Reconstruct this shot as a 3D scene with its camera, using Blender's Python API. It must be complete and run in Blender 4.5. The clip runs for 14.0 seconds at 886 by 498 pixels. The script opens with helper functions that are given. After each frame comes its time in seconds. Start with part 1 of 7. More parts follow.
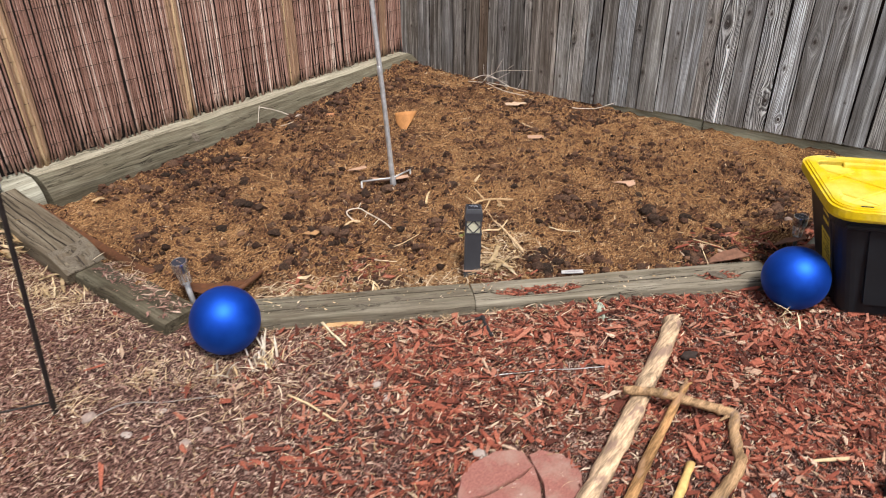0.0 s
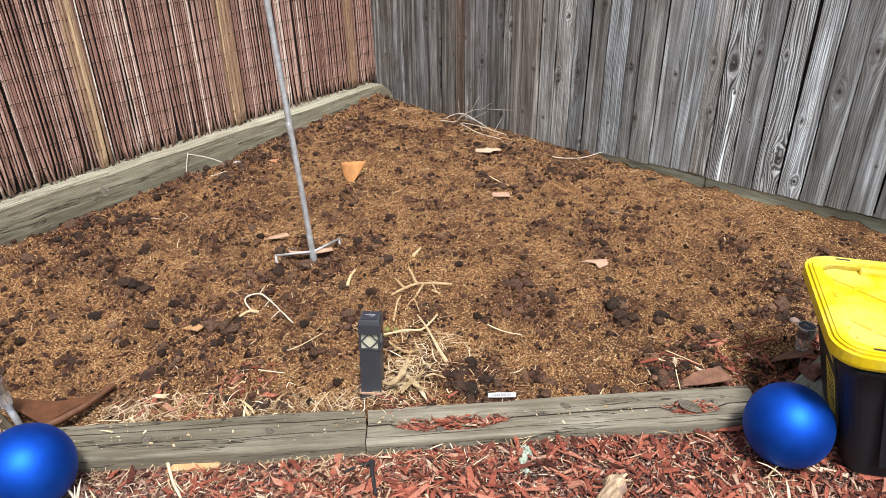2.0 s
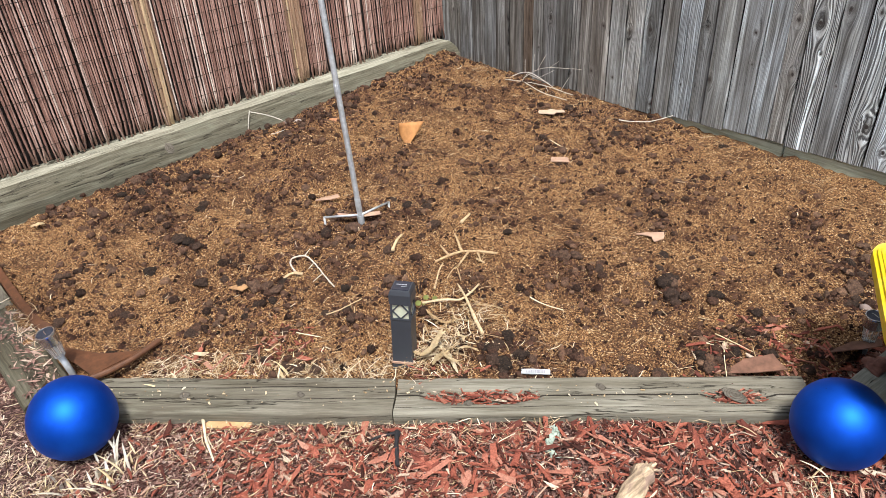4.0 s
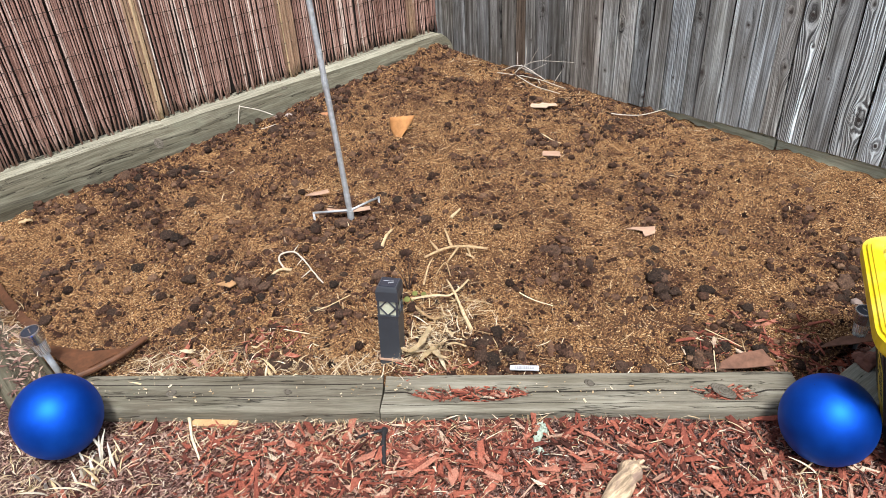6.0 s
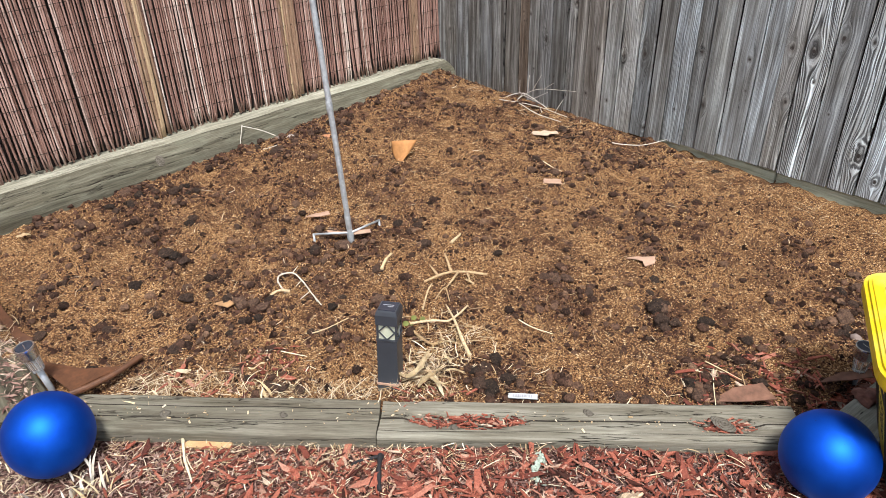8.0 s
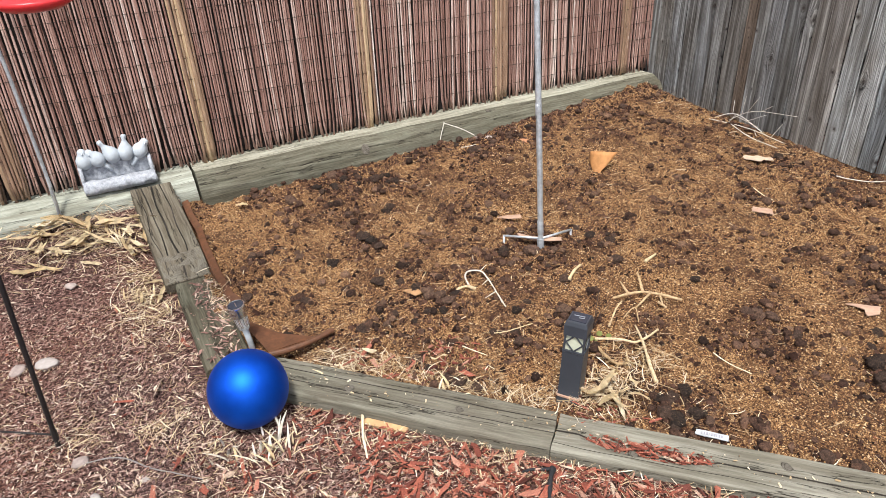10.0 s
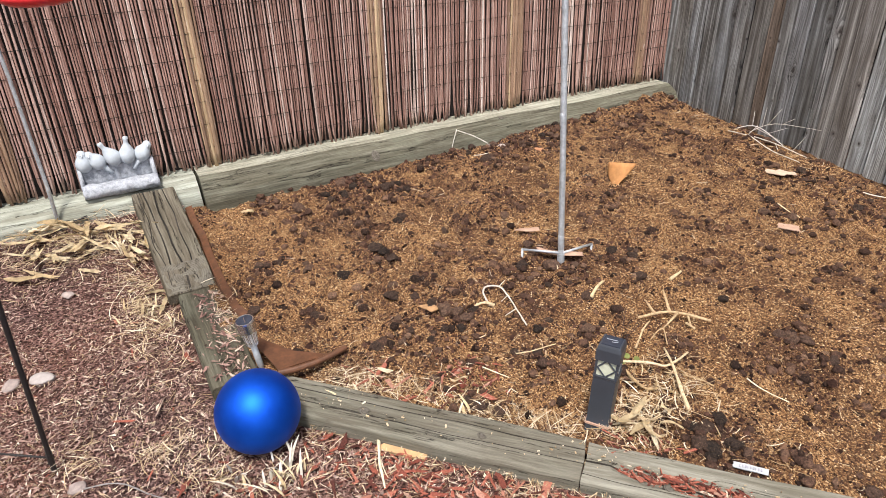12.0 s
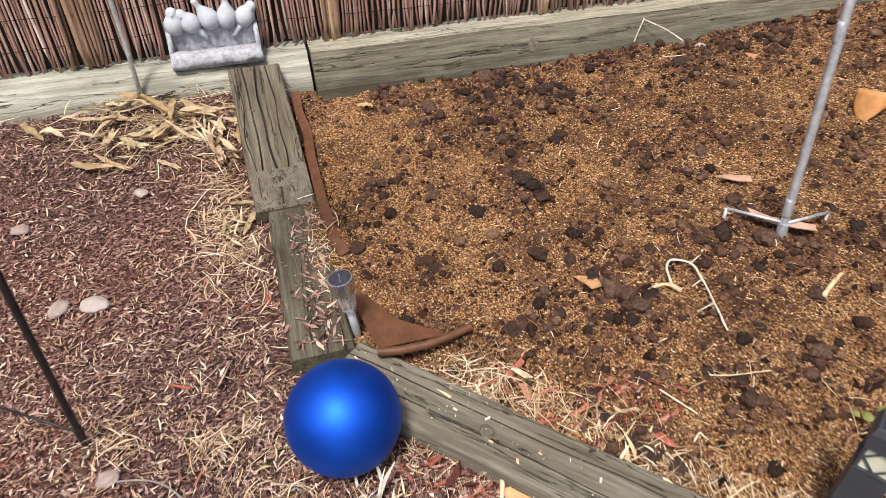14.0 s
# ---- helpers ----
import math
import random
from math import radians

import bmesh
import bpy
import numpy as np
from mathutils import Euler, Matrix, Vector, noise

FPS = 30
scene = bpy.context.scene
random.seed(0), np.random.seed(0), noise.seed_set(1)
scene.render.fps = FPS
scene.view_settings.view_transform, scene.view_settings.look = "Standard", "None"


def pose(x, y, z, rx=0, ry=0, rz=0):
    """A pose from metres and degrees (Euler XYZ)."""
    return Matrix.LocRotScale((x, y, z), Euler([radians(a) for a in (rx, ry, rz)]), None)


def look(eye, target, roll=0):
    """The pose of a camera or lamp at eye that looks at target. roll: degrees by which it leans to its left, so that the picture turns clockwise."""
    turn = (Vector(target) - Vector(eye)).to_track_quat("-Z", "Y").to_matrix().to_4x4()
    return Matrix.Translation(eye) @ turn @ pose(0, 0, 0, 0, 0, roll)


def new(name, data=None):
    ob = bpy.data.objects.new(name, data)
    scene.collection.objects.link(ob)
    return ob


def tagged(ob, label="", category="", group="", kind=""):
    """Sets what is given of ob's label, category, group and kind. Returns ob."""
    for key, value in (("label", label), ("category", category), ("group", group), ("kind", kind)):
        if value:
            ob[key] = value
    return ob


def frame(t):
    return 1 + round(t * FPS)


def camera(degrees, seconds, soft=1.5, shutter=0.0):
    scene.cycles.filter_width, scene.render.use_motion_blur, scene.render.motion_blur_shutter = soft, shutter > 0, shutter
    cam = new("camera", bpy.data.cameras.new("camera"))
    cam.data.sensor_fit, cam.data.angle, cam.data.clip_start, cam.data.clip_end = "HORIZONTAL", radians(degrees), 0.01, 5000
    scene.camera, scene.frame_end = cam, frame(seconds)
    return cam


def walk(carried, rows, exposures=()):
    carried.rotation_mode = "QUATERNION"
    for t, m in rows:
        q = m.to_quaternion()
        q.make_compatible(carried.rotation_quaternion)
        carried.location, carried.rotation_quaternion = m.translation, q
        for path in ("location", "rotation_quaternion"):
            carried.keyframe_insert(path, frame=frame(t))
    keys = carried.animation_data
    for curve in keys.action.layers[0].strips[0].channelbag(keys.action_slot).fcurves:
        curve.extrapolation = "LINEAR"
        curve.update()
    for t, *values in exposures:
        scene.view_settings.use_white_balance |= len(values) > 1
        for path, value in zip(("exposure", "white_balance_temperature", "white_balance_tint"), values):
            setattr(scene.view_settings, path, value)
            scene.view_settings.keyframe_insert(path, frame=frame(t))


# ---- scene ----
cam = camera(63.8, 14.0, soft=0.5, shutter=0.2)
PATH = [
    (0, (3.096, -3.676, 1.373), (2.021, -2.303, 0.394), 0.1),
    (0.5, (3.138, -3.446, 1.391), (2.055, -2.04, 0.468), 1.1),
    (1, (3.132, -3.28, 1.397), (2.027, -1.89, 0.477), 0.9),
    (1.5, (3.037, -3.095, 1.385), (1.915, -1.732, 0.444), 0.3),
    (2, (3.035, -2.918, 1.393), (1.862, -1.623, 0.419), -0.6),
    (2.5, (3.072, -2.802, 1.402), (1.837, -1.594, 0.395), -1.5),
    (3, (3.083, -2.778, 1.403), (1.804, -1.645, 0.363), -2.2),
    (3.2, (3.083, -2.779, 1.405), (1.795, -1.667, 0.354), -2.2),
    (5.5, (3.086, -2.743, 1.402), (1.793, -1.685, 0.302), -3.3),
    (6, (3.09, -2.738, 1.401), (1.805, -1.666, 0.305), -3.0),
    (6.5, (3.087, -2.736, 1.399), (1.81, -1.643, 0.315), -2.5),
    (7, (3.084, -2.739, 1.403), (1.811, -1.625, 0.337), -1.9),
    (7.5, (3.08, -2.736, 1.402), (1.802, -1.612, 0.351), -1.5),
    (8, (3.075, -2.745, 1.402), (1.773, -1.639, 0.362), -1.3),
    (8.5, (3.075, -2.746, 1.402), (1.733, -1.686, 0.364), -1.2),
    (9, (3.047, -2.78, 1.391), (1.609, -1.855, 0.353), -1.6),
    (9.2, (3.024, -2.808, 1.39), (1.527, -1.984, 0.351), -2.0),
    (11.3, (2.999, -2.801, 1.345), (1.411, -2.1, 0.35), -1.7),
    (11.5, (2.986, -2.807, 1.346), (1.404, -2.084, 0.359), -1.8),
    (12, (2.879, -2.831, 1.35), (1.316, -2.08, 0.354), -0.5),
    (12.5, (2.745, -2.806, 1.302), (1.158, -2.237, 0.226), -0.3),
    (13, (2.673, -2.775, 1.274), (1.097, -2.295, 0.139), -0.2),
    (13.5, (2.564, -2.788, 1.245), (1.043, -2.293, 0.044), 0.6),
    (14, (2.266, -2.688, 1.183), (0.788, -2.313, -0.112), 0.3),
]
walk(cam, [(t, look(eye, target, roll)) for t, eye, target, roll in PATH], [(0, 0.68, 7000, 15), (1, 0.82, 6850, 13), (3, 0.95, 6450, 9), (9, 0.95, 6350, 9), (12, 0.97, 6450, 11), (14, 0.8, 6750, 15)])

# ---- light ----
world = bpy.data.worlds.new("sky")
scene.world = world
world.use_nodes = True
_wn, _wl = world.node_tree.nodes, world.node_tree.links
_sky = _wn.new("ShaderNodeTexSky")
_sky.sky_type = 'NISHITA'
_sky.sun_disc = False
_sky.sun_elevation = radians(64)
_sky.sun_rotation = radians(122)
_sky.air_density, _sky.dust_density, _sky.ozone_density = 1.0, 3.0, 1.0
_soft = _wn.new("ShaderNodeHueSaturation")
_soft.inputs["Saturation"].default_value = 0.5
_wl.new(_sky.outputs[0], _soft.inputs["Color"])
_wl.new(_soft.outputs[0], _wn["Background"].inputs[0])
_wn["Background"].inputs[1].default_value = 0.095
sun = new("sun", bpy.data.lights.new("sun", 'SUN'))
sun.data.energy, sun.data.angle, sun.data.color = 2.7, radians(11), (1.0, 0.965, 0.92)
# the sky's rotation counts clockwise from north
_el, _az = radians(64), radians(122)
sun.matrix_world = look((math.sin(_az) * math.cos(_el) * 20, math.cos(_az) * math.cos(_el) * 20, math.sin(_el) * 20), (0, 0, 0))

# ---- materials ----
def mat(name):
    m = bpy.data.materials.new(name)
    m.use_nodes = True
    return m, m.node_tree.nodes, m.node_tree.links, m.node_tree.nodes["Principled BSDF"]


def ramp(nodes, stops, interp='LINEAR'):
    r = nodes.new("ShaderNodeValToRGB")
    r.color_ramp.interpolation = interp
    e = r.color_ramp.elements
    while len(e) < len(stops):
        e.new(0.5)
    for k, (p, c) in zip(e, stops):
        k.position, k.color = p, (*c, 1)
    return r


def noise_node(nodes, links, scale, detail=4, rough=0.6, vec=None, dist=0.0):
    n = nodes.new("ShaderNodeTexNoise")
    n.inputs["Scale"].default_value, n.inputs["Detail"].default_value = scale, detail
    n.inputs["Roughness"].default_value, n.inputs["Distortion"].default_value = rough, dist
    if vec:
        links.new(vec, n.inputs["Vector"])
    return n


def mathn(nodes, links, op, a, b=None, c=None):
    n = nodes.new("ShaderNodeMath")
    n.operation = op
    for k, v in enumerate((a, b, c)):
        if v is None:
            continue
        if isinstance(v, (int, float)):
            n.inputs[k].default_value = v
        else:
            links.new(v, n.inputs[k])
    return n.outputs[0]


def mixc(nodes, links, f, a, b, mode='MIX'):
    n = nodes.new("ShaderNodeMix")
    n.data_type, n.blend_type = 'RGBA', mode
    for k, v in ((0, f), (6, a), (7, b)):
        if isinstance(v, (int, float)):
            n.inputs[k].default_value = v
        elif isinstance(v, tuple):
            n.inputs[k].default_value = (*v, 1)
        else:
            links.new(v, n.inputs[k])
    return n.outputs[2]


def bumped(nodes, links, bsdf, height, strength=0.4, dist=0.004):
    b = nodes.new("ShaderNodeBump")
    b.inputs["Strength"].default_value, b.inputs["Distance"].default_value = strength, dist
    links.new(height, b.inputs["Height"])
    links.new(b.outputs[0], bsdf.inputs["Normal"])


def coords(nodes, kind="Object"):
    return nodes.new("ShaderNodeTexCoord").outputs[kind]


def scaled(nodes, links, vec, s, offset=None):
    n = nodes.new("ShaderNodeMapping")
    n.inputs["Scale"].default_value = s
    links.new(vec, n.inputs["Vector"])
    if offset is not None:
        links.new(offset, n.inputs["Location"])
    return n.outputs[0]


def plain(name, colour, rough=0.5, metal=0.0, vary=0.15, scale=30.0, bump=0.0):
    """A paint, plastic or metal with faint mottling."""
    m, n, l, b = mat(name)
    t = noise_node(n, l, scale, 5, 0.65, coords(n))
    r = ramp(n, [(0.3, tuple(c * (1 - vary) for c in colour)), (0.7, tuple(min(1, c * (1 + vary)) for c in colour))])
    l.new(t.outputs[0], r.inputs[0])
    l.new(r.outputs[0], b.inputs["Base Color"])
    b.inputs["Roughness"].default_value, b.inputs["Metallic"].default_value = rough, metal
    if bump:
        bumped(n, l, b, t.outputs[0], bump)
    return m


def island(name, stops, rough=0.85, grain=(40, 40, 40), dark=0.55, bump=0.4):
    """Loose pieces in one mesh: each piece takes its colour from the ramp, with a grain over it."""
    m, n, l, b = mat(name)
    g = n.new("ShaderNodeNewGeometry")
    r = ramp(n, stops)
    l.new(g.outputs["Random Per Island"], r.inputs[0])
    t = noise_node(n, l, 1.0, 5, 0.7, scaled(n, l, coords(n), grain))
    k = ramp(n, [(0.3, (dark,) * 3), (0.65, (1.15,) * 3)])
    l.new(t.outputs[0], k.inputs[0])
    l.new(mixc(n, l, 1.0, r.outputs[0], k.outputs[0], 'MULTIPLY'), b.inputs["Base Color"])
    b.inputs["Roughness"].default_value, b.inputs["Specular IOR Level"].default_value = rough, 0.12
    bumped(n, l, b, t.outputs[0], bump)
    return m


def each(name, stops, rough=0.85, grain=(40, 40, 40), dark=0.55, bump=0.4):
    """Pieces that are objects of their own: each takes its colour from the ramp by its own chance."""
    m, n, l, b = mat(name)
    o = n.new("ShaderNodeObjectInfo")
    r = ramp(n, stops)
    l.new(o.outputs["Random"], r.inputs[0])
    t = noise_node(n, l, 1.0, 5, 0.7, scaled(n, l, coords(n), grain, o.outputs["Random"]))
    k = ramp(n, [(0.3, (dark,) * 3), (0.65, (1.15,) * 3)])
    l.new(t.outputs[0], k.inputs[0])
    l.new(mixc(n, l, 1.0, r.outputs[0], k.outputs[0], 'MULTIPLY'), b.inputs["Base Color"])
    b.inputs["Roughness"].default_value, b.inputs["Specular IOR Level"].default_value = rough, 0.12
    bumped(n, l, b, t.outputs[0], bump)
    return m


def fence_wood():
    """Weathered grey boards: the grain flows round two knots a board, set by the board's knot places and sizes."""
    m, n, l, b = mat("weathered_fence_wood")
    o = n.new("ShaderNodeObjectInfo")
    sep = n.new("ShaderNodeSeparateXYZ")
    l.new(coords(n), sep.inputs[0])
    x, z = sep.outputs[0], sep.outputs[2]
    seed = mathn(n, l, 'MULTIPLY', o.outputs["Random"], 57.0)

    def prop(k):
        a = n.new("ShaderNodeAttribute")
        a.attribute_type, a.attribute_name = 'OBJECT', k
        return a.outputs["Fac"]

    def combined(cx, cz, shift=seed):
        c = n.new("ShaderNodeCombineXYZ")
        l.new(mathn(n, l, 'ADD', cx, shift), c.inputs[0])
        l.new(cz, c.inputs[2])
        return c.outputs[0]

    times = lambda a, k: mathn(n, l, 'MULTIPLY', a, k)
    wob = noise_node(n, l, 1.0, 3, 0.55, combined(times(x, 40.0), times(z, 22.0)))
    wobble = mathn(n, l, 'MULTIPLY_ADD', wob.outputs[0], 0.014, -0.007)
    across, cores, halos = x, [], []
    for kx, kz, ka, st in (("knot_x", "knot_z", "knot_r", 0.5), ("spot_x", "spot_z", "spot_r", 0.62)):
        dx = mathn(n, l, 'ADD', mathn(n, l, 'SUBTRACT', x, prop(kx)), wobble)
        dz0 = mathn(n, l, 'SUBTRACT', z, prop(kz))
        reach = times(mathn(n, l, 'MULTIPLY', prop(ka), prop(ka)), 1.9)
        dz = times(dz0, st * 0.85)
        r2 = mathn(n, l, 'ADD', mathn(n, l, 'MULTIPLY', dx, dx), mathn(n, l, 'MULTIPLY', dz, dz))
        pull = mathn(n, l, 'DIVIDE', mathn(n, l, 'MULTIPLY', dx, reach), mathn(n, l, 'MAXIMUM', r2, reach))
        inner = times(mathn(n, l, 'SQRT', mathn(n, l, 'MINIMUM', r2, reach)), 0.45)
        across = mathn(n, l, 'ADD', mathn(n, l, 'SUBTRACT', across, pull), inner)
        dzc = times(dz0, 0.85)
        rc = mathn(n, l, 'SQRT', mathn(n, l, 'ADD', mathn(n, l, 'MULTIPLY', dx, dx), mathn(n, l, 'MULTIPLY', dzc, dzc)))
        rel = mathn(n, l, 'DIVIDE', rc, prop(ka))
        core = ramp(n, [(0.30, (1, 1, 1)), (0.44, (0.25, 0.25, 0.25)), (0.5, (0.8, 0.8, 0.8)), (0.58, (0, 0, 0))])
        l.new(rel, core.inputs[0])
        cores.append(core.outputs[0])
        halo = ramp(n, [(0.4, (0.7, 0.67, 0.65)), (0.8, (1, 1, 1))])
        l.new(times(rel, 0.5), halo.inputs[0])
        halos.append(halo.outputs[0])
    warp = noise_node(n, l, 1.0, 3, 0.5, combined(times(across, 16.0), times(z, 1.5)))
    uneven = noise_node(n, l, 1.0, 3, 0.6, combined(times(across, 80.0), times(z, 1.6)))
    phase = mathn(n, l, 'ADD', times(across, 780.0), mathn(n, l, 'ADD', times(warp.outputs[0], 40.0), times(uneven.outputs[0], 12.0)))
    rings = mathn(n, l, 'MULTIPLY_ADD', mathn(n, l, 'SINE', phase), 0.5, 0.5)
    fibre = noise_node(n, l, 1.0, 6, 0.78, combined(times(across, 230.0), times(z, 5.0)))
    streak = noise_node(n, l, 1.0, 4, 0.6, combined(times(mathn(n, l, 'ADD', mathn(n, l, 'MULTIPLY', across, 0.35), mathn(n, l, 'MULTIPLY', x, 0.65)), 44.0), times(z, 1.1), times(seed, 1.3)))
    patch = noise_node(n, l, 1.0, 4, 0.6, combined(times(x, 12.0), times(z, 4.0), times(seed, 2.1)))
    lev = mathn(n, l, 'MULTIPLY_ADD', fibre.outputs[0], 0.5, mathn(n, l, 'MULTIPLY_ADD', mathn(n, l, 'SUBTRACT', rings, 0.5), prop("grain"), 0.25))
    base = ramp(n, [(0.34, (0.058, 0.057, 0.057)), (0.46, (0.158, 0.162, 0.162)), (0.56, (0.295, 0.305, 0.303)), (0.74, (0.58, 0.6, 0.605))])
    l.new(lev, base.inputs[0])
    st = ramp(n, [(0.3, (0.34, 0.32, 0.31)), (0.42, (0.7, 0.69, 0.69)), (0.53, (1.0, 1.02, 1.05)), (0.64, (1.75, 1.83, 1.88))])
    l.new(streak.outputs[0], st.inputs[0])
    c = mixc(n, l, 1.0, base.outputs[0], st.outputs[0], 'MULTIPLY')
    pt = ramp(n, [(0.34, (0.78, 0.74, 0.7)), (0.6, (1.1, 1.1, 1.12))])
    l.new(patch.outputs[0], pt.inputs[0])
    c = mixc(n, l, 1.0, c, pt.outputs[0], 'MULTIPLY')
    c = mixc(n, l, 1.0, c, o.outputs["Color"], 'MULTIPLY')
    check = noise_node(n, l, 1.0, 3, 0.5, combined(times(across, 75.0), times(z, 1.3), times(seed, 1.7)))
    line = ramp(n, [(0.0, (0.1, 0.1, 0.1)), (0.01, (1, 1, 1))])
    l.new(mathn(n, l, 'ABSOLUTE', mathn(n, l, 'SUBTRACT', check.outputs[0], 0.37)), line.inputs[0])
    c = mixc(n, l, 1.0, c, line.outputs[0], 'MULTIPLY')
    for core, halo in zip(cores, halos):
        c = mixc(n, l, 1.0, c, halo, 'MULTIPLY')
        c = mixc(n, l, core, c, (0.05, 0.042, 0.038))
    l.new(c, b.inputs["Base Color"])
    b.inputs["Roughness"].default_value, b.inputs["Specular IOR Level"].default_value = 0.88, 0.2
    bumped(n, l, b, lev, 0.9, 0.004)
    return m


def timber_wood(name, pale, mid, deep, axis, green=0.3):
    """Old treated timber with long drying cracks along the axis (0: x, 1: y)."""
    m, n, l, b = mat(name)
    o = n.new("ShaderNodeObjectInfo")
    long_s = [30.0, 30.0, 30.0]
    long_s[axis] = 1.5
    v = coords(n)
    w = noise_node(n, l, 5.0, 3, 0.5, v)
    vv = n.new("ShaderNodeVectorMath")
    vv.operation = 'MULTIPLY_ADD'
    l.new(w.outputs["Color"], vv.inputs[0])
    vv.inputs[1].default_value = (0.025, 0.025, 0.025)
    l.new(v, vv.inputs[2])
    fine_s = [170.0] * 3
    fine_s[axis] = 4.0
    fibre = noise_node(n, l, 1.0, 6, 0.75, scaled(n, l, vv.outputs[0], fine_s, o.outputs["Random"]))
    cracks = noise_node(n, l, 1.0, 4, 0.55, scaled(n, l, vv.outputs[0], long_s, o.outputs["Random"]))
    gap = ramp(n, [(0.0, (0, 0, 0)), (0.009, (1, 1, 1))])
    l.new(mathn(n, l, 'ABSOLUTE', mathn(n, l, 'SUBTRACT', cracks.outputs[0], 0.43)), gap.inputs[0])
    moss = noise_node(n, l, 7.0, 5, 0.65, v)
    base = ramp(n, [(0.25, deep), (0.5, mid), (0.78, pale)])
    l.new(fibre.outputs[0], base.inputs[0])
    mm = ramp(n, [(0.45, (0, 0, 0)), (0.7, (green,) * 3)])
    l.new(moss.outputs[0], mm.inputs[0])
    c = mixc(n, l, mm.outputs[0], base.outputs[0], (0.16, 0.168, 0.125))
    bs = [34.0] * 3
    bs[axis] = 3.0
    blot = noise_node(n, l, 1.0, 5, 0.7, scaled(n, l, v, bs))
    bl = ramp(n, [(0.36, (0.66, 0.63, 0.59)), (0.6, (1.1, 1.1, 1.1))])
    l.new(blot.outputs[0], bl.inputs[0])
    c = mixc(n, l, 1.0, c, bl.outputs[0], 'MULTIPLY')
    c = mixc(n, l, gap.outputs[0], (0.02, 0.016, 0.013), c)
    l.new(c, b.inputs["Base Color"])
    b.inputs["Roughness"].default_value, b.inputs["Specular IOR Level"].default_value = 0.92, 0.15
    hgt = mathn(n, l, 'ADD', mathn(n, l, 'MULTIPLY', gap.outputs[0], 1.6), mathn(n, l, 'MULTIPLY', fibre.outputs[0], 0.5))
    bumped(n, l, b, hgt, 0.7, 0.005)
    return m


def soil_mat():
    """Composted manure with golden bran over it: brown crumbs and bright grains at two scales."""
    m, n, l, b = mat("manure_compost")
    v = coords(n)
    big = noise_node(n, l, 5.5, 5, 0.62, v)
    crumb = noise_node(n, l, 130.0, 5, 0.7, v)
    vor = n.new("ShaderNodeTexVoronoi")
    vor.inputs["Scale"].default_value = 320.0
    l.new(v, vor.inputs["Vector"])
    dark = ramp(n, [(0.3, (0.02, 0.01, 0.007)), (0.55, (0.068, 0.033, 0.021)), (0.75, (0.14, 0.069, 0.042))])
    l.new(crumb.outputs[0], dark.inputs[0])
    grain = ramp(n, [(0.15, (0.035, 0.016, 0.009)), (0.5, (0.16, 0.08, 0.037)), (0.72, (0.36, 0.2, 0.09)), (0.92, (0.62, 0.42, 0.22))])
    l.new(vor.outputs["Color"], grain.inputs[0])
    cover = ramp(n, [(0.38, (0.12, 0.12, 0.12)), (0.56, (0.95, 0.95, 0.95))])
    l.new(mathn(n, l, 'ADD', mathn(n, l, 'MULTIPLY', big.outputs[0], 0.75), mathn(n, l, 'MULTIPLY', crumb.outputs[0], 0.25)), cover.inputs[0])
    l.new(mixc(n, l, cover.outputs[0], dark.outputs[0], grain.outputs[0]), b.inputs["Base Color"])
    b.inputs["Roughness"].default_value, b.inputs["Specular IOR Level"].default_value = 0.95, 0.1
    bumped(n, l, b, mathn(n, l, 'ADD', crumb.outputs[0], mathn(n, l, 'MULTIPLY', vor.outputs["Distance"], -0.6)), 0.8, 0.008)
    return m


def ground_mat():
    """Dark mulch fines and bare soil."""
    m, n, l, b = mat("mulch_fines")
    v = coords(n)
    big = noise_node(n, l, 1.6, 4, 0.6, v)
    shred = noise_node(n, l, 1.0, 6, 0.75, scaled(n, l, v, (150, 90, 100)))
    a = ramp(n, [(0.37, (0.010, 0.006, 0.005)), (0.5, (0.085, 0.047, 0.039)), (0.6, (0.27, 0.168, 0.145)), (0.76, (0.5, 0.37, 0.3))])
    l.new(shred.outputs[0], a.inputs[0])
    r = ramp(n, [(0.35, (0.85, 0.85, 0.9)), (0.65, (1.15, 0.95, 0.85))])
    l.new(big.outputs[0], r.inputs[0])
    l.new(mixc(n, l, 1.0, a.outputs[0], r.outputs[0], 'MULTIPLY'), b.inputs["Base Color"])
    b.inputs["Roughness"].default_value, b.inputs["Specular IOR Level"].default_value = 0.95, 0.1
    bumped(n, l, b, shred.outputs[0], 0.9, 0.01)
    return m


M_FENCE = fence_wood()
# near-black tone stands in for shade in the gaps of fence and screen
M_BACK = plain("shade_toned_backing", (0.02, 0.015, 0.014), 0.95, 0, 0.4, 12)
M_KICK = timber_wood("green_treated_board", (0.56, 0.6, 0.49), (0.42, 0.46, 0.365), (0.26, 0.285, 0.225), 0, 0.25)
# lighter tone for the long timber's top, light put into the colour
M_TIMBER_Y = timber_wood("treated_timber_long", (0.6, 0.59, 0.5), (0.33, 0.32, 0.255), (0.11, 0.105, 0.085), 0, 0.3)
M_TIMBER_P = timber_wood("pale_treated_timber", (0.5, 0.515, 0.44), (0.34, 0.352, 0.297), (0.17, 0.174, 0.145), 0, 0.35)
# side faces of the long timber, with their shade put into the colour
M_TIMBER_S = timber_wood("treated_timber_shaded_side", (0.25, 0.236, 0.18), (0.122, 0.115, 0.086), (0.04, 0.036, 0.027), 0, 0.35)
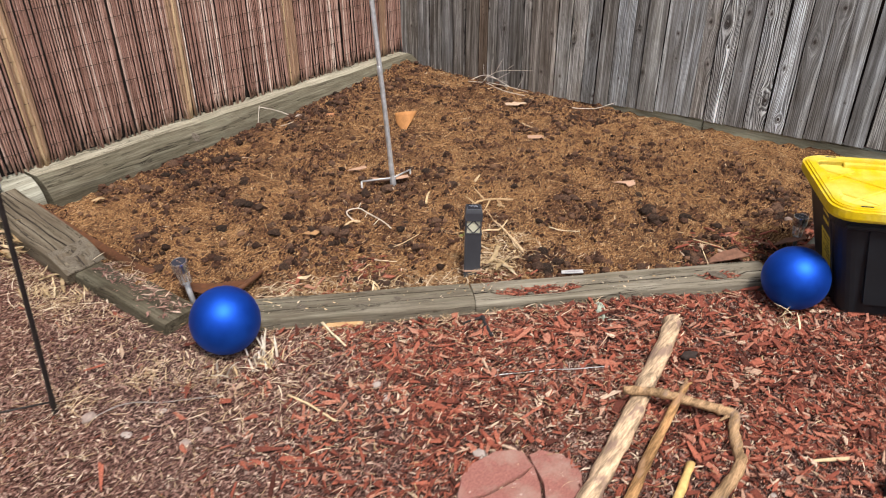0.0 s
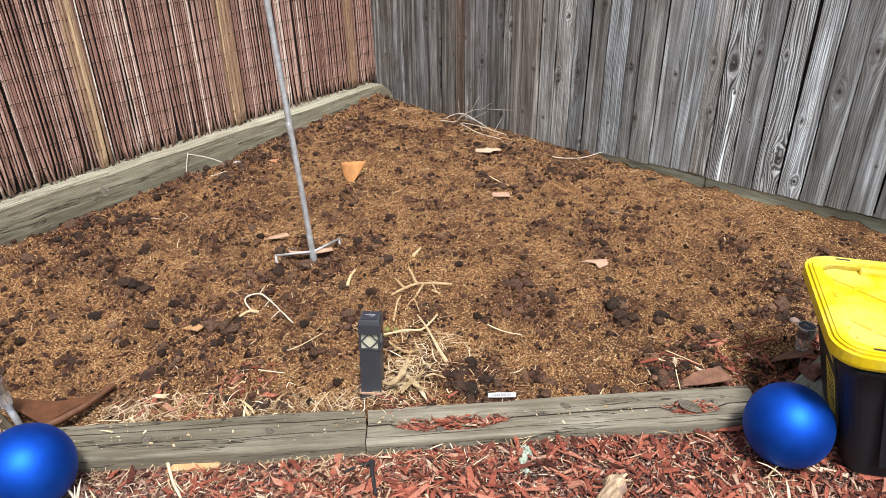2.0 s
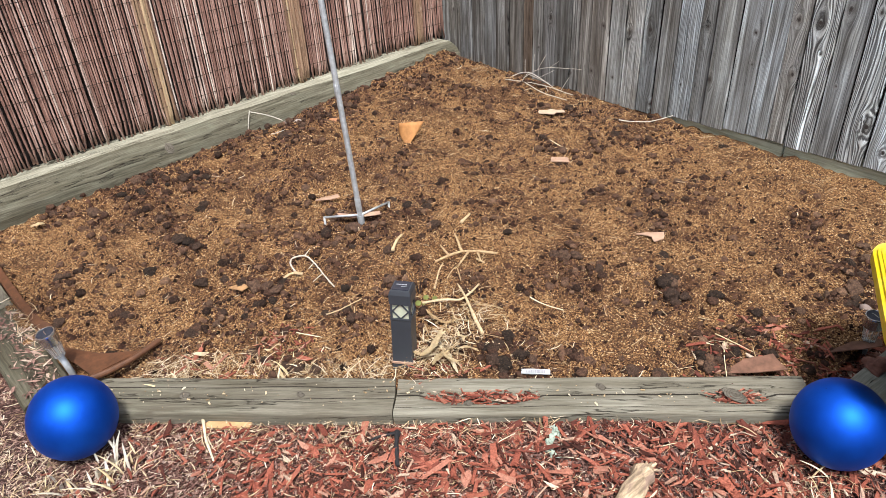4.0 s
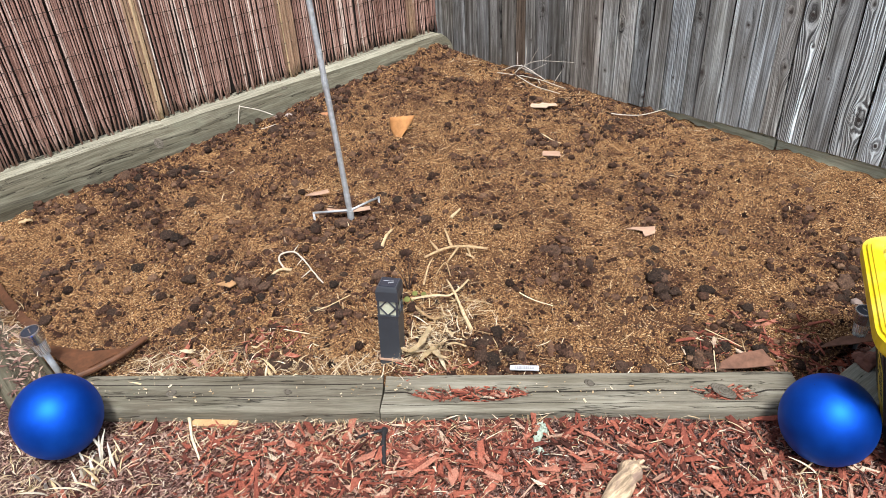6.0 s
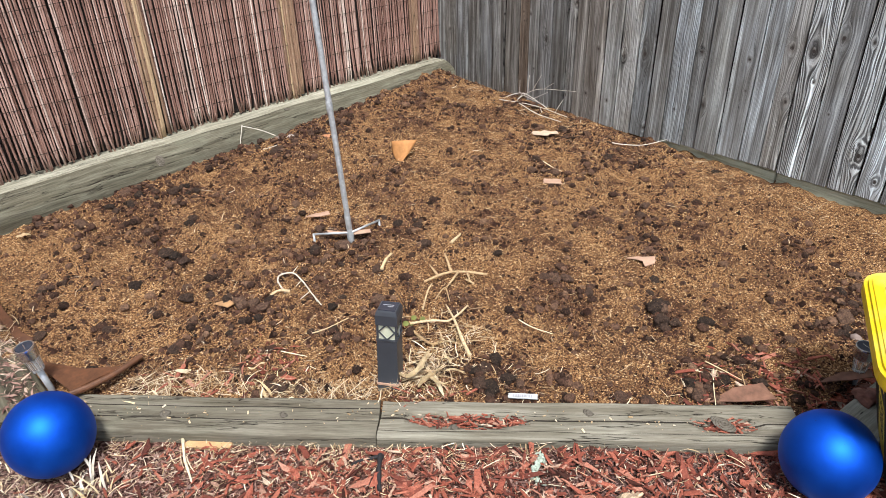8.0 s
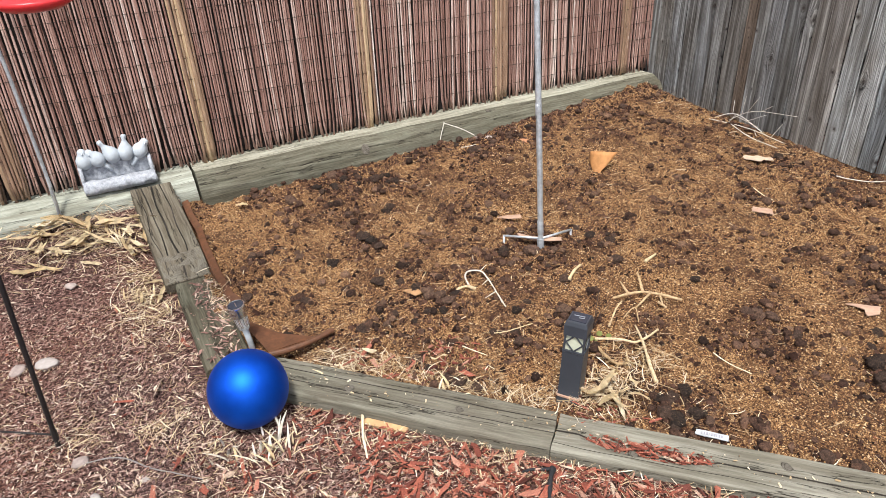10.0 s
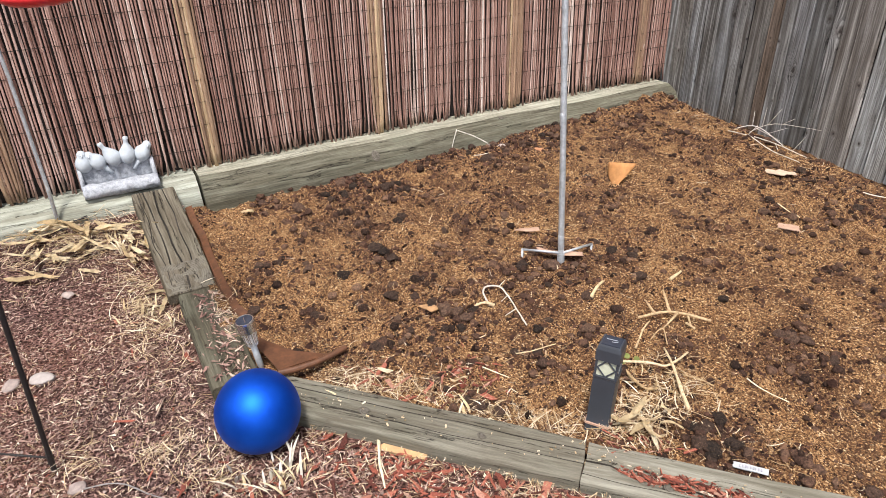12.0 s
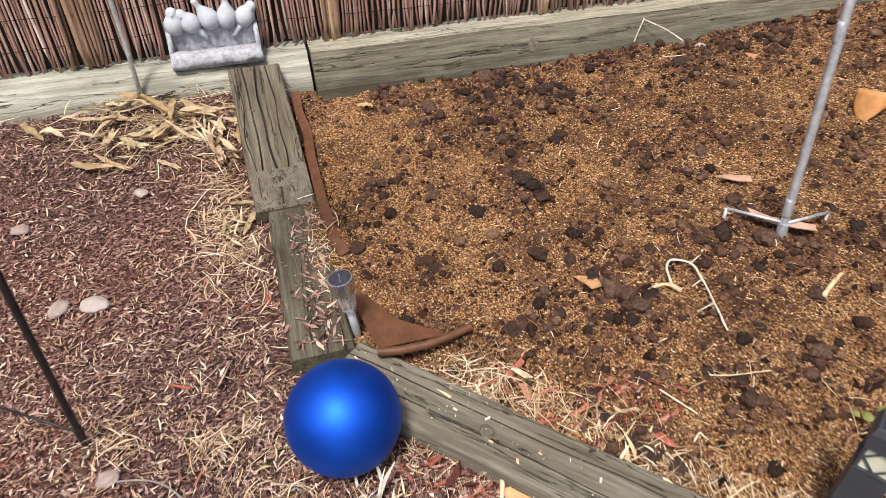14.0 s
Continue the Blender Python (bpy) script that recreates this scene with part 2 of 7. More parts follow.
M_TIMBER_F = timber_wood("mossy_timber_side", (0.19, 0.172, 0.128), (0.09, 0.081, 0.058), (0.03, 0.026, 0.019), 0, 0.35)
M_TIMBER_X = timber_wood("treated_timber_bed", (0.32, 0.302, 0.248), (0.22, 0.206, 0.166), (0.12, 0.111, 0.088), 0, 0.2)
M_TIMBER_D = timber_wood("damp_timber_bed", (0.26, 0.243, 0.195), (0.17, 0.156, 0.123), (0.085, 0.076, 0.059), 0, 0.3)
M_BOARD = timber_wood("grey_cracked_timber", (0.215, 0.19, 0.145), (0.135, 0.116, 0.088), (0.066, 0.056, 0.043), 0, 0.15)
# near-black puts the shade inside the cracks into their colour
M_SPLIT = plain("wood_split_shade", (0.03, 0.024, 0.018), 0.95, 0, 0.4, 60, 0.3)
M_SOIL = soil_mat()
M_GROUND = ground_mat()
def reed_mat(name, stops, joined):
    """Brown reed with a dull sheen, dark nodes and pale flecks down its length."""
    m, n, l, b = mat(name)
    src = n.new("ShaderNodeNewGeometry").outputs["Random Per Island"] if joined else n.new("ShaderNodeObjectInfo").outputs["Random"]
    r = ramp(n, stops)
    l.new(src, r.inputs[0])
    v = coords(n)
    lng = noise_node(n, l, 1.0, 5, 0.7, scaled(n, l, v, (90, 90, 7), src))
    fleck = noise_node(n, l, 1.0, 4, 0.65, scaled(n, l, v, (160, 160, 16), src))
    k = ramp(n, [(0.3, (0.55, 0.52, 0.5)), (0.65, (1.18, 1.18, 1.18))])
    l.new(lng.outputs[0], k.inputs[0])
    c = mixc(n, l, 1.0, r.outputs[0], k.outputs[0], 'MULTIPLY')
    f = ramp(n, [(0.62, (0, 0, 0)), (0.7, (0.7, 0.7, 0.7))])
    l.new(fleck.outputs[0], f.inputs[0])
    l.new(mixc(n, l, f.outputs[0], c, (0.72, 0.6, 0.53)), b.inputs["Base Color"])
    b.inputs["Roughness"].default_value, b.inputs["Specular IOR Level"].default_value = 0.4, 0.55
    bumped(n, l, b, lng.outputs[0], 0.4)
    return m


REED_TONES = [(0, (0.25, 0.138, 0.112)), (0.4, (0.38, 0.229, 0.189)), (0.75, (0.49, 0.32, 0.271)), (0.93, (0.63, 0.465, 0.405)), (1, (0.84, 0.74, 0.67))]
CANE_TONES = [(0, (0.2, 0.122, 0.088)), (0.35, (0.32, 0.205, 0.14)), (0.75, (0.43, 0.295, 0.195)), (1, (0.58, 0.43, 0.27))]
M_REED = reed_mat("brown_reed", REED_TONES, False)
M_REED_I = reed_mat("brown_reed_rest", REED_TONES, True)
M_CANE = reed_mat("split_tan_cane", CANE_TONES, False)
M_CANE_I = reed_mat("split_tan_cane_rest", CANE_TONES, True)
M_WIRE = plain("dark_wire", (0.03, 0.025, 0.022), 0.6, 0.6)
M_CHIP = island("red_bark_chips", [(0, (0.05, 0.021, 0.016)), (0.2, (0.155, 0.05, 0.037)), (0.45, (0.285, 0.084, 0.056)), (0.72, (0.4, 0.132, 0.087)), (0.9, (0.45, 0.21, 0.148)), (0.97, (0.5, 0.35, 0.26)), (1, (0.72, 0.59, 0.45))], 0.8, (220, 220, 220), 0.45, 0.5)
M_SHRED = island("brown_bark_shreds", [(0, (0.045, 0.025, 0.02)), (0.18, (0.16, 0.085, 0.07)), (0.45, (0.31, 0.18, 0.15)), (0.76, (0.43, 0.285, 0.235)), (0.92, (0.56, 0.43, 0.345)), (1, (0.8, 0.68, 0.54))], 0.85, (260, 260, 260), 0.5, 0.5)
M_SAND = island("sandy_soil_grains", [(0, (0.12, 0.085, 0.072)), (0.4, (0.27, 0.195, 0.168)), (0.8, (0.4, 0.31, 0.27)), (1, (0.6, 0.5, 0.44))], 0.95, (300, 300, 300), 0.7, 0.2)
M_STRAW = island("dry_straw", [(0, (0.2, 0.13, 0.075)), (0.3, (0.42, 0.3, 0.17)), (0.7, (0.64, 0.5, 0.33)), (1, (0.84, 0.74, 0.58))], 0.7, (90, 90, 90), 0.7, 0.2)
M_BRAN = island("golden_bran", [(0, (0.085, 0.041, 0.02)), (0.3, (0.225, 0.112, 0.048)), (0.6, (0.4, 0.222, 0.098)), (0.84, (0.53, 0.34, 0.17)), (1, (0.74, 0.57, 0.36))], 0.85, (300, 300, 300), 0.8, 0.2)
M_CRUMB = island("dark_compost_crumbs", [(0, (0.014, 0.0075, 0.0055)), (0.5, (0.055, 0.027, 0.019)), (0.85, (0.12, 0.062, 0.042)), (1, (0.24, 0.135, 0.08))], 0.95, (200, 200, 200), 0.5, 0.6)


def dung_mat(name, stops, joined):
    """Dried dung: crumbly dark fibre, each lump of its own tone, with pale chaff stuck to it."""
    m, n, l, b = mat(name)
    src = n.new("ShaderNodeNewGeometry").outputs["Random Per Island"] if joined else n.new("ShaderNodeObjectInfo").outputs["Random"]
    size = 160.0 if joined else 7.0
    r = ramp(n, stops)
    l.new(src, r.inputs[0])
    v = scaled(n, l, coords(n), (size, size, size), src)
    crumb, fine = noise_node(n, l, 1.0, 6, 0.72, v), noise_node(n, l, 4.5, 3, 0.6, v)
    k = ramp(n, [(0.32, (0.3, 0.28, 0.27)), (0.5, (0.85, 0.85, 0.85)), (0.68, (1.7, 1.6, 1.5))])
    l.new(crumb.outputs[0], k.inputs[0])
    c = mixc(n, l, 1.0, r.outputs[0], k.outputs[0], 'MULTIPLY')
    f = ramp(n, [(0.64, (0, 0, 0)), (0.7, (0.75, 0.75, 0.75))])
    l.new(fine.outputs[0], f.inputs[0])
    l.new(mixc(n, l, f.outputs[0], c, (0.36, 0.22, 0.11)), b.inputs["Base Color"])
    b.inputs["Roughness"].default_value, b.inputs["Specular IOR Level"].default_value = 0.9, 0.15
    bumped(n, l, b, mathn(n, l, 'ADD', crumb.outputs[0], mathn(n, l, 'MULTIPLY', fine.outputs[0], 0.4)), 0.9, 0.006)
    return m


M_DUNG = dung_mat("dried_dung", [(0, (0.029, 0.021, 0.017)), (0.25, (0.048, 0.032, 0.025)), (0.6, (0.082, 0.05, 0.037)), (1, (0.135, 0.083, 0.058))], False)
M_CLOD = dung_mat("brown_clods", [(0, (0.027, 0.016, 0.012)), (0.4, (0.07, 0.038, 0.027)), (0.8, (0.14, 0.08, 0.054)), (1, (0.23, 0.14, 0.09))], True)
M_STONE = each("pebble", [(0, (0.15, 0.11, 0.095)), (0.5, (0.28, 0.22, 0.195)), (1, (0.42, 0.36, 0.33))], 0.8, (60, 60, 60), 0.7, 0.3)
M_WHITE_STONE = plain("pale_stone", (0.35, 0.31, 0.285), 0.75, 0, 0.15, 60, 0.3)
def branch_wood(name, tone, grey):
    """Peeled branch: bare wood with grey-brown bark left in patches and dark spots."""
    m, n, l, b = mat(name)
    v = coords(n)
    o = n.new("ShaderNodeObjectInfo")
    s = noise_node(n, l, 1.0, 5, 0.65, scaled(n, l, v, (60, 7, 60), o.outputs["Random"]))
    q = noise_node(n, l, 1.0, 4, 0.6, scaled(n, l, v, (26, 9, 26), o.outputs["Random"]))
    g = noise_node(n, l, 1.0, 5, 0.7, scaled(n, l, v, (260, 50, 260)))
    p = noise_node(n, l, 26.0, 3, 0.5, v)
    a = ramp(n, [(0.3, tuple(c * 0.3 for c in tone)), (0.42, tuple(c * 0.55 for c in tone)), (0.55, tone), (0.75, tuple(min(0.85, c * 1.35) for c in tone))])
    l.new(s.outputs[0], a.inputs[0])
    k = ramp(n, [(0.3, (0.6, 0.58, 0.55)), (0.62, (1.12, 1.12, 1.12))])
    l.new(g.outputs[0], k.inputs[0])
    c = mixc(n, l, 1.0, a.outputs[0], k.outputs[0], 'MULTIPLY')
    h = ramp(n, [(0.52, (0, 0, 0)), (0.62, (0.85, 0.85, 0.85))])
    l.new(q.outputs[0], h.inputs[0])
    c = mixc(n, l, h.outputs[0], c, grey)
    d = ramp(n, [(0.24, (0.8, 0.8, 0.8)), (0.3, (0, 0, 0))])
    l.new(p.outputs[0], d.inputs[0])
    l.new(mixc(n, l, d.outputs[0], c, (0.06, 0.04, 0.03)), b.inputs["Base Color"])
    b.inputs["Roughness"].default_value, b.inputs["Specular IOR Level"].default_value = 0.85, 0.15
    bumped(n, l, b, mathn(n, l, 'ADD', s.outputs[0], mathn(n, l, 'MULTIPLY', g.outputs[0], 0.5)), 0.8, 0.004)
    return m


M_STICK = branch_wood("pale_peeled_wood", (0.62, 0.47, 0.32), (0.27, 0.185, 0.15))
M_STICK_B = branch_wood("grey_brown_branch", (0.42, 0.28, 0.16), (0.26, 0.19, 0.15))
M_STICK_T = branch_wood("tan_branch", (0.46, 0.27, 0.125), (0.3, 0.19, 0.12))
M_HUSK = each("dry_corn_husk", [(0, (0.58, 0.44, 0.25)), (0.5, (0.76, 0.62, 0.4)), (1, (0.9, 0.8, 0.6))], 0.7, (40, 40, 40), 0.62, 0.3)
M_BLEACH = each("bleached_twig", [(0, (0.55, 0.5, 0.43)), (0.5, (0.68, 0.63, 0.56)), (1, (0.8, 0.76, 0.7))], 0.75, (120, 120, 120), 0.6, 0.3)
M_SILVER = each("silvery_dry_grass", [(0, (0.5, 0.45, 0.35)), (0.5, (0.62, 0.58, 0.49)), (1, (0.76, 0.74, 0.7))], 0.6, (60, 60, 60), 0.7, 0.2)
M_STALK = each("dry_corn_stalk", [(0, (0.4, 0.27, 0.14)), (0.6, (0.56, 0.4, 0.23)), (1, (0.7, 0.54, 0.34))], 0.75, (120, 120, 120), 0.45, 0.5)
def paver_mat():
    """Dull red concrete, dusted with soil in patches."""
    m, n, l, b = mat("red_concrete_paver")
    v = coords(n)
    g, d, p = noise_node(n, l, 150.0, 4, 0.7, v), noise_node(n, l, 11.0, 5, 0.65, v), noise_node(n, l, 60.0, 3, 0.5, v)
    a = ramp(n, [(0.3, (0.2, 0.075, 0.062)), (0.7, (0.34, 0.14, 0.118))])
    l.new(g.outputs[0], a.inputs[0])
    f = ramp(n, [(0.46, (0.05, 0.05, 0.05)), (0.66, (0.75, 0.75, 0.75))])
    l.new(d.outputs[0], f.inputs[0])
    c = mixc(n, l, f.outputs[0], a.outputs[0], (0.33, 0.23, 0.19))
    w = ramp(n, [(0.68, (0, 0, 0)), (0.74, (0.6, 0.6, 0.6))])
    l.new(p.outputs[0], w.inputs[0])
    l.new(mixc(n, l, w.outputs[0], c, (0.6, 0.5, 0.44)), b.inputs["Base Color"])
    b.inputs["Roughness"].default_value = 0.92
    bumped(n, l, b, g.outputs[0], 0.5)
    return m


M_PAVER = paver_mat()
def ball_mat():
    """Blue pearl paint over metal, dusted with fine specks."""
    m, n, l, b = mat("blue_pearl_paint")
    v = coords(n)
    mott = noise_node(n, l, 9.0, 4, 0.6, v)
    c = ramp(n, [(0.35, (0.004, 0.07, 0.5)), (0.65, (0.007, 0.105, 0.64))])
    l.new(mott.outputs[0], c.inputs[0])
    vor = n.new("ShaderNodeTexVoronoi")
    vor.inputs["Scale"].default_value = 46.0
    l.new(v, vor.inputs["Vector"])
    speck = ramp(n, [(0.05, (0.75, 0.75, 0.75)), (0.09, (0, 0, 0))])
    l.new(vor.outputs["Distance"], speck.inputs[0])
    few = ramp(n, [(0.74, (0, 0, 0)), (0.78, (1, 1, 1))])
    l.new(vor.outputs["Color"], few.inputs[0])
    f = mathn(n, l, 'MULTIPLY', speck.outputs[0], few.outputs[0])
    l.new(mixc(n, l, f, c.outputs[0], (0.02, 0.03, 0.1)), b.inputs["Base Color"])
    r = ramp(n, [(0.3, (0.46, 0.46, 0.46)), (0.7, (0.6, 0.6, 0.6))])
    l.new(mott.outputs[0], r.inputs[0])
    l.new(r.outputs[0], b.inputs["Roughness"])
    b.inputs["Metallic"].default_value = 0.88
    return m


M_BALL = ball_mat()
def lid_mat():
    """Yellow lid plastic, scuffed; pale patches also put a sky sheen into the colour."""
    m, n, l, b = mat("yellow_plastic")
    v = coords(n)
    a, q = noise_node(n, l, 7.0, 5, 0.6, v), noise_node(n, l, 90.0, 4, 0.7, v)
    f = ramp(n, [(0.42, (0, 0, 0)), (0.62, (0.8, 0.8, 0.8))])
    l.new(a.outputs[0], f.inputs[0])
    c = mixc(n, l, f.outputs[0], (0.66, 0.49, 0.008), (0.74, 0.64, 0.16))
    k = ramp(n, [(0.3, (0.86, 0.86, 0.86)), (0.6, (1.0, 1.0, 1.0))])
    l.new(q.outputs[0], k.inputs[0])
    l.new(mixc(n, l, 1.0, c, k.outputs[0], 'MULTIPLY'), b.inputs["Base Color"])
    b.inputs["Roughness"].default_value = 0.42
    return m


M_YELLOW = lid_mat()
M_BLACK = plain("black_plastic", (0.012, 0.016, 0.021), 0.5, 0, 0.2, 12)
M_BLACK.node_tree.nodes["Principled BSDF"].inputs["Specular IOR Level"].default_value = 0.32
M_LABELY = plain("yellow_label", (0.62, 0.5, 0.05), 0.5)
M_GRAPHITE = plain("graphite_plastic", (0.035, 0.04, 0.05), 0.45, 0, 0.15, 14)
M_PANEL = plain("solar_cell", (0.03, 0.035, 0.05), 0.15, 0, 0.2, 50)
M_STREAK = plain("pale_streak", (0.3, 0.33, 0.36), 0.6, 0, 0.4, 200)
M_LENS = plain("frosted_pane", (0.5, 0.52, 0.4), 0.4, 0, 0.15, 40)
M_STEEL = plain("galvanised_steel", (0.5, 0.53, 0.56), 0.5, 0.55, 0.3, 45, 0.15)
M_CHROME = plain("brushed_steel", (0.6, 0.6, 0.6), 0.25, 0.95, 0.1, 40)
M_IRON = plain("black_enamel_iron", (0.022, 0.02, 0.02), 0.5, 0.3, 0.3, 40)
M_RUST = plain("rusted_steel", (0.105, 0.042, 0.018), 0.62, 0.1, 0.4, 40, 0.3)
M_TERRA = plain("terracotta", (0.44, 0.205, 0.07), 0.75, 0, 0.3, 22, 0.2)
M_CARD = plain("weathered_cardboard", (0.42, 0.27, 0.19), 0.9, 0, 0.25, 30, 0.2)
M_CAST = plain("cast_stone", (0.33, 0.345, 0.375), 0.9, 0, 0.4, 70, 1.0)
M_CASTW = plain("white_cast_stone", (0.43, 0.47, 0.51), 0.85, 0, 0.12, 40, 0.4)
M_HAT = plain("blue_glaze", (0.06, 0.2, 0.72), 0.35)
M_RED = plain("red_plastic", (0.62, 0.03, 0.035), 0.35)
M_WHITE = plain("white_plastic", (0.75, 0.76, 0.76), 0.5, 0, 0.05)
M_LEAF = plain("green_leaf", (0.15, 0.17, 0.04), 0.6, 0, 0.3, 60)
M_STEM = plain("thin_dark_stem", (0.05, 0.03, 0.025), 0.8)
M_LICHEN = plain("pale_green_lichen", (0.42, 0.5, 0.42), 0.95, 0, 0.3, 80, 0.6)
M_BARK = plain("brown_bark", (0.17, 0.085, 0.055), 0.9, 0, 0.4, 30, 0.6)
def knot_mat():
    """Grey knot wood with uneven dark rings."""
    m, n, l, b = mat("wood_knot")
    v = coords(n)
    w = noise_node(n, l, 60.0, 4, 0.6, v)
    wob = n.new("ShaderNodeVectorMath")
    wob.operation = 'MULTIPLY_ADD'
    l.new(w.outputs["Color"], wob.inputs[0])
    wob.inputs[1].default_value = (0.006, 0.006, 0.006)
    l.new(v, wob.inputs[2])
    far = n.new("ShaderNodeVectorMath")
    far.operation = 'LENGTH'
    l.new(wob.outputs[0], far.inputs[0])
    ring = mathn(n, l, 'ABSOLUTE', mathn(n, l, 'SINE', mathn(n, l, 'MULTIPLY', far.outputs["Value"], 520.0), 0.0))
    r = ramp(n, [(0.3, (0.08, 0.07, 0.056)), (0.55, (0.135, 0.12, 0.098)), (0.75, (0.2, 0.18, 0.148))])
    l.new(w.outputs[0], r.inputs[0])
    g = ramp(n, [(0.0, (0.4, 0.37, 0.34)), (0.45, (1, 1, 1))])
    l.new(ring, g.inputs[0])
    l.new(mixc(n, l, 1.0, r.outputs[0], g.outputs[0], 'MULTIPLY'), b.inputs["Base Color"])
    b.inputs["Roughness"].default_value, b.inputs["Specular IOR Level"].default_value = 0.92, 0.15
    bumped(n, l, b, g.outputs[0], 0.6, 0.003)
    return m


M_KNOT = knot_mat()


def end_grain():
    """Greyed end grain: rings round a pith and fine cracks that run out from it."""
    m, n, l, b = mat("greyed_end_grain")
    sep = n.new("ShaderNodeSeparateXYZ")
    l.new(coords(n), sep.inputs[0])
    dx, dy = mathn(n, l, 'SUBTRACT', sep.outputs[0], 0.062), mathn(n, l, 'SUBTRACT', sep.outputs[1], 0.006)
    w = noise_node(n, l, 26.0, 5, 0.65, coords(n))
    r = mathn(n, l, 'ADD', mathn(n, l, 'SQRT', mathn(n, l, 'ADD', mathn(n, l, 'MULTIPLY', dx, dx), mathn(n, l, 'MULTIPLY', dy, dy))), mathn(n, l, 'MULTIPLY', w.outputs[0], 0.008))
    ring = mathn(n, l, 'MULTIPLY_ADD', mathn(n, l, 'SINE', mathn(n, l, 'MULTIPLY', r, 900.0)), 0.5, 0.5)
    ang = n.new("ShaderNodeCombineXYZ")
    l.new(mathn(n, l, 'ADD', mathn(n, l, 'MULTIPLY', mathn(n, l, 'ARCTAN2', dy, dx), 2.4), mathn(n, l, 'MULTIPLY', w.outputs[0], 1.6)), ang.inputs[0])
    l.new(mathn(n, l, 'MULTIPLY', r, 22.0), ang.inputs[1])
    ray = noise_node(n, l, 1.0, 4, 0.6, ang.outputs[0])
    gap = ramp(n, [(0.0, (0.25, 0.22, 0.19)), (0.010, (1, 1, 1))])
    l.new(mathn(n, l, 'ABSOLUTE', mathn(n, l, 'SUBTRACT', ray.outputs[0], 0.45)), gap.inputs[0])
    tone = ramp(n, [(0.25, (0.07, 0.06, 0.047)), (0.5, (0.135, 0.12, 0.095)), (0.8, (0.215, 0.195, 0.155))])
    l.new(mathn(n, l, 'MULTIPLY_ADD', ring, 0.14, mathn(n, l, 'MULTIPLY', w.outputs[0], 0.86)), tone.inputs[0])
    l.new(mixc(n, l, 1.0, tone.outputs[0], gap.outputs[0], 'MULTIPLY'), b.inputs["Base Color"])
    b.inputs["Roughness"].default_value, b.inputs["Specular IOR Level"].default_value = 0.92, 0.15
    bumped(n, l, b, gap.outputs[0], 0.7, 0.004)
    return m


M_END = end_grain()
M_INK = plain("dark_print", (0.03, 0.03, 0.03), 0.6)
m_glass, _n, _l, _b = mat("clear_plastic")
_b.inputs["Base Color"].default_value = (0.9, 0.92, 0.92, 1)
_b.inputs["Roughness"].default_value = 0.12
_b.inputs["Transmission Weight"].default_value = 0.85
M_CLEAR = m_glass

# ---- shape helpers ----
rng = np.random.default_rng(7)


def link_bm(name, bm, material, parent=None, label="", smooth=False):
    me = bpy.data.meshes.new(name)
    bm.to_mesh(me)
    bm.free()
    if smooth:
        me.shade_smooth()
    if material:
        me.materials.append(material)
    ob = new(name, me)
    if parent:
        ob.parent = parent
    if label:
        ob["label"] = label
    return ob


def part(name, bm, material, parent, label="", smooth=False):
    return link_bm(name, bm, material, parent, label, smooth)


def thing(name, label, category, group="", kind="", m=None):
    ob = new(name)
    if m is not None:
        ob.matrix_world = m
    return tagged(ob, label, category, group, kind)


def box(x0, x1, y0, y1, z0, z1, bevel=0.0, seg=2, m=None):
    bm = bmesh.new()
    bmesh.ops.create_cube(bm, size=1, matrix=Matrix.Translation(((x0 + x1) / 2, (y0 + y1) / 2, (z0 + z1) / 2)) @ Matrix.Diagonal((x1 - x0, y1 - y0, z1 - z0, 1)))
    if bevel:
        bmesh.ops.bevel(bm, geom=bm.edges[:], offset=bevel, segments=seg, affect='EDGES', profile=0.5)
    if m is not None:
        bm.transform(m)
    return bm


def tube(points, radii, sides=8, caps=True):
    """A round bar through the points, with a radius at each."""
    bm = bmesh.new()
    pts = [Vector(p) for p in points]
    rings = []
    side = None
    for k, p in enumerate(pts):
        d = (pts[min(k + 1, len(pts) - 1)] - pts[max(k - 1, 0)]).normalized()
        if side is None:
            side = d.orthogonal().normalized()
        side = (side - d * side.dot(d)).normalized()
        up = d.cross(side)
        r = radii[k] if isinstance(radii, (list, tuple)) else radii
        rings.append([bm.verts.new(p + (side * math.cos(2 * math.pi * a / sides) + up * math.sin(2 * math.pi * a / sides)) * r) for a in range(sides)])
    for a, b in zip(rings, rings[1:]):
        for k in range(sides):
            bm.faces.new((a[k], a[(k + 1) % sides], b[(k + 1) % sides], b[k]))
    if caps:
        bm.faces.new(rings[0][::-1])
        bm.faces.new(rings[-1])
    return bm


def lathe(profile, sides=32):
    """A turned form about z from (radius, height) pairs."""
    bm = bmesh.new()
    rings = [[bm.verts.new((r * math.cos(2 * math.pi * k / sides), r * math.sin(2 * math.pi * k / sides), z)) for k in range(sides)] for r, z in profile]
    for a, b in zip(rings, rings[1:]):
        for k in range(sides):
            bm.faces.new((a[k], a[(k + 1) % sides], b[(k + 1) % sides], b[k]))
    bm.faces.new(rings[0][::-1])
    bm.faces.new(rings[-1])
    return bm


def join(*bms):
    out = bmesh.new()
    for b in bms:
        me = bpy.data.meshes.new("tmp")
        b.to_mesh(me)
        b.free()
        out.from_mesh(me)
        bpy.data.meshes.remove(me)
    return out


def rough_up(bm, amount, scale, seed=0):
    for v in bm.verts:
        v.co += noise.noise_vector(v.co * scale + Vector((seed * 3.1, seed * 1.7, seed))) * amount
    return bm


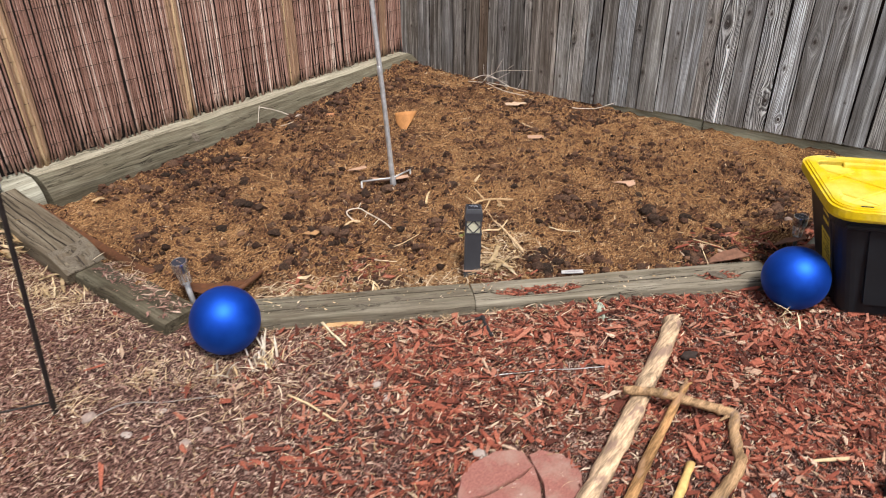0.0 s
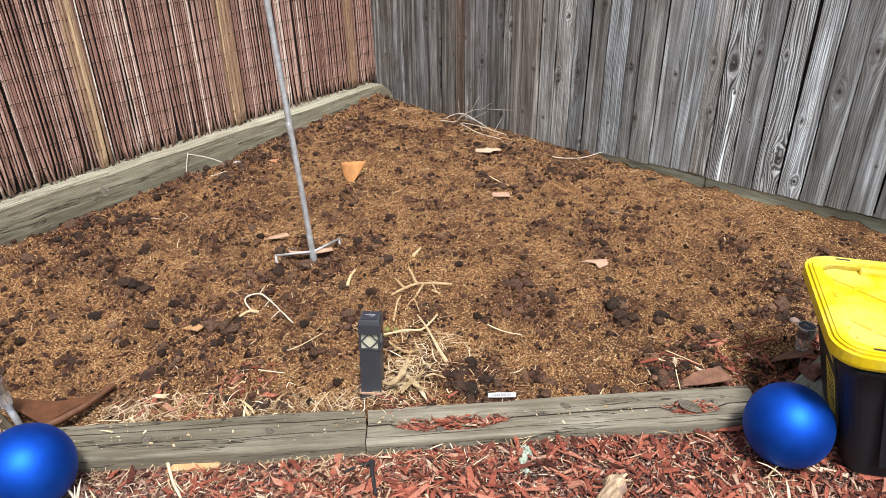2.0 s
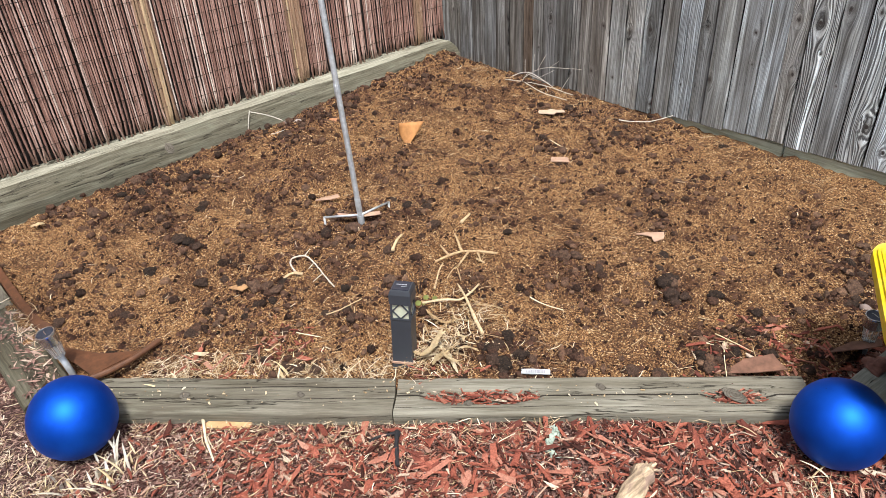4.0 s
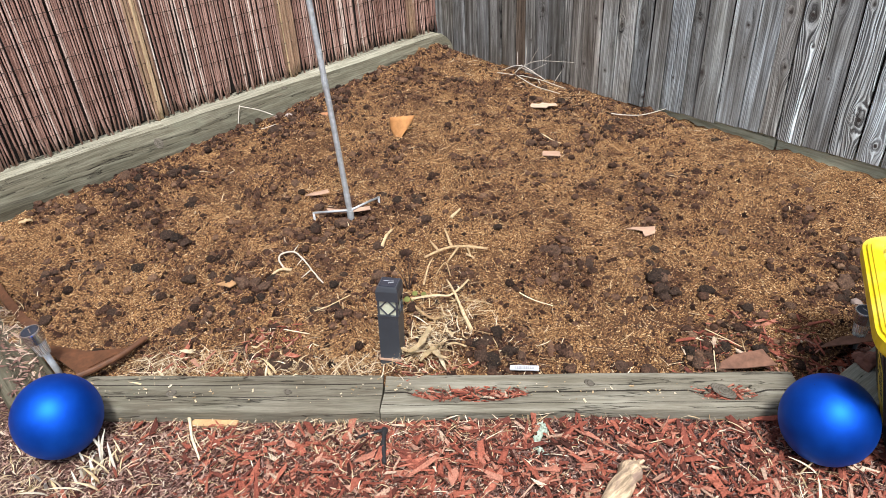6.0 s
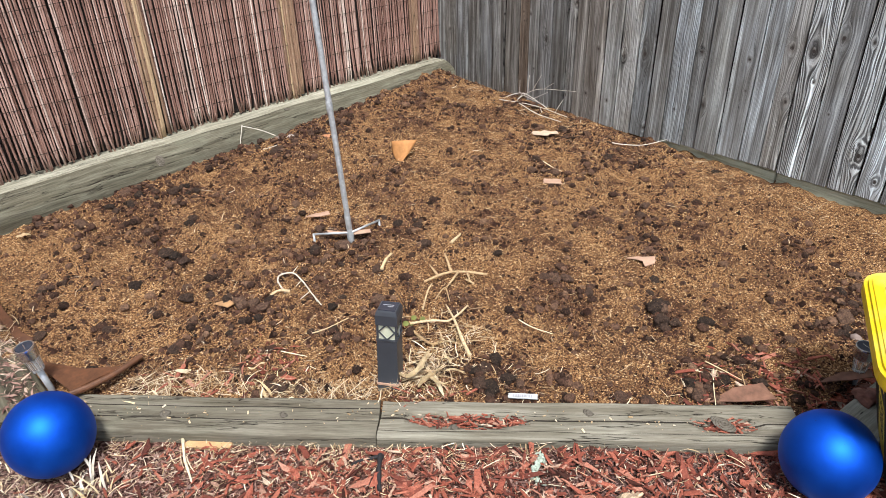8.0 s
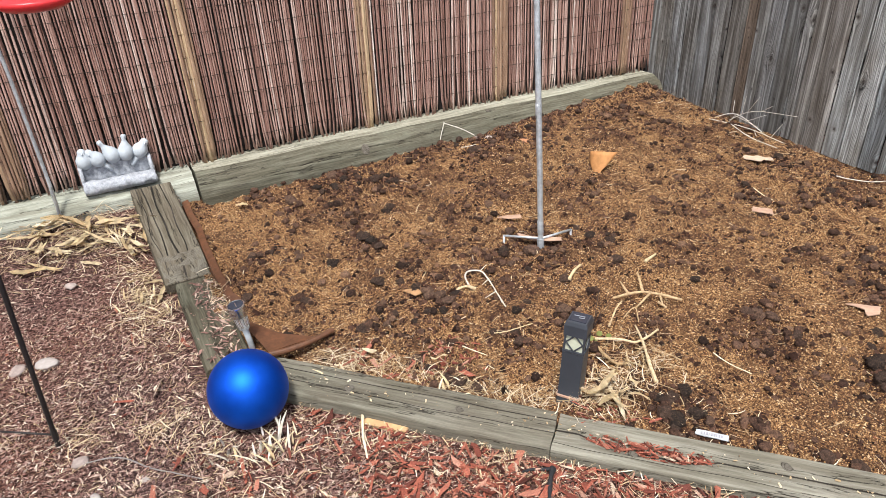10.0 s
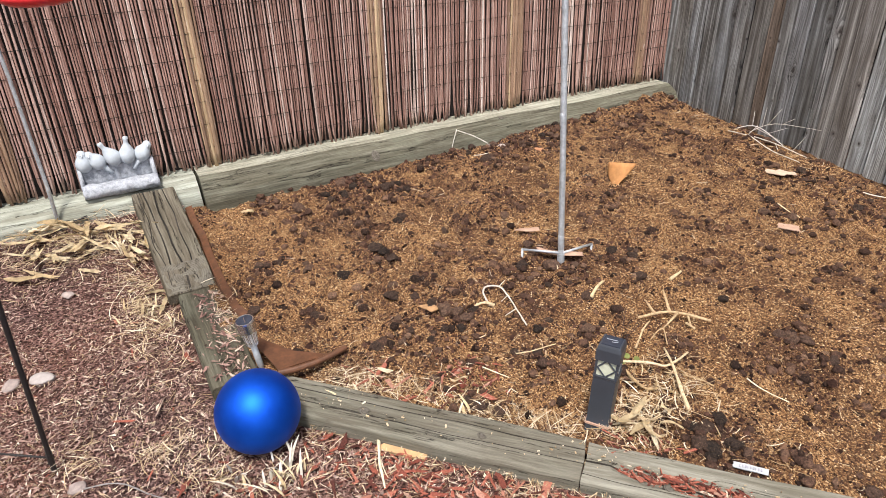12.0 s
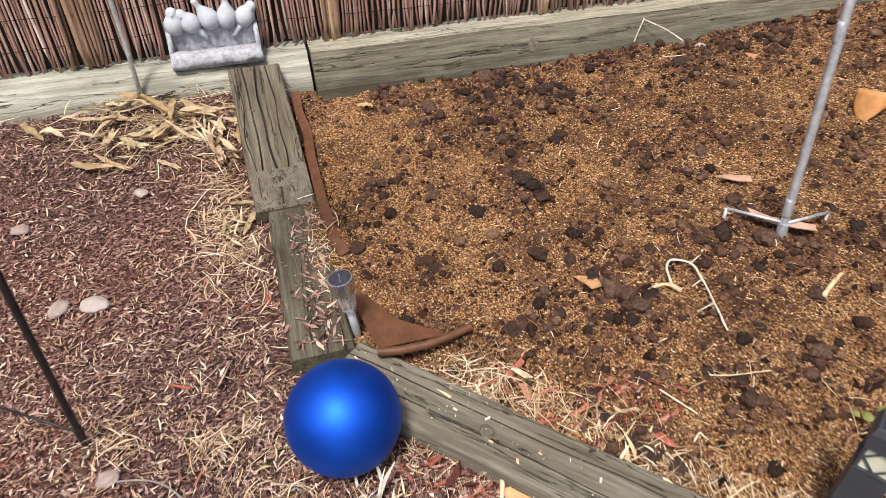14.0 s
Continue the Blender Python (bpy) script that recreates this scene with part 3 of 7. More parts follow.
def lump(radius, squash=0.75, rough=0.25, seed=0, level=2):
    bm = bmesh.new()
    bmesh.ops.create_icosphere(bm, subdivisions=level, radius=radius)
    for v in bm.verts:
        k = 1 + rough * noise.noise(v.co / radius * 1.3 + Vector((seed * 7.3, seed, 0))) + 0.4 * rough * noise.noise(v.co / radius * 3.5 + Vector((seed, 0, 0)))
        v.co *= k
        v.co.z *= squash
    return bm


def stuff(name, verts, faces, material, label, category, parent=None):
    me = bpy.data.meshes.new(name)
    me.from_pydata(verts.reshape(-1, 3).tolist(), [], faces.reshape(-1, faces.shape[-1]).tolist())
    me.materials.append(material)
    return tagged(new(name, me), label, category, "", "stuff")


BOXF = np.array([[0, 1, 3, 2], [4, 6, 7, 5], [0, 4, 5, 1], [2, 3, 7, 6], [0, 2, 6, 4], [1, 5, 7, 3]])


def scatter_boxes(pos, size, yaw, pitch, roll, jitter=0.25):
    """Corners of many uneven little blocks: pos (n,3), size (n,3), turns in radians."""
    n = len(pos)
    c = np.array([[x, y, z] for x in (-.5, .5) for y in (-.5, .5) for z in (-.5, .5)])
    v = c[None] * size[:, None] * (1 + jitter * rng.uniform(-1, 1, (n, 8, 3)))
    ends = rng.uniform(0.25, 1.1, (n, 2)) ** (2 * jitter)
    v[:, :4, 1] *= ends[:, :1]
    v[:, 4:, 1] *= ends[:, 1:]
    def rot(a, i, j):
        s, k = np.sin(a)[:, None], np.cos(a)[:, None]
        p, q = v[..., i].copy(), v[..., j].copy()
        v[..., i], v[..., j] = p * k - q * s, p * s + q * k
    rot(roll, 1, 2)
    rot(pitch, 0, 2)
    rot(yaw, 0, 1)
    v += pos[:, None]
    f = BOXF[None] + (np.arange(n) * 8)[:, None, None]
    return v, f


def scatter_straws(pos, ln, w, yaw, pitch):
    """Corners of many thin bent three-sided straws that taper to their ends."""
    n, rings = len(pos), 5
    u = np.linspace(-0.5, 0.5, rings)
    bend, lift = rng.normal(0, 0.16, n), rng.normal(0, 0.12, n)
    cx = u[None] * ln[:, None]
    cy = (u[None] ** 2 - 0.1) * ln[:, None] * 2 * bend[:, None]
    cz = u[None] * ln[:, None] * np.sin(pitch)[:, None] - (u[None] ** 2) * ln[:, None] * lift[:, None]
    r = w[:, None] * (1 - 1.5 * np.abs(u[None]) ** 2)
    v = np.zeros((n, rings, 3, 3))
    for k in range(3):
        a = 2 * math.pi * k / 3 + 0.5
        v[:, :, k, 0] = cx
        v[:, :, k, 1] = cy + r * math.cos(a)
        v[:, :, k, 2] = cz + r * math.sin(a) * 0.6
    s, c = np.sin(yaw)[:, None, None], np.cos(yaw)[:, None, None]
    x, y = v[..., 0].copy(), v[..., 1].copy()
    v[..., 0], v[..., 1] = x * c - y * s, x * s + y * c
    v += pos[:, None, None]
    f = np.array([[a * 3 + k, a * 3 + (k + 1) % 3, a * 3 + 3 + (k + 1) % 3, a * 3 + 3 + k] for a in range(rings - 1) for k in range(3)])
    return v, f[None] + (np.arange(n) * rings * 3)[:, None, None]


SLIF = np.array([[0, 2, 3], [1, 3, 2], [0, 1, 2], [0, 3, 1]])


def scatter_slivers(pos, size, yaw, pitch):
    """Corners of many pointed splinters, four faces each."""
    n = len(pos)
    v = np.zeros((n, 4, 3))
    v[:, 0, 0], v[:, 1, 0] = -0.5, 0.5
    v[:, 2, 0], v[:, 3, 0] = rng.uniform(-0.4, 0.3, n), rng.uniform(-0.3, 0.4, n)
    v[:, 2, 1], v[:, 3, 1] = rng.uniform(0.3, 0.7, n), rng.uniform(-0.7, -0.3, n)
    v[:, 2, 2], v[:, 3, 2] = rng.uniform(-0.2, 0.9, n), rng.uniform(-0.2, 0.9, n)
    v *= size[:, None]
    s, k = np.sin(pitch)[:, None], np.cos(pitch)[:, None]
    x, z = v[..., 0].copy(), v[..., 2].copy()
    v[..., 0], v[..., 2] = x * k - z * s, x * s + z * k
    s, k = np.sin(yaw)[:, None], np.cos(yaw)[:, None]
    x, y = v[..., 0].copy(), v[..., 1].copy()
    v[..., 0], v[..., 1] = x * k - y * s, x * s + y * k
    v += pos[:, None]
    return v, SLIF[None] + (np.arange(n) * 4)[:, None, None]


OCTF = np.array([[0, 2, 4], [2, 1, 4], [1, 3, 4], [3, 0, 4], [2, 0, 5], [1, 2, 5], [3, 1, 5], [0, 3, 5]])


def scatter_octs(pos, size, yaw):
    n = len(pos)
    c = np.array([[1, 0, 0], [-1, 0, 0], [0, 1, 0], [0, -1, 0], [0, 0, 1], [0, 0, -1]], float)
    v = c[None] * size[:, None] * (1 + 0.35 * rng.uniform(-1, 1, (n, 6, 3)))
    s, k = np.sin(yaw)[:, None], np.cos(yaw)[:, None]
    x, y = v[..., 0].copy(), v[..., 1].copy()
    v[..., 0], v[..., 1] = x * k - y * s, x * s + y * k
    v += pos[:, None] + 0
    return v, OCTF[None] + (np.arange(n) * 6)[:, None, None]


_ico = bmesh.new()
bmesh.ops.create_icosphere(_ico, subdivisions=2, radius=1)
_ico.verts.ensure_lookup_table()
ICOV = np.array([v.co[:] for v in _ico.verts])
ICOF = np.array([[v.index for v in f.verts] for f in _ico.faces])
_ico.free()


def scatter_lumps(pos, size, yaw):
    """Corners of many rough rounded clods."""
    n, m = len(pos), len(ICOV)
    v = ICOV[None] * size[:, None] * (1 + 0.17 * rng.uniform(-1, 1, (n, m, 1)) + 0.25 * np.sin(ICOV @ rng.normal(0, 1.6, (3, 4))).sum(-1)[None, :, None] * rng.uniform(-0.5, 0.5, (n, 1, 1)))
    s, k = np.sin(yaw)[:, None], np.cos(yaw)[:, None]
    x, y = v[..., 0].copy(), v[..., 1].copy()
    v[..., 0], v[..., 1] = x * k - y * s, x * s + y * k
    v += pos[:, None]
    return v, ICOF[None] + (np.arange(n) * m)[:, None, None]


PYRF = np.array([[0, 1, 4], [1, 2, 4], [2, 3, 4], [3, 0, 4], [3, 2, 1], [3, 1, 0]])


def scatter_grains(pos, size, yaw):
    """Corners of many small grains with a flat foot."""
    n = len(pos)
    c = np.array([[1, 0, -.4], [0, 1, -.4], [-1, 0, -.4], [0, -1, -.4], [0, 0, 1]], float)
    v = c[None] * size[:, None] * (1 + 0.35 * rng.uniform(-1, 1, (n, 5, 3)))
    s, k = np.sin(yaw)[:, None], np.cos(yaw)[:, None]
    x, y = v[..., 0].copy(), v[..., 1].copy()
    v[..., 0], v[..., 1] = x * k - y * s, x * s + y * k
    v += pos[:, None]
    return v, PYRF[None] + (np.arange(n) * 5)[:, None, None]


# ---- lie of the land ----
FRONT = Vector((1.93, -1.965))
ALONG = Vector((0.69, 0.724)).normalized()
INTO = Vector((-ALONG.y, ALONG.x))
BED = [(-0.15, 0.06), (0.02, -2.66), (1.16, -2.68), (1.30, -2.57), (1.87, -1.97), (2.64, -1.20), (2.74, 0.06)]


def smooth(t):
    t = np.clip(t, 0, 1)
    return t * t * (3 - 2 * t)


WAVES = [(rng.uniform(0, 6.3), rng.uniform(0, 6.3), f) for f in (3, 5, 8, 13, 21, 34, 55)]


def waves(x, y, lo=3, hi=60):
    z = 0
    for a, p, f in WAVES:
        if lo <= f <= hi:
            z = z + np.sin(f * (x * math.cos(a) + y * math.sin(a)) + p) * np.sin(f * 0.83 * (x * math.sin(a * 2) - y * math.cos(a * 2)) + p * 2) / f
    return z


LATTICE = rng.uniform(-1, 1, (256, 256))


def bumps(x, y, size, seed=0):
    """Smooth random relief, -1 to 1, with bumps of about that size."""
    u, w = np.asarray(x) / size + seed * 17.3, np.asarray(y) / size + seed * 7.9
    i, j = np.floor(u).astype(int), np.floor(w).astype(int)
    a, b = smooth(u - i), smooth(w - j)
    g = lambda p, q: LATTICE[p % 256, q % 256]
    return (g(i, j) * (1 - a) + g(i + 1, j) * a) * (1 - b) + (g(i, j + 1) * (1 - a) + g(i + 1, j + 1) * a) * b


def goldness(x, y):
    """Where bran covers the compost: 1 thickly, 0 not at all."""
    spots = 0
    for cx, cy, r, k in ((1.12, -1.58, 0.14, 0.75), (0.42, -0.5, 0.38, 0.42), (0.42, -1.87, 0.13, 0.6), (0.82, -2.13, 0.10, 0.55), (1.28, -2.02, 0.10, 0.65), (1.99, -1.67, 0.10, 0.85), (1.10, -1.21, 0.12, 0.4), (1.68, -0.59, 0.10, 0.5), (1.20, -0.12, 0.17, 0.5), (2.45, -1.22, 0.13, 0.5), (2.56, -0.86, 0.12, 0.35), (1.47, -1.72, 0.10, 0.55), (1.80, -1.17, 0.08, 0.55), (2.18, -1.07, 0.09, 0.55), (0.38, -0.95, 0.14, 0.4)):
        spots = spots + k * np.exp(-((x - cx) ** 2 + (y - cy) ** 2) / (r * r))
    spots = spots + 0.45 * smooth((0.34 - x) / 0.22) * (y > -2.1) - 0.6 * smooth((y + 0.32) / 0.2) * smooth((x - 1.5) / 0.3)
    return smooth(0.77 - spots + 0.45 * bumps(x, y, 0.19, 1) + 0.6 * bumps(x, y, 0.065, 2) + 0.6 * bumps(x, y, 0.027, 3))


def outer_z(x, y):
    return 0.105 * smooth((0.75 - x) / 0.62) + 0.05 * smooth((y + 0.9) / 0.7) + (0.022 * waves(x, y) + 0.004 * bumps(x, y, 0.04, 6)) * (np.hypot(x - 1.5, y + 2) < 6)


def bed_z(x, y):
    s = (x - FRONT.x) * INTO.x + (y - FRONT.y) * INTO.y
    z = 0.026 + 0.048 * np.exp(-((x - 1.84) ** 2 + (y + 1.865) ** 2) / 0.0055) + 0.05 * np.clip(s, -0.1, 3) + 0.03 * waves(x, y) * smooth((s - 0.02) / 0.25) - 0.016 * (1 - smooth((s - 0.07) / 0.12))
    # the soil sinks towards the foot of the board fence
    w = smooth((y + 0.2) / 0.19)
    z = z * (1 - w) + w * np.interp(x, [-0.1, 0.4, 1.0, 1.5, 1.7, 1.95, 2.2, 2.45], [0.072, 0.08, 0.086, 0.088, 0.086, 0.084, 0.088, 0.1])
    return z + (0.012 * np.clip(0.55 - goldness(x, y), -0.3, 1) + 0.010 * bumps(x, y, 0.05, 4) + 0.008 * bumps(x, y, 0.024, 5)) * smooth((s - 0.06) / 0.09)


def in_bed(x, y):
    inside = np.zeros(np.shape(x), bool)
    for (x0, y0), (x1, y1) in zip(BED, BED[1:] + BED[:1]):
        hit = ((y0 > y) != (y1 > y)) & (x < (x1 - x0) * (y - y0) / (y1 - y0 + 1e-9) + x0)
        inside ^= hit
    return inside


def land(x, y):
    return np.where(in_bed(x, y), bed_z(x, y), outer_z(x, y))


def zat(x, y):
    return float(land(np.array(x), np.array(y)))


def sheet(name, xs, ys, fn, material, keep=None):
    gx, gy = np.meshgrid(xs, ys, indexing="ij")
    v = np.stack([gx, gy, fn(gx, gy)], -1).reshape(-1, 3)
    i = np.arange(len(xs) * len(ys)).reshape(len(xs), len(ys))
    f = np.stack([i[:-1, :-1], i[1:, :-1], i[1:, 1:], i[:-1, 1:]], -1).reshape(-1, 4)
    if keep is not None:
        mid = v[f].mean(1)
        f = f[keep(mid[:, 0], mid[:, 1])]
        used = np.unique(f)
        at = np.zeros(len(v), int)
        at[used] = np.arange(len(used))
        v, f = v[used], at[f]
    me = bpy.data.meshes.new(name)
    me.from_pydata(v.tolist(), [], f.tolist())
    me.shade_smooth()
    me.materials.append(material)
    return new(name, me)


far = [0.3, 0.8, 1.6, 3, 6, 12, 25, 60, 150, 400]
xs = np.array([-0.2 - d for d in far[::-1]] + list(np.arange(-0.2, 3.8, 0.018)) + [3.8 + d for d in far])
ys = np.array([-4.6 - d for d in far[::-1]] + list(np.arange(-4.6, 0.1, 0.018)) + [0.1 + d for d in far])
ground = sheet("ground", xs, ys, lambda x, y: np.where(in_bed(x, y), np.minimum(outer_z(x, y), bed_z(x, y)) - 0.03, outer_z(x, y)) - 0.004, M_GROUND)
tagged(ground, "dark brown mulch fines and soil of the yard", "ground", "", "structure")
bed_soil = sheet("bed_soil", np.arange(-0.16, 2.8, 0.009), np.arange(-2.74, 0.07, 0.009), bed_z, M_SOIL, in_bed)
tagged(bed_soil, "brown composted manure strewn with golden bran in the bed", "soil", "", "structure")

# ---- timbers ----
def extrude_profile(profile, length, steps=40, wob=0.004, seed=0):
    """A timber along +x with the (y, z) profile as its section, its faces slightly uneven."""
    bm = bmesh.new()
    rings = []
    for k in range(steps + 1):
        x = length * k / steps
        ring = []
        for y, z in profile:
            d = noise.noise_vector(Vector((x * 4 + seed * 9, y * 14, z * 14))) * wob
            ring.append(bm.verts.new((x + (d.x if k in (0, steps) else 0), y + d.y, z + d.z)))
        rings.append(ring)
    n = len(profile)
    for a, b in zip(rings, rings[1:]):
        for k in range(n):
            bm.faces.new((a[k], a[(k + 1) % n], b[(k + 1) % n], b[k]))
    bm.faces.new(rings[0][::-1])
    bm.faces.new(rings[-1])
    bmesh.ops.recalc_face_normals(bm, faces=bm.faces[:])
    return bm


def timber(p, q, profile, material, label, seed=0, steps=40, wob=0.004, name="garden_timber"):
    """Lies from p to q; the section's y runs to the left of that way."""
    p, q = Vector(p), Vector(q)
    d = q - p
    bm = extrude_profile(profile, d.length, steps, wob, seed)
    ob = link_bm(name, bm, material, smooth=False)
    # side faces get the darker copy, painted as if in shade
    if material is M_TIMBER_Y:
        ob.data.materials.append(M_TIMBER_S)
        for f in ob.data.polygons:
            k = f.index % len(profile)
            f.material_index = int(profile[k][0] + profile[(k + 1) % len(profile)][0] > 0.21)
    ob.matrix_world = Matrix.Translation(p) @ d.to_track_quat('X', 'Z').to_matrix().to_4x4()
    return tagged(ob, label, "timber", "timbers round the bed")


def rounded(y0, y1, z0, z1, r, split=()):
    """A section with rounded edges, and narrow splits down from its top: (y, half width, depth)."""
    out = []
    flat = [(y1 - r - (y1 - y0 - 2 * r) * k / 7, z1) for k in range(1, 7)]
    for yc, hw, dp in split:
        flat = [p for p in flat if abs(p[0] - yc) > hw * 1.5] + [(yc + hw, z1), (yc, z1 - dp), (yc - hw, z1)]
    flat.sort(reverse=True)
    for cy, cz, a0 in ((y1 - r, z1 - r, 0), (y0 + r, z1 - r, 90), (y0 + r, z0 + r, 180), (y1 - r, z0 + r, 270)):
        for k in range(4):
            a = radians(a0 + 30 * k)
            out.append((cy + r * math.cos(a), cz + r * math.sin(a)))
        if a0 == 0:
            out += flat
    return out


# the reed screen's foot runs from RA to RB
RA, RB = Vector((-0.13, 0.0, 0.0)), Vector((0.108, -4.75, 0.0))
RDIR = (RB - RA).normalized()
ROUT = Vector((-RDIR.y, RDIR.x, 0))


def on_screen(s, out=0.0, z=0.0):
    p = RA + RDIR * s + ROUT * out
    return Vector((p.x, p.y, z))


LONG = [(-0.06, -0.1), (0.182, -0.1), (0.188, 0.05), (0.186, 0.10), (0.175, 0.132), (0.155, 0.158), (0.125, 0.176), (0.09, 0.185), (0.03, 0.188), (-0.06, 0.185)]
LONG_Y = [(y, z) for y, z in LONG]
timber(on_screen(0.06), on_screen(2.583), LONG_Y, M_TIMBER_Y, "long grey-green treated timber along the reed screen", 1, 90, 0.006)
timber(on_screen(2.592), on_screen(5.2), [(y if y < 0 else y * 0.74, z - 0.003) for y, z in LONG_Y], M_TIMBER_P, "pale grey-green treated timber below the bird statue", 2, 90, 0.006)
_oc = timber((0.70, -2.7225, 0.0353), (0.135, -2.757, 0.142), rounded(-0.079, 0.079, -0.032, 0.045, 0.008, ((0.034, 0.0026, 0.014), (0.004, 0.0034, 0.018), (-0.036, 0.0022, 0.012), (0.058, 0.0016, 0.008))), M_BOARD, "grey weathered timber offcut with drying cracks and sloping end", 3, 60, 0.003)
timber((0.60, -2.705, -0.005), (1.235, -2.685, -0.005), rounded(-0.068, 0.068, -0.06, 0.045, 0.012), M_TIMBER_F, "short dark damp timber in the ground", 4, 40, 0.004)
timber((1.265, -2.655, -0.012), (1.9035, -1.989, -0.012), rounded(-0.062, 0.078, -0.06, 0.050, 0.012, ((0.034, 0.0018, 0.008), (-0.012, 0.0014, 0.007))), M_TIMBER_D, "grey-green landscape timber along the front of the bed", 5, 110, 0.004)
_tf = timber((1.906, -1.9862, -0.014), (2.66, -1.19, -0.014), rounded(-0.062, 0.078, -0.06, 0.050, 0.012, ((0.004, 0.0028, 0.012), (-0.04, 0.001, 0.005))), M_TIMBER_X, "grey-green landscape timber with a rotten groove along its top", 6, 110, 0.004)
_tl = [o for o in scene.objects if o.name.startswith("garden_timber")][-2]
for _t, _cuts, _top, _bend in ((_tl, (0.034, -0.012), 0.05, 0.006), (_tf, (0.004, -0.04), 0.05, 0.006), (_oc, (0.034, 0.004, -0.036, 0.058), 0.045, 0.012)):
    _deep = {_v.index for _v in _t.data.vertices if _top - 0.02 < _v.co.z < _top - 0.0025 and any(abs(_v.co.y - _y) < 0.0045 for _y in _cuts)}
    _near = {_v.index for _v in _t.data.vertices if _v.co.z > _top - 0.02 and any(abs(_v.co.y - _y) < 0.0075 for _y in _cuts)}
    # faces down in the splits are coloured as if shaded
    _t.data.materials.append(M_SPLIT)
    for _f in _t.data.polygons:
        if _deep & set(_f.vertices) and _near.issuperset(_f.vertices):
            _f.material_index = 1
    for _v in _t.data.vertices:
        for _j, _y in enumerate(_cuts):
            if _v.co.z > _top - 0.02 and abs(_v.co.y - _y) < 0.0085:
                _open = min(1.0, max(0.0, 0.5 + 1.6 * noise.noise(Vector((_v.co.x * 4.5, _j * 5.0, _cuts[0] * 90)))))
                _v.co.z = _top + (_v.co.z - _top) * _open
                _v.co.y += _bend * noise.noise(Vector((_v.co.x * 6.0, _j * 9.0, 3.0)))
                break
for _v in _oc.data.vertices:
    _v.co.z = min(_v.co.z, 0.045 - max(0.0, 0.118 - _v.co.x) * 0.3 + 0.002 * noise.noise(_v.co * 60))
for _v in _tf.data.vertices:
    for _x0, _hl, _d in ((0.23, 0.17, 0.022), (0.91, 0.10, 0.016)):
        _q = 1 - ((_v.co.x - _x0) / _hl) ** 2 - ((_v.co.y - 0.004) / 0.032) ** 2
        if _v.co.z > 0.035 and _q > 0:
            _v.co.z -= _d * min(1, _q * 1.6)
timber((2.752, -1.155, -0.012), (2.862, -0.06, 0.05), rounded(-0.06, 0.06, -0.06, 0.05, 0.012), M_TIMBER_P, "weathered grey timber behind the storage tote", 8, 50, 0.004)


def knot(owner, place, normal, r, long=1.3):
    """A proud disc of knot wood set into a timber's face."""
    bm = bmesh.new()
    bmesh.ops.create_uvsphere(bm, u_segments=16, v_segments=8, radius=1, matrix=Matrix.Diagonal((r * long, r, 0.004, 1)))
    rough_up(bm, 0.0025, 90, r * 100)
    ob = part("knot", bm, M_KNOT, owner)
    ob.matrix_world = Matrix.Translation(place) @ Vector(normal).to_track_quat('Z', 'X').to_matrix().to_4x4()
    return ob


_tm = [o for o in scene.objects if o.name.startswith("garden_timber")]
knot(_tm[0], on_screen(1.84, 0.160, 0.150), (0.75, 0.04, 0.65), 0.02)
knot(_tm[0], on_screen(1.15, 0.10, 0.184), (0, 0, 1), 0.014)
knot(_tm[1], on_screen(3.5, 0.118, 0.12), (1, 0.05, 0.1), 0.014)
knot(_tm[4], (1.50, -2.405, 0.037), (0, 0, 1), 0.014)
knot(_tm[4], (1.72, -2.17, 0.037), (0, 0, 1), 0.011)
knot(_tm[5], (2.262, -1.560, 0.036), (0, 0, 1), 0.012)
knot(_tm[5], (2.06, -1.86, 0.036), (0, 0, 1), 0.010)
knot(_tm[5], (2.52, -1.33, 0.034), (0, 0, 1), 0.02, 1.8)


# ---- gazing balls ----
def ball_at(x, y, r, label):
    t = thing("gazing_ball", label, "garden ball", "blue gazing balls", m=Matrix.Translation((x, y, 0)))
    bm = bmesh.new()
    bmesh.ops.create_uvsphere(bm, u_segments=64, v_segments=40, radius=r, matrix=Matrix.Translation((0, 0, r + 0.0)))
    part("globe", bm, M_BALL, t, "", True)
    part("neck", lathe([(0.018, -0.012), (0.018, 0.006), (0.012, 0.01)], 16), M_BALL, t)
    return t


ball_at(1.455, -2.668, 0.1065, "glossy cobalt blue metal gazing ball among dry grass tufts")
ball_at(2.769, -1.318, 0.108, "glossy cobalt blue metal gazing ball beside the storage tote")


# ---- storage tote ----
def frame_ring(outer, inner, r_out, r_in, z0, z1, seg=6):
    """A rounded rectangular frame: (w, d) outside and inside."""
    def loop(w, d, r):
        pts = []
        for sx, sy, a0 in ((1, 1, 0), (-1, 1, 90), (-1, -1, 180), (1, -1, 270)):
            for k in range(seg + 1):
                a = radians(a0 + 90 * k / seg)
                pts.append((sx * (w / 2 - r) + r * math.cos(a), sy * (d / 2 - r) + r * math.sin(a)))
        return pts
    bm = bmesh.new()
    o, i = loop(*outer, r_out), loop(*inner, r_in)
    vs = [[bm.verts.new((x, y, z)) for x, y in pts] for pts, z in ((o, z0), (o, z1), (i, z1), (i, z0))]
    n = len(o)
    for a in range(4):
        for k in range(n):
            bm.faces.new((vs[a][k], vs[a][(k + 1) % n], vs[(a + 1) % 4][(k + 1) % n], vs[(a + 1) % 4][k]))
    bmesh.ops.recalc_face_normals(bm, faces=bm.faces[:])
    return bm


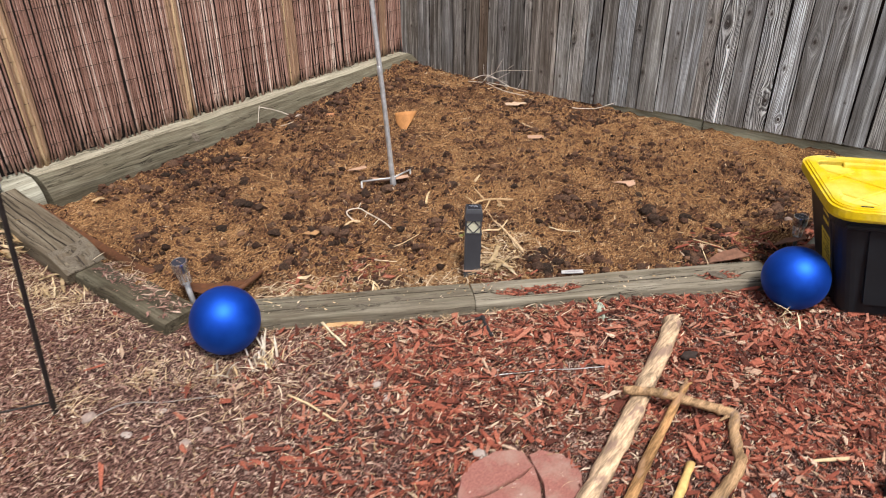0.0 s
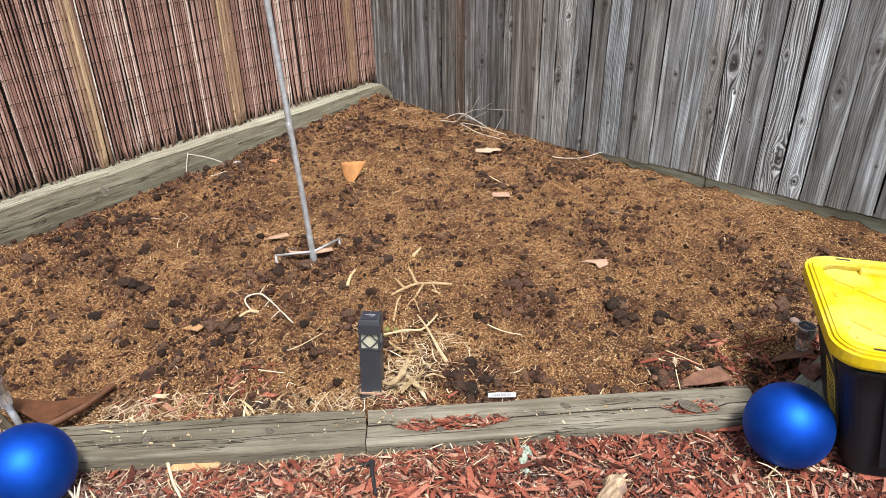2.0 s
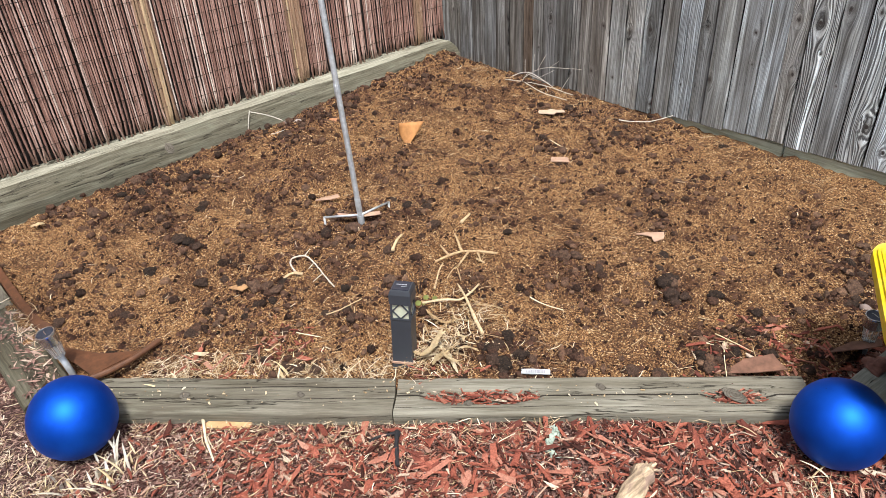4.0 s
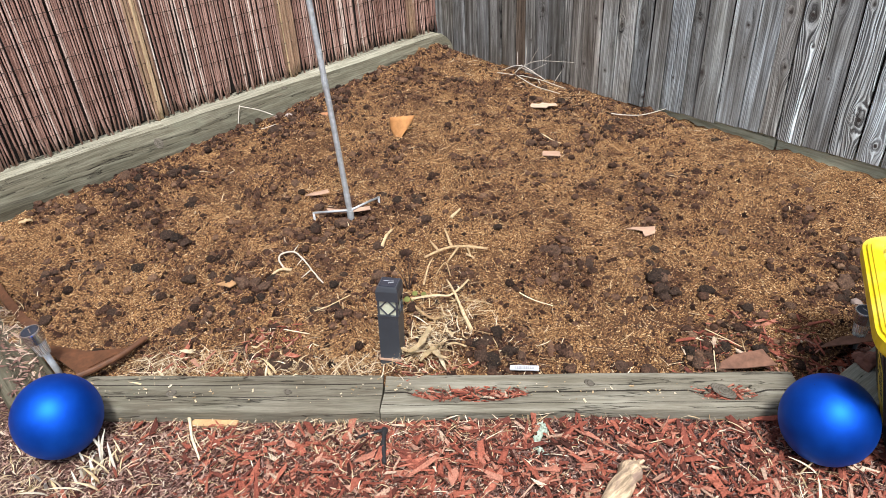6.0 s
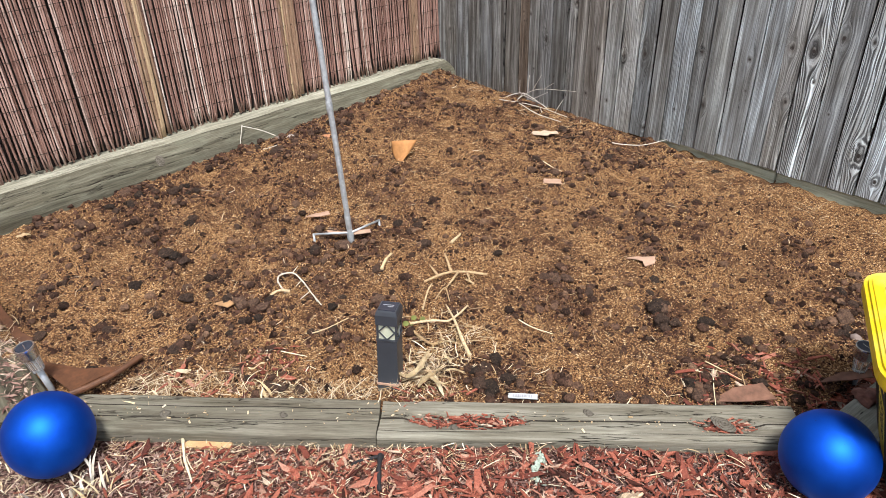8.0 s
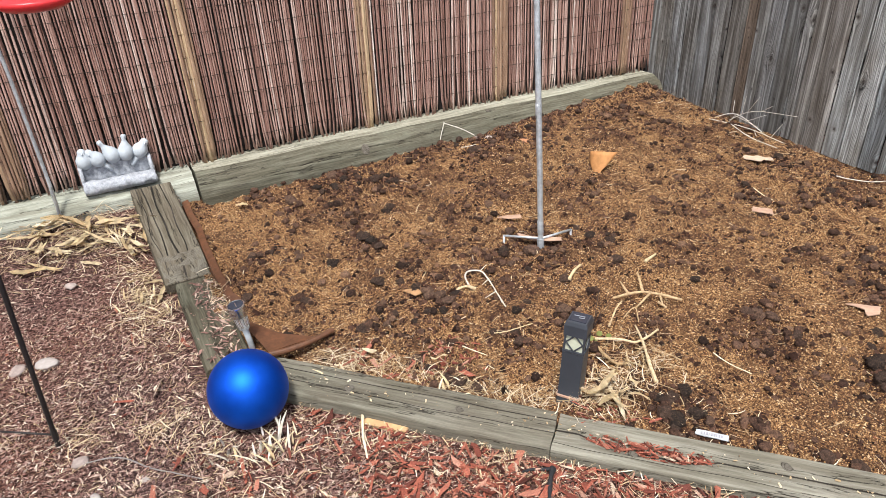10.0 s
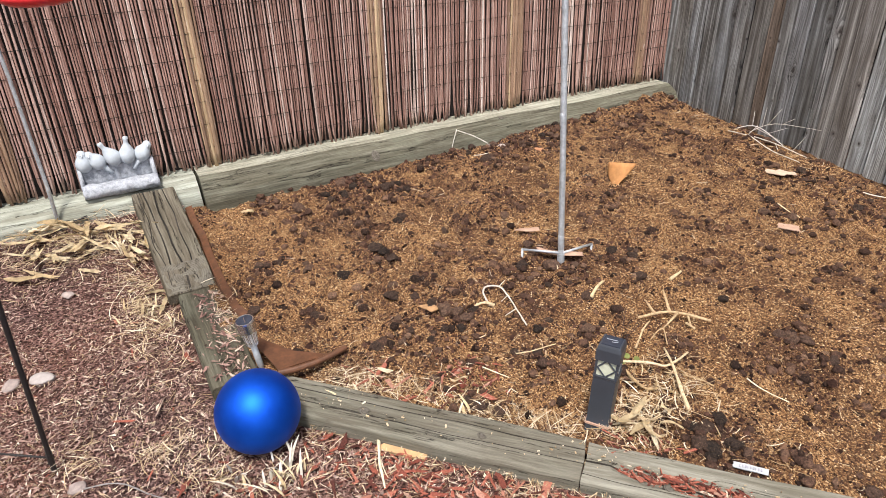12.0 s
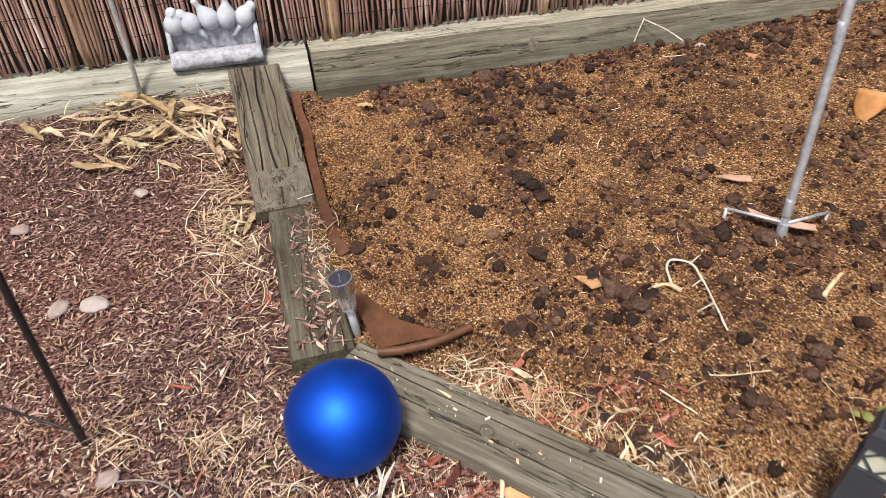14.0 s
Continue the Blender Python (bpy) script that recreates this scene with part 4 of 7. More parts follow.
def loft(loops):
    bm = bmesh.new()
    rings = [[bm.verts.new(p) for p in lp] for lp in loops]
    n = len(loops[0])
    for a, b in zip(rings, rings[1:]):
        for k in range(n):
            bm.faces.new((a[k], a[(k + 1) % n], b[(k + 1) % n], b[k]))
    bm.faces.new(rings[0][::-1])
    bm.faces.new(rings[-1])
    bmesh.ops.recalc_face_normals(bm, faces=bm.faces[:])
    return bm


# sawn end of the offcut
_bm = loft([[(x, y, 0.0455 - (0.118 - x) * 0.3 - d) for x, y in ((0.004, -0.074), (0.114, -0.074), (0.114, 0.074), (0.004, 0.074))] for d in (0.004, 0.0)])
bmesh.ops.subdivide_edges(_bm, edges=_bm.edges[:], cuts=9, use_grid_fill=True)
part("sawn_end", rough_up(_bm, 0.0025, 45, 4), M_END, _oc, "grey cracked end grain")


def rrect(w, d, r, z, seg=6):
    pts = []
    for sx, sy, a0 in ((1, 1, 0), (-1, 1, 90), (-1, -1, 180), (1, -1, 270)):
        for k in range(seg + 1):
            a = radians(a0 + 90 * k / seg)
            pts.append((sx * (w / 2 - r) + r * math.cos(a), sy * (d / 2 - r) + r * math.sin(a), z))
    return pts


def tote(m):
    t = thing("storage_tote", "black plastic storage tote with a bright yellow snap-on lid", "storage box", m=m)
    W, D, Hh = 0.72, 0.47, 0.418
    part("body", loft([rrect(W - 0.272, D - 0.165, 0.04, 0.0), rrect(W - 0.257, D - 0.15, 0.05, 0.012), rrect(W - 0.085, D - 0.08, 0.055, 0.33), rrect(W - 0.072, D - 0.07, 0.055, 0.333), rrect(W - 0.06, D - 0.065, 0.055, Hh - 0.03)]), M_BLACK, t)
    lid = part("lid", loft([rrect(W - 0.08, D - 0.08, 0.045, Hh - 0.04), rrect(W - 0.08, D - 0.08, 0.045, Hh - 0.024)]), M_YELLOW, t)
    part("rim_skirt", frame_ring((W - 0.012, D - 0.012), (W - 0.085, D - 0.085), 0.07, 0.045, Hh - 0.044, Hh - 0.012), M_YELLOW, lid)
    part("rim", frame_ring((W, D), (W - 0.085, D - 0.085), 0.075, 0.045, Hh - 0.034, Hh - 0.009), M_YELLOW, lid)
    part("rim_shoulder", frame_ring((W - 0.018, D - 0.018), (W - 0.083, D - 0.083), 0.07, 0.04, Hh - 0.010, Hh - 0.003), M_YELLOW, lid)
    part("rim_crest", frame_ring((W - 0.034, D - 0.034), (W - 0.078, D - 0.078), 0.062, 0.045, Hh - 0.004, Hh), M_YELLOW, lid)
    for x, y, a, ln in ((-0.13, 0.0, 40, 0.42), (0.09, 0.0, 40, 0.42), (-0.13, 0.0, -40, 0.42), (0.09, 0.0, -40, 0.42), (-0.25, 0.09, 40, 0.14), (0.25, -0.09, 40, 0.14), (0.25, 0.09, -40, 0.14), (-0.25, -0.09, -40, 0.14)):
        part("rib", box(-ln / 2, ln / 2, -0.004, 0.004, Hh - 0.026, Hh - 0.019, 0.002, 1, Matrix.Translation((x, y, 0)) @ Matrix.Rotation(radians(a), 4, 'Z')), M_YELLOW, lid)
    for x, y, w, d in ((-0.308, 0.09, 0.02, 0.09), (-0.308, -0.06, 0.02, 0.09), (0.308, 0.09, 0.02, 0.09), (0.308, -0.06, 0.02, 0.09), (-0.12, 0.182, 0.2, 0.018), (0.14, 0.182, 0.2, 0.018), (-0.12, -0.182, 0.2, 0.018), (0.14, -0.182, 0.2, 0.018)):
        part("clip_pad", box(x - w / 2, x + w / 2, y - d / 2, y + d / 2, Hh - 0.027, Hh - 0.008, 0.004, 2), M_YELLOW, lid)
    for x, y in ((-0.26, -0.207), (0.26, -0.207), (-0.26, 0.207), (0.26, 0.207)):
        part("lock_slot", box(x - 0.018, x + 0.018, y - 0.003, y + 0.003, Hh - 0.004, Hh + 0.001), M_INK, lid, "dark lock slot")
    for y in (-1, 1):
        tilt = Matrix.Translation((0, y * 0.183, 0.19)) @ Matrix.Rotation(radians(-y * 4.9), 4, 'X')
        panel = loft([[(-hw, -0.007, hz), (hw, -0.007, hz), (hw, 0.007, hz), (-hw, 0.007, hz)] for hw, hz in ((0.165, -0.135), (0.169, -0.13), (0.226, 0.14), (0.224, 0.145))])
        panel.transform(tilt)
        part("side_panel", panel, M_BLACK, t)
        part("skirt", box(-0.30, 0.30, y * 0.202 - 0.006, y * 0.202 + 0.006, 0.335, 0.352, 0.004, 1), M_BLACK, t)
    tilt = Matrix.Translation((-0.286, -0.06, 0.205)) @ Matrix.Rotation(radians(-14.3), 4, 'Y')
    lab = part("label", box(-0.0025, 0.003, -0.055, 0.055, -0.10, 0.15, 0, 1, tilt), M_INK, t, "black and yellow paper label")
    part("label_panel", box(-0.0035, 0.0, -0.05, 0.05, -0.095, 0.05, 0, 1, tilt), M_LABELY, lab, "yellow label field")
    for k in range(6):
        part("print_bar", box(-0.0042, 0.0, -0.042, 0.036 - 0.02 * (k % 3), 0.035 - 0.015 * k, 0.0385 - 0.015 * k, 0, 1, tilt), M_INK, lab)
    for k in range(2):
        part("print_bar", box(-0.0035, 0.0, -0.035, 0.03, 0.12 - 0.034 * k, 0.133 - 0.034 * k, 0, 1, tilt), M_LABELY, lab)
    return t


_tx = Matrix.Rotation(radians(26.9), 4, 'Z')
_c = Vector((2.832, -1.403, 0)) + _tx @ Vector((0.36, 0.235, 0))
tote(Matrix.Translation((_c.x, _c.y, 0.004)) @ _tx)


# ---- lights ----
def solar_light(x, y, z, lean, turn, h, label):
    t = thing("solar_path_light", label, "garden light", "small solar path lights", m=Matrix.Translation((x, y, z)) @ Matrix.Rotation(radians(turn), 4, 'Z') @ Matrix.Rotation(radians(lean), 4, 'X'))
    part("stake", lathe([(0.004, -0.06), (0.007, 0.0), (0.009, 0.01), (0.009, h - 0.085)], 12), M_STEEL, t, "", True)
    part("lens", lathe([(0.012, h - 0.09), (0.018, h - 0.086), (0.0225, h - 0.035), (0.0225, h - 0.03)], 24), M_CLEAR, t, "clear ribbed plastic lens")
    for k in range(8):
        a = k * math.pi / 4
        part("lens_rib", tube([(0.0165 * math.cos(a), 0.0165 * math.sin(a), h - 0.085), (0.0215 * math.cos(a), 0.0215 * math.sin(a), h - 0.036)], 0.0012, 5), M_WHITE, t)
    cap = part("cap", lathe([(0.0235, h - 0.038), (0.0265, h - 0.036), (0.0275, h - 0.004), (0.0265, h), (0.0235, h + 0.0005), (0.0225, h - 0.002), (0.0, h - 0.002)], 32), M_CHROME, t, "brushed steel cap")
    part("solar_cell", lathe([(0.0222, h - 0.004), (0.0222, h - 0.0008)], 32), M_PANEL, cap, "dark glossy solar cell")
    part("cell_bar", box(-0.012, 0.012, -0.0012, 0.0012, h - 0.001, h - 0.0002), M_CHROME, cap)
    return t


solar_light(1.18, -2.605, 0.022, 8, 0, 0.178, "small steel solar path light leaning beside rusty edging")
solar_light(2.672, -0.885, 0.03, 3, -20, 0.112, "small steel solar path light beside the storage tote")


def bollard(m):
    t = thing("bollard_light", "dark graphite square bollard light with lattice panes", "garden light", m=m)
    w, h = 0.0265, 0.215
    part("post", loft([[(x, y, z) for x, y in ((k, k), (-k, k), (-k, -k), (k, -k))] for k, z in ((w + 0.001, -0.07), (w + 0.001, 0.0), (w, 0.01), (w, 0.128), (w + 0.0015, 0.130), (w + 0.0015, 0.134))]), M_GRAPHITE, t)
    core = part("lantern", box(-w + 0.004, w - 0.004, -w + 0.004, w - 0.004, 0.133, 0.178), M_LENS, t, "pale frosted pane")
    for a in range(4):
        r = Matrix.Rotation(a * math.pi / 2, 4, 'Z')
        part("corner_post", box(w - 0.005, w, w - 0.005, w, 0.133, 0.178, 0, 1, r), M_GRAPHITE, t)
        d = 0.021
        bars = [tube([(-d, -w + 0.002, 0.1555), (0, -w + 0.002, 0.1775)], 0.0019, 6), tube([(0, -w + 0.002, 0.1775), (d, -w + 0.002, 0.1555)], 0.0019, 6), tube([(d, -w + 0.002, 0.1555), (0, -w + 0.002, 0.1335)], 0.0019, 6), tube([(0, -w + 0.002, 0.1335), (-d, -w + 0.002, 0.1555)], 0.0019, 6)]
        g = join(*bars)
        g.transform(r)
        part("lattice", g, M_GRAPHITE, t)
    k2 = w + 0.002
    cap = part("cap", loft([[(x * s, y * s, z) for x, y in ((k2, k2), (-k2, k2), (-k2, -k2), (k2, -k2))] for s, z in ((1.0, 0.176), (1.0, 0.203), (0.9, 0.213), (0.86, 0.215))]), M_GRAPHITE, t)
    part("solar_cell", box(-0.021, 0.021, -0.021, 0.021, 0.214, 0.2165), M_PANEL, cap, "dusty glossy solar cell")
    for q, (x0, x1, y0) in enumerate(((-0.014, 0.012, 0.005), (-0.002, 0.012, -0.004))):
        part("scratch", box(x0, x1, y0 - 0.001, y0 + 0.0012, 0.2164, 0.2169, 0, 1, Matrix.Rotation(radians(4 + 9 * q), 4, 'Z')), M_STREAK, cap, "pale streak on the cell")
    part("foot_ring", loft([rrect(0.062, 0.062, 0.008, z) for z in (-0.002, 0.003)]), M_CARD, t, "pale worn foot ring")
    return t


bollard(Matrix.Translation((1.825, -1.885, 0.066)) @ Matrix.Rotation(radians(5), 4, Vector((-0.866, -0.5, 0))) @ Matrix.Rotation(radians(38), 4, 'Z') @ Matrix.Diagonal((1.06, 1.06, 1.08, 1)))


# ---- hooks and rods ----
def stake_hook(base, top, r, foot, prong, material, label, crook=0.0, turn=0.0, name="garden_hook"):
    t = thing(name, label, "garden hook", m=Matrix.Translation(base))
    b, tp = Vector((0, 0, 0)), Vector(top) - Vector(base)
    pts = [b - tp.normalized() * 0.08, b, b + tp * 0.25 + Vector((0.002, 0, 0)), b + tp * 0.5, b + tp * 0.75 - Vector((0.001, 0, 0)), tp]
    rr = [r] * 6
    d = Vector((math.cos(turn), math.sin(turn), 0))
    if crook:
        for k in range(1, 13):
            a = math.pi * k / 12
            pts.append(tp + d * crook * (1 - math.cos(a)) / 2 + Vector((0, 0, crook * 0.5 * math.sin(a))))
            rr.append(r)
        e = pts[-1]
        pts += [e - Vector((0, 0, 0.05)), e - Vector((0, 0, 0.075)) + d * 0.02, e - Vector((0, 0, 0.06)) + d * 0.045]
        rr += [r] * 3
    part("rod", tube(pts, rr, 10), material, t, "", True)
    for s, ln, dz in prong:
        f = Vector((math.cos(foot + s), math.sin(foot + s), 0))
        s = 1
        part("foot_bar", tube([Vector((0, 0, 0.066 if len(prong) > 1 else 0.045)), f * s * ln + Vector((0, 0, 0.045 + dz))], r * 0.42, 8), material, t, "", True)
        part("prong", tube([f * s * ln + Vector((0, 0, 0.047 + dz)), f * s * ln + Vector((0, 0, -0.05))], r * 0.42, 8), material, t, "", True)
    part("sleeve", tube([tp.normalized() * 0.03, tp.normalized() * 0.062], r * 1.25, 10), material, t)
    return t


FOOT_A = radians(200)
_rb = (1.158, -1.552, 0.055)
rod_top = (1.005, -1.55, 1.5)
stake_hook(_rb, rod_top, 0.0102, FOOT_A, ((radians(22), 0.14, 0.006), (radians(-97), 0.155, 0.000)), M_STEEL, "grey galvanised shepherd hook with a step-in foot", 0.12, 0.3)
_hk = [o for o in scene.objects if o.name.startswith("garden_hook")][-1]
_ax = Vector(rod_top) - Vector(_rb)
part("joint_sleeve", tube([_ax * k for k in (0.345, 0.352, 0.372, 0.379)], [0.0104, 0.0114, 0.0114, 0.0104], 12), M_STEEL, _hk, "", True)
part("joint_sleeve", tube([_ax * k for k in (0.055, 0.06, 0.085, 0.09)], [0.0104, 0.0112, 0.0112, 0.0104], 12), M_STEEL, _hk, "", True)
stake_hook((1.322, -3.158, 0.0), (1.39, -3.10, 1.42), 0.0065, radians(238), ((0.0, 0.215, 0.0),), M_IRON, "slim black iron shepherd hook pushed into the mulch", 0.255, radians(132))
_r2 = thing("garden_rod", "slim blue-grey steel rod standing before the pale timber", "garden rod", m=Matrix.Translation((0.16, -3.10, 0.085)))
part("rod", tube([(0, 0, -0.1), (0, 0, 0.2), (0.0, -0.012, 0.6), (0.0, -0.03, 0.9), (0.0, -0.06, 1.5)], 0.007, 10), M_STEEL, _r2, "", True)
part("prong", tube([(0, 0.0, 0.03), (0.0, 0.10, 0.055)], 0.0045, 8), M_IRON, _r2)


def feeder(m):
    t = thing("hummingbird_feeder", "red plastic hummingbird feeder hanging from the black hook", "bird feeder", m=m)
    dish = part("dish", lathe([(0.03, 0.0), (0.06, 0.002), (0.078, 0.012), (0.082, 0.022), (0.078, 0.026), (0.05, 0.034), (0.03, 0.036)], 40), M_RED, t, "", True)
    for k in range(4):
        a = k * math.pi / 2 + 0.4
        part("flower_port", lathe([(0.014, 0.026), (0.016, 0.031), (0.006, 0.033)], 10), M_RED, dish).location = (0.055 * math.cos(a), 0.055 * math.sin(a), 0)
    part("bottle", lathe([(0.028, 0.034), (0.045, 0.05), (0.045, 0.16), (0.03, 0.18)], 32), M_CLEAR, t, "clear bottle", True)
    part("cap", lathe([(0.032, 0.178), (0.034, 0.2), (0.01, 0.21)], 24), M_RED, t)
    part("hanger", tube([(0, 0, 0.2), (0, 0, 0.36), (0.012, 0, 0.375), (0.02, 0, 0.36)], 0.0018, 6), M_IRON, t)
    return t


feeder(Matrix.Translation((1.22, -2.91, 1.078)))


# ---- statues ----
def bird_statue(m):
    """A trough with a bark-like front roll, a plain back and five birds on its rim."""
    stone, pale = [], []
    roll = extrude_profile([(0.062 * math.cos(a) * 0.55 + 0.03, 0.024 + 0.026 * math.sin(a)) for a in [2 * math.pi * k / 14 for k in range(14)]], 0.27, 30, 0.0)
    roll.transform(Matrix.Translation((0, -0.135, 0)) @ Matrix.Rotation(radians(90), 4, 'Z') @ Matrix.Diagonal((1, -1, 1, 1)))
    bmesh.ops.recalc_face_normals(roll, faces=roll.faces[:])
    stone.append(rough_up(roll, 0.006, 55))
    stone.append(rough_up(box(-0.055, 0.05, -0.13, 0.13, 0, 0.03, 0.006, 2), 0.003, 30, 1))
    back = box(-0.052, -0.026, -0.13, 0.13, 0.02, 0.098, 0.008, 2)
    bmesh.ops.subdivide_edges(back, edges=back.edges[:], cuts=4, use_grid_fill=True)
    stone.append(rough_up(back, 0.003, 30, 2))
    for s in (-1, 1):
        stone.append(rough_up(loft([[(-0.05, s * 0.13 - 0.007, 0.02), (0.05, s * 0.13 - 0.007, 0.02), (0.05, s * 0.13 + 0.007, 0.02), (-0.05, s * 0.13 + 0.007, 0.02)], [(-0.05, s * 0.13 - 0.007, 0.1), (-0.015, s * 0.13 - 0.007, 0.098), (-0.015, s * 0.13 + 0.007, 0.098), (-0.05, s * 0.13 + 0.007, 0.1)]]), 0.002, 30, 3))
    for y, lean, z, tail_up, tail_dn in ((-0.108, 0, 0.112, 0, 0), (-0.062, 40, 0.112, 0, 1), (-0.004, 30, 0.118, 1, 0), (0.05, -5, 0.118, 1, 0), (0.105, -38, 0.115, 0, 1)):
        if not tail_up:
            pieces = [lathe([(0.001, -0.037), (0.016, -0.034), (0.027, -0.022), (0.0315, -0.006), (0.03, 0.009), (0.023, 0.022), (0.0175, 0.03), (0.0175, 0.039), (0.0145, 0.047), (0.008, 0.052), (0.001, 0.0535)], 20)]
            pieces.append(tube([(0.013, 0, 0.038), (0.026, 0, 0.035)], [0.005, 0.0006], 6))
        else:
            pieces = [lathe([(0.001, -0.037), (0.017, -0.034), (0.029, -0.02), (0.0335, -0.002), (0.029, 0.015), (0.019, 0.032), (0.0105, 0.046), (0.0085, 0.055), (0.011, 0.066), (0.0095, 0.074), (0.001, 0.077)], 20)]
        if tail_dn:
            pieces.append(tube([(0.0, 0, -0.018), (0.008, 0, -0.05), (0.012, 0, -0.074)], [0.017, 0.009, 0.0075], 10))
        bird = join(*pieces)
        bird.transform(Matrix.Translation((-0.03, y, z + 0.006)) @ Matrix.Rotation(radians(lean), 4, 'X') @ Matrix.Scale(0.95, 4))
        pale.append(bird)
    bm = join(*stone)
    cut = len(bm.faces)
    bm = join(bm, *pale)
    bm.faces.ensure_lookup_table()
    for f in bm.faces[cut:]:
        f.material_index = 1
    ob = link_bm("bird_statue", bm, M_CAST, smooth=True)
    ob.data.materials.append(M_CASTW)
    ob.matrix_world = m
    return tagged(ob, "pale grey cast stone statue of five small birds on a trough", "statue")


_sp = on_screen(2.868, 0.05, 0.182)
bird_statue(Matrix.Translation(_sp) @ Matrix.Rotation(math.atan2(ROUT.y, ROUT.x), 4, 'Z'))
_b2 = link_bm("white_statue", rough_up(join(box(-0.05, 0.05, -0.04, 0.04, 0, 0.02, 0.006), lump(0.05, 1.1, 0.2, 3), tube([(0, 0, 0.0), (0, 0, 0.09)], [0.045, 0.03], 14)), 0.003, 30), M_CASTW, smooth=True)
_b2.matrix_world = Matrix.Translation(on_screen(3.60, 0.07, 0.182))
tagged(_b2, "small white cast stone statue on the pale timber", "statue")
_g = link_bm("garden_statue", join(lathe([(0.058, 0), (0.064, 0.05), (0.06, 0.2), (0.052, 0.35), (0.05, 0.41)], 28), lathe([(0.06, 0.41), (0.062, 0.43), (0.05, 0.47)], 28)), M_CASTW, smooth=True)
_g.data.materials.append(M_HAT)
_hat = lathe([(0.05, 0.43), (0.1, 0.44), (0.108, 0.455), (0.1, 0.49), (0.075, 0.525), (0.04, 0.545), (0.01, 0.55)], 32)
_me = bpy.data.meshes.new("hat")
_hat.to_mesh(_me)
_hat.free()
_bm = bmesh.new()
_bm.from_mesh(_g.data)
_n0 = len(_bm.faces)
_bm.from_mesh(_me)
_bm.faces.ensure_lookup_table()
for _f in _bm.faces[_n0:]:
    _f.material_index = 1
    _f.smooth = True
_bm.to_mesh(_g.data)
_bm.free()
bpy.data.meshes.remove(_me)
_g.matrix_world = Matrix.Translation((2.92, -0.39, zat(2.92, -0.39))) @ Matrix.Diagonal((1, 1, 1.06, 1))
tagged(_g, "pale grey statue with a rounded blue top before the board fence", "statue")


# ---- rusty edging ----
def strip(points, width, thick, drop):
    """A bent metal strip lying on the soil with a lip turned down along its side."""
    bm = bmesh.new()
    a = []
    for k, (x, y, z) in enumerate(points):
        p0, p1 = Vector(points[max(k - 1, 0)]), Vector(points[min(k + 1, len(points) - 1)])
        d = (p1 - p0).normalized()
        n = Vector((-d.y, d.x, 0))
        p = Vector((x, y, z))
        a.append([bm.verts.new(q) for q in (p - Vector((0, 0, drop)), p, p + n * width + Vector((0, 0, 0.004)), p + n * width + Vector((0, 0, 0.004 - thick)), p + n * 0.004 - Vector((0, 0, thick)), p + n * 0.004 - Vector((0, 0, drop)))])
    for r, s in zip(a, a[1:]):
        for k in range(6):
            bm.faces.new((r[k], r[(k + 1) % 6], s[(k + 1) % 6], s[k]))
    bm.faces.new(a[0][::-1])
    bm.faces.new(a[-1])
    bmesh.ops.recalc_face_normals(bm, faces=bm.faces[:])
    return bm


_e = thing("steel_edging", "rusty brown bent steel edging strip in the corner of the bed", "garden edging")
part("side_strip", strip([(0.93, -2.602, 0.062), (0.88, -2.622, 0.07), (0.74, -2.634, 0.082), (0.53, -2.642, 0.096), (0.4, -2.638, 0.096), (0.3, -2.652, 0.116), (0.2, -2.654, 0.133)], -0.022, 0.003, 0.05), M_RUST, _e).location.z = -0.017
part("rolled_lip", tube([(1.272, -2.575, 0.058), (1.280, -2.53, 0.060), (1.279, -2.47, 0.062), (1.270, -2.42, 0.064), (1.256, -2.37, 0.066)], (0.0095, 0.0095, 0.009, 0.009, 0.0085), 12), M_RUST, _e)
part("corner_plate", loft([[(1.07, -2.588, z - 0.008), (1.12, -2.602, z), (1.265, -2.572, z), (1.262, -2.42, z + 0.002), (1.238, -2.452, z), (1.195, -2.512, z), (1.12, -2.558, z - 0.004)] for z in (0.059, 0.062)]), M_RUST, _e)


# ---- loose things on the soil ----
def shard():
    bm = bmesh.new()
    n, mm = 12, 7
    rows = []
    for j in range(mm):
        v = j / (mm - 1)
        row = []
        for i in range(n):
            u = i / (n - 1)
            a0, a1 = -54 + 60 * v, 54 - 48 * v ** 2.4
            a = radians(a0 + (a1 - a0) * u)
            r = 0.072
            row.append((r * math.sin(a), r * math.cos(a) - r, -0.112 * v - 0.012 * u * (1 - v)))
        rows.append(row)
    for off in (0, 0.007):
        vs = [[bm.verts.new((x * (1 - off / 0.075), y - off, z)) for x, y, z in row] for row in rows]
        for a, b in zip(vs, vs[1:]):
            for k in range(n - 1):
                bm.faces.new((a[k], a[k + 1], b[k + 1], b[k]))
        if off == 0:
            first = vs
    edge = lambda g: g[0] + [r[-1] for r in g[1:]] + g[-1][-2::-1] + [r[0] for r in g[-2:0:-1]]
    e0, e1 = edge(first), edge(vs)
    for k in range(len(e0)):
        bm.faces.new((e0[k], e0[(k + 1) % len(e0)], e1[(k + 1) % len(e0)], e1[k]))
    bmesh.ops.recalc_face_normals(bm, faces=bm.faces[:])
    return bm


_s = link_bm("pot_shard", shard(), M_TERRA, smooth=True)
_s.matrix_world = Matrix.Translation((0.728, -0.968, 0.186)) @ Matrix.Rotation(radians(-140), 4, 'Z') @ Matrix.Rotation(radians(22), 4, 'X')
tagged(_s, "curved orange terracotta pot shard stuck in the soil", "pot shard")


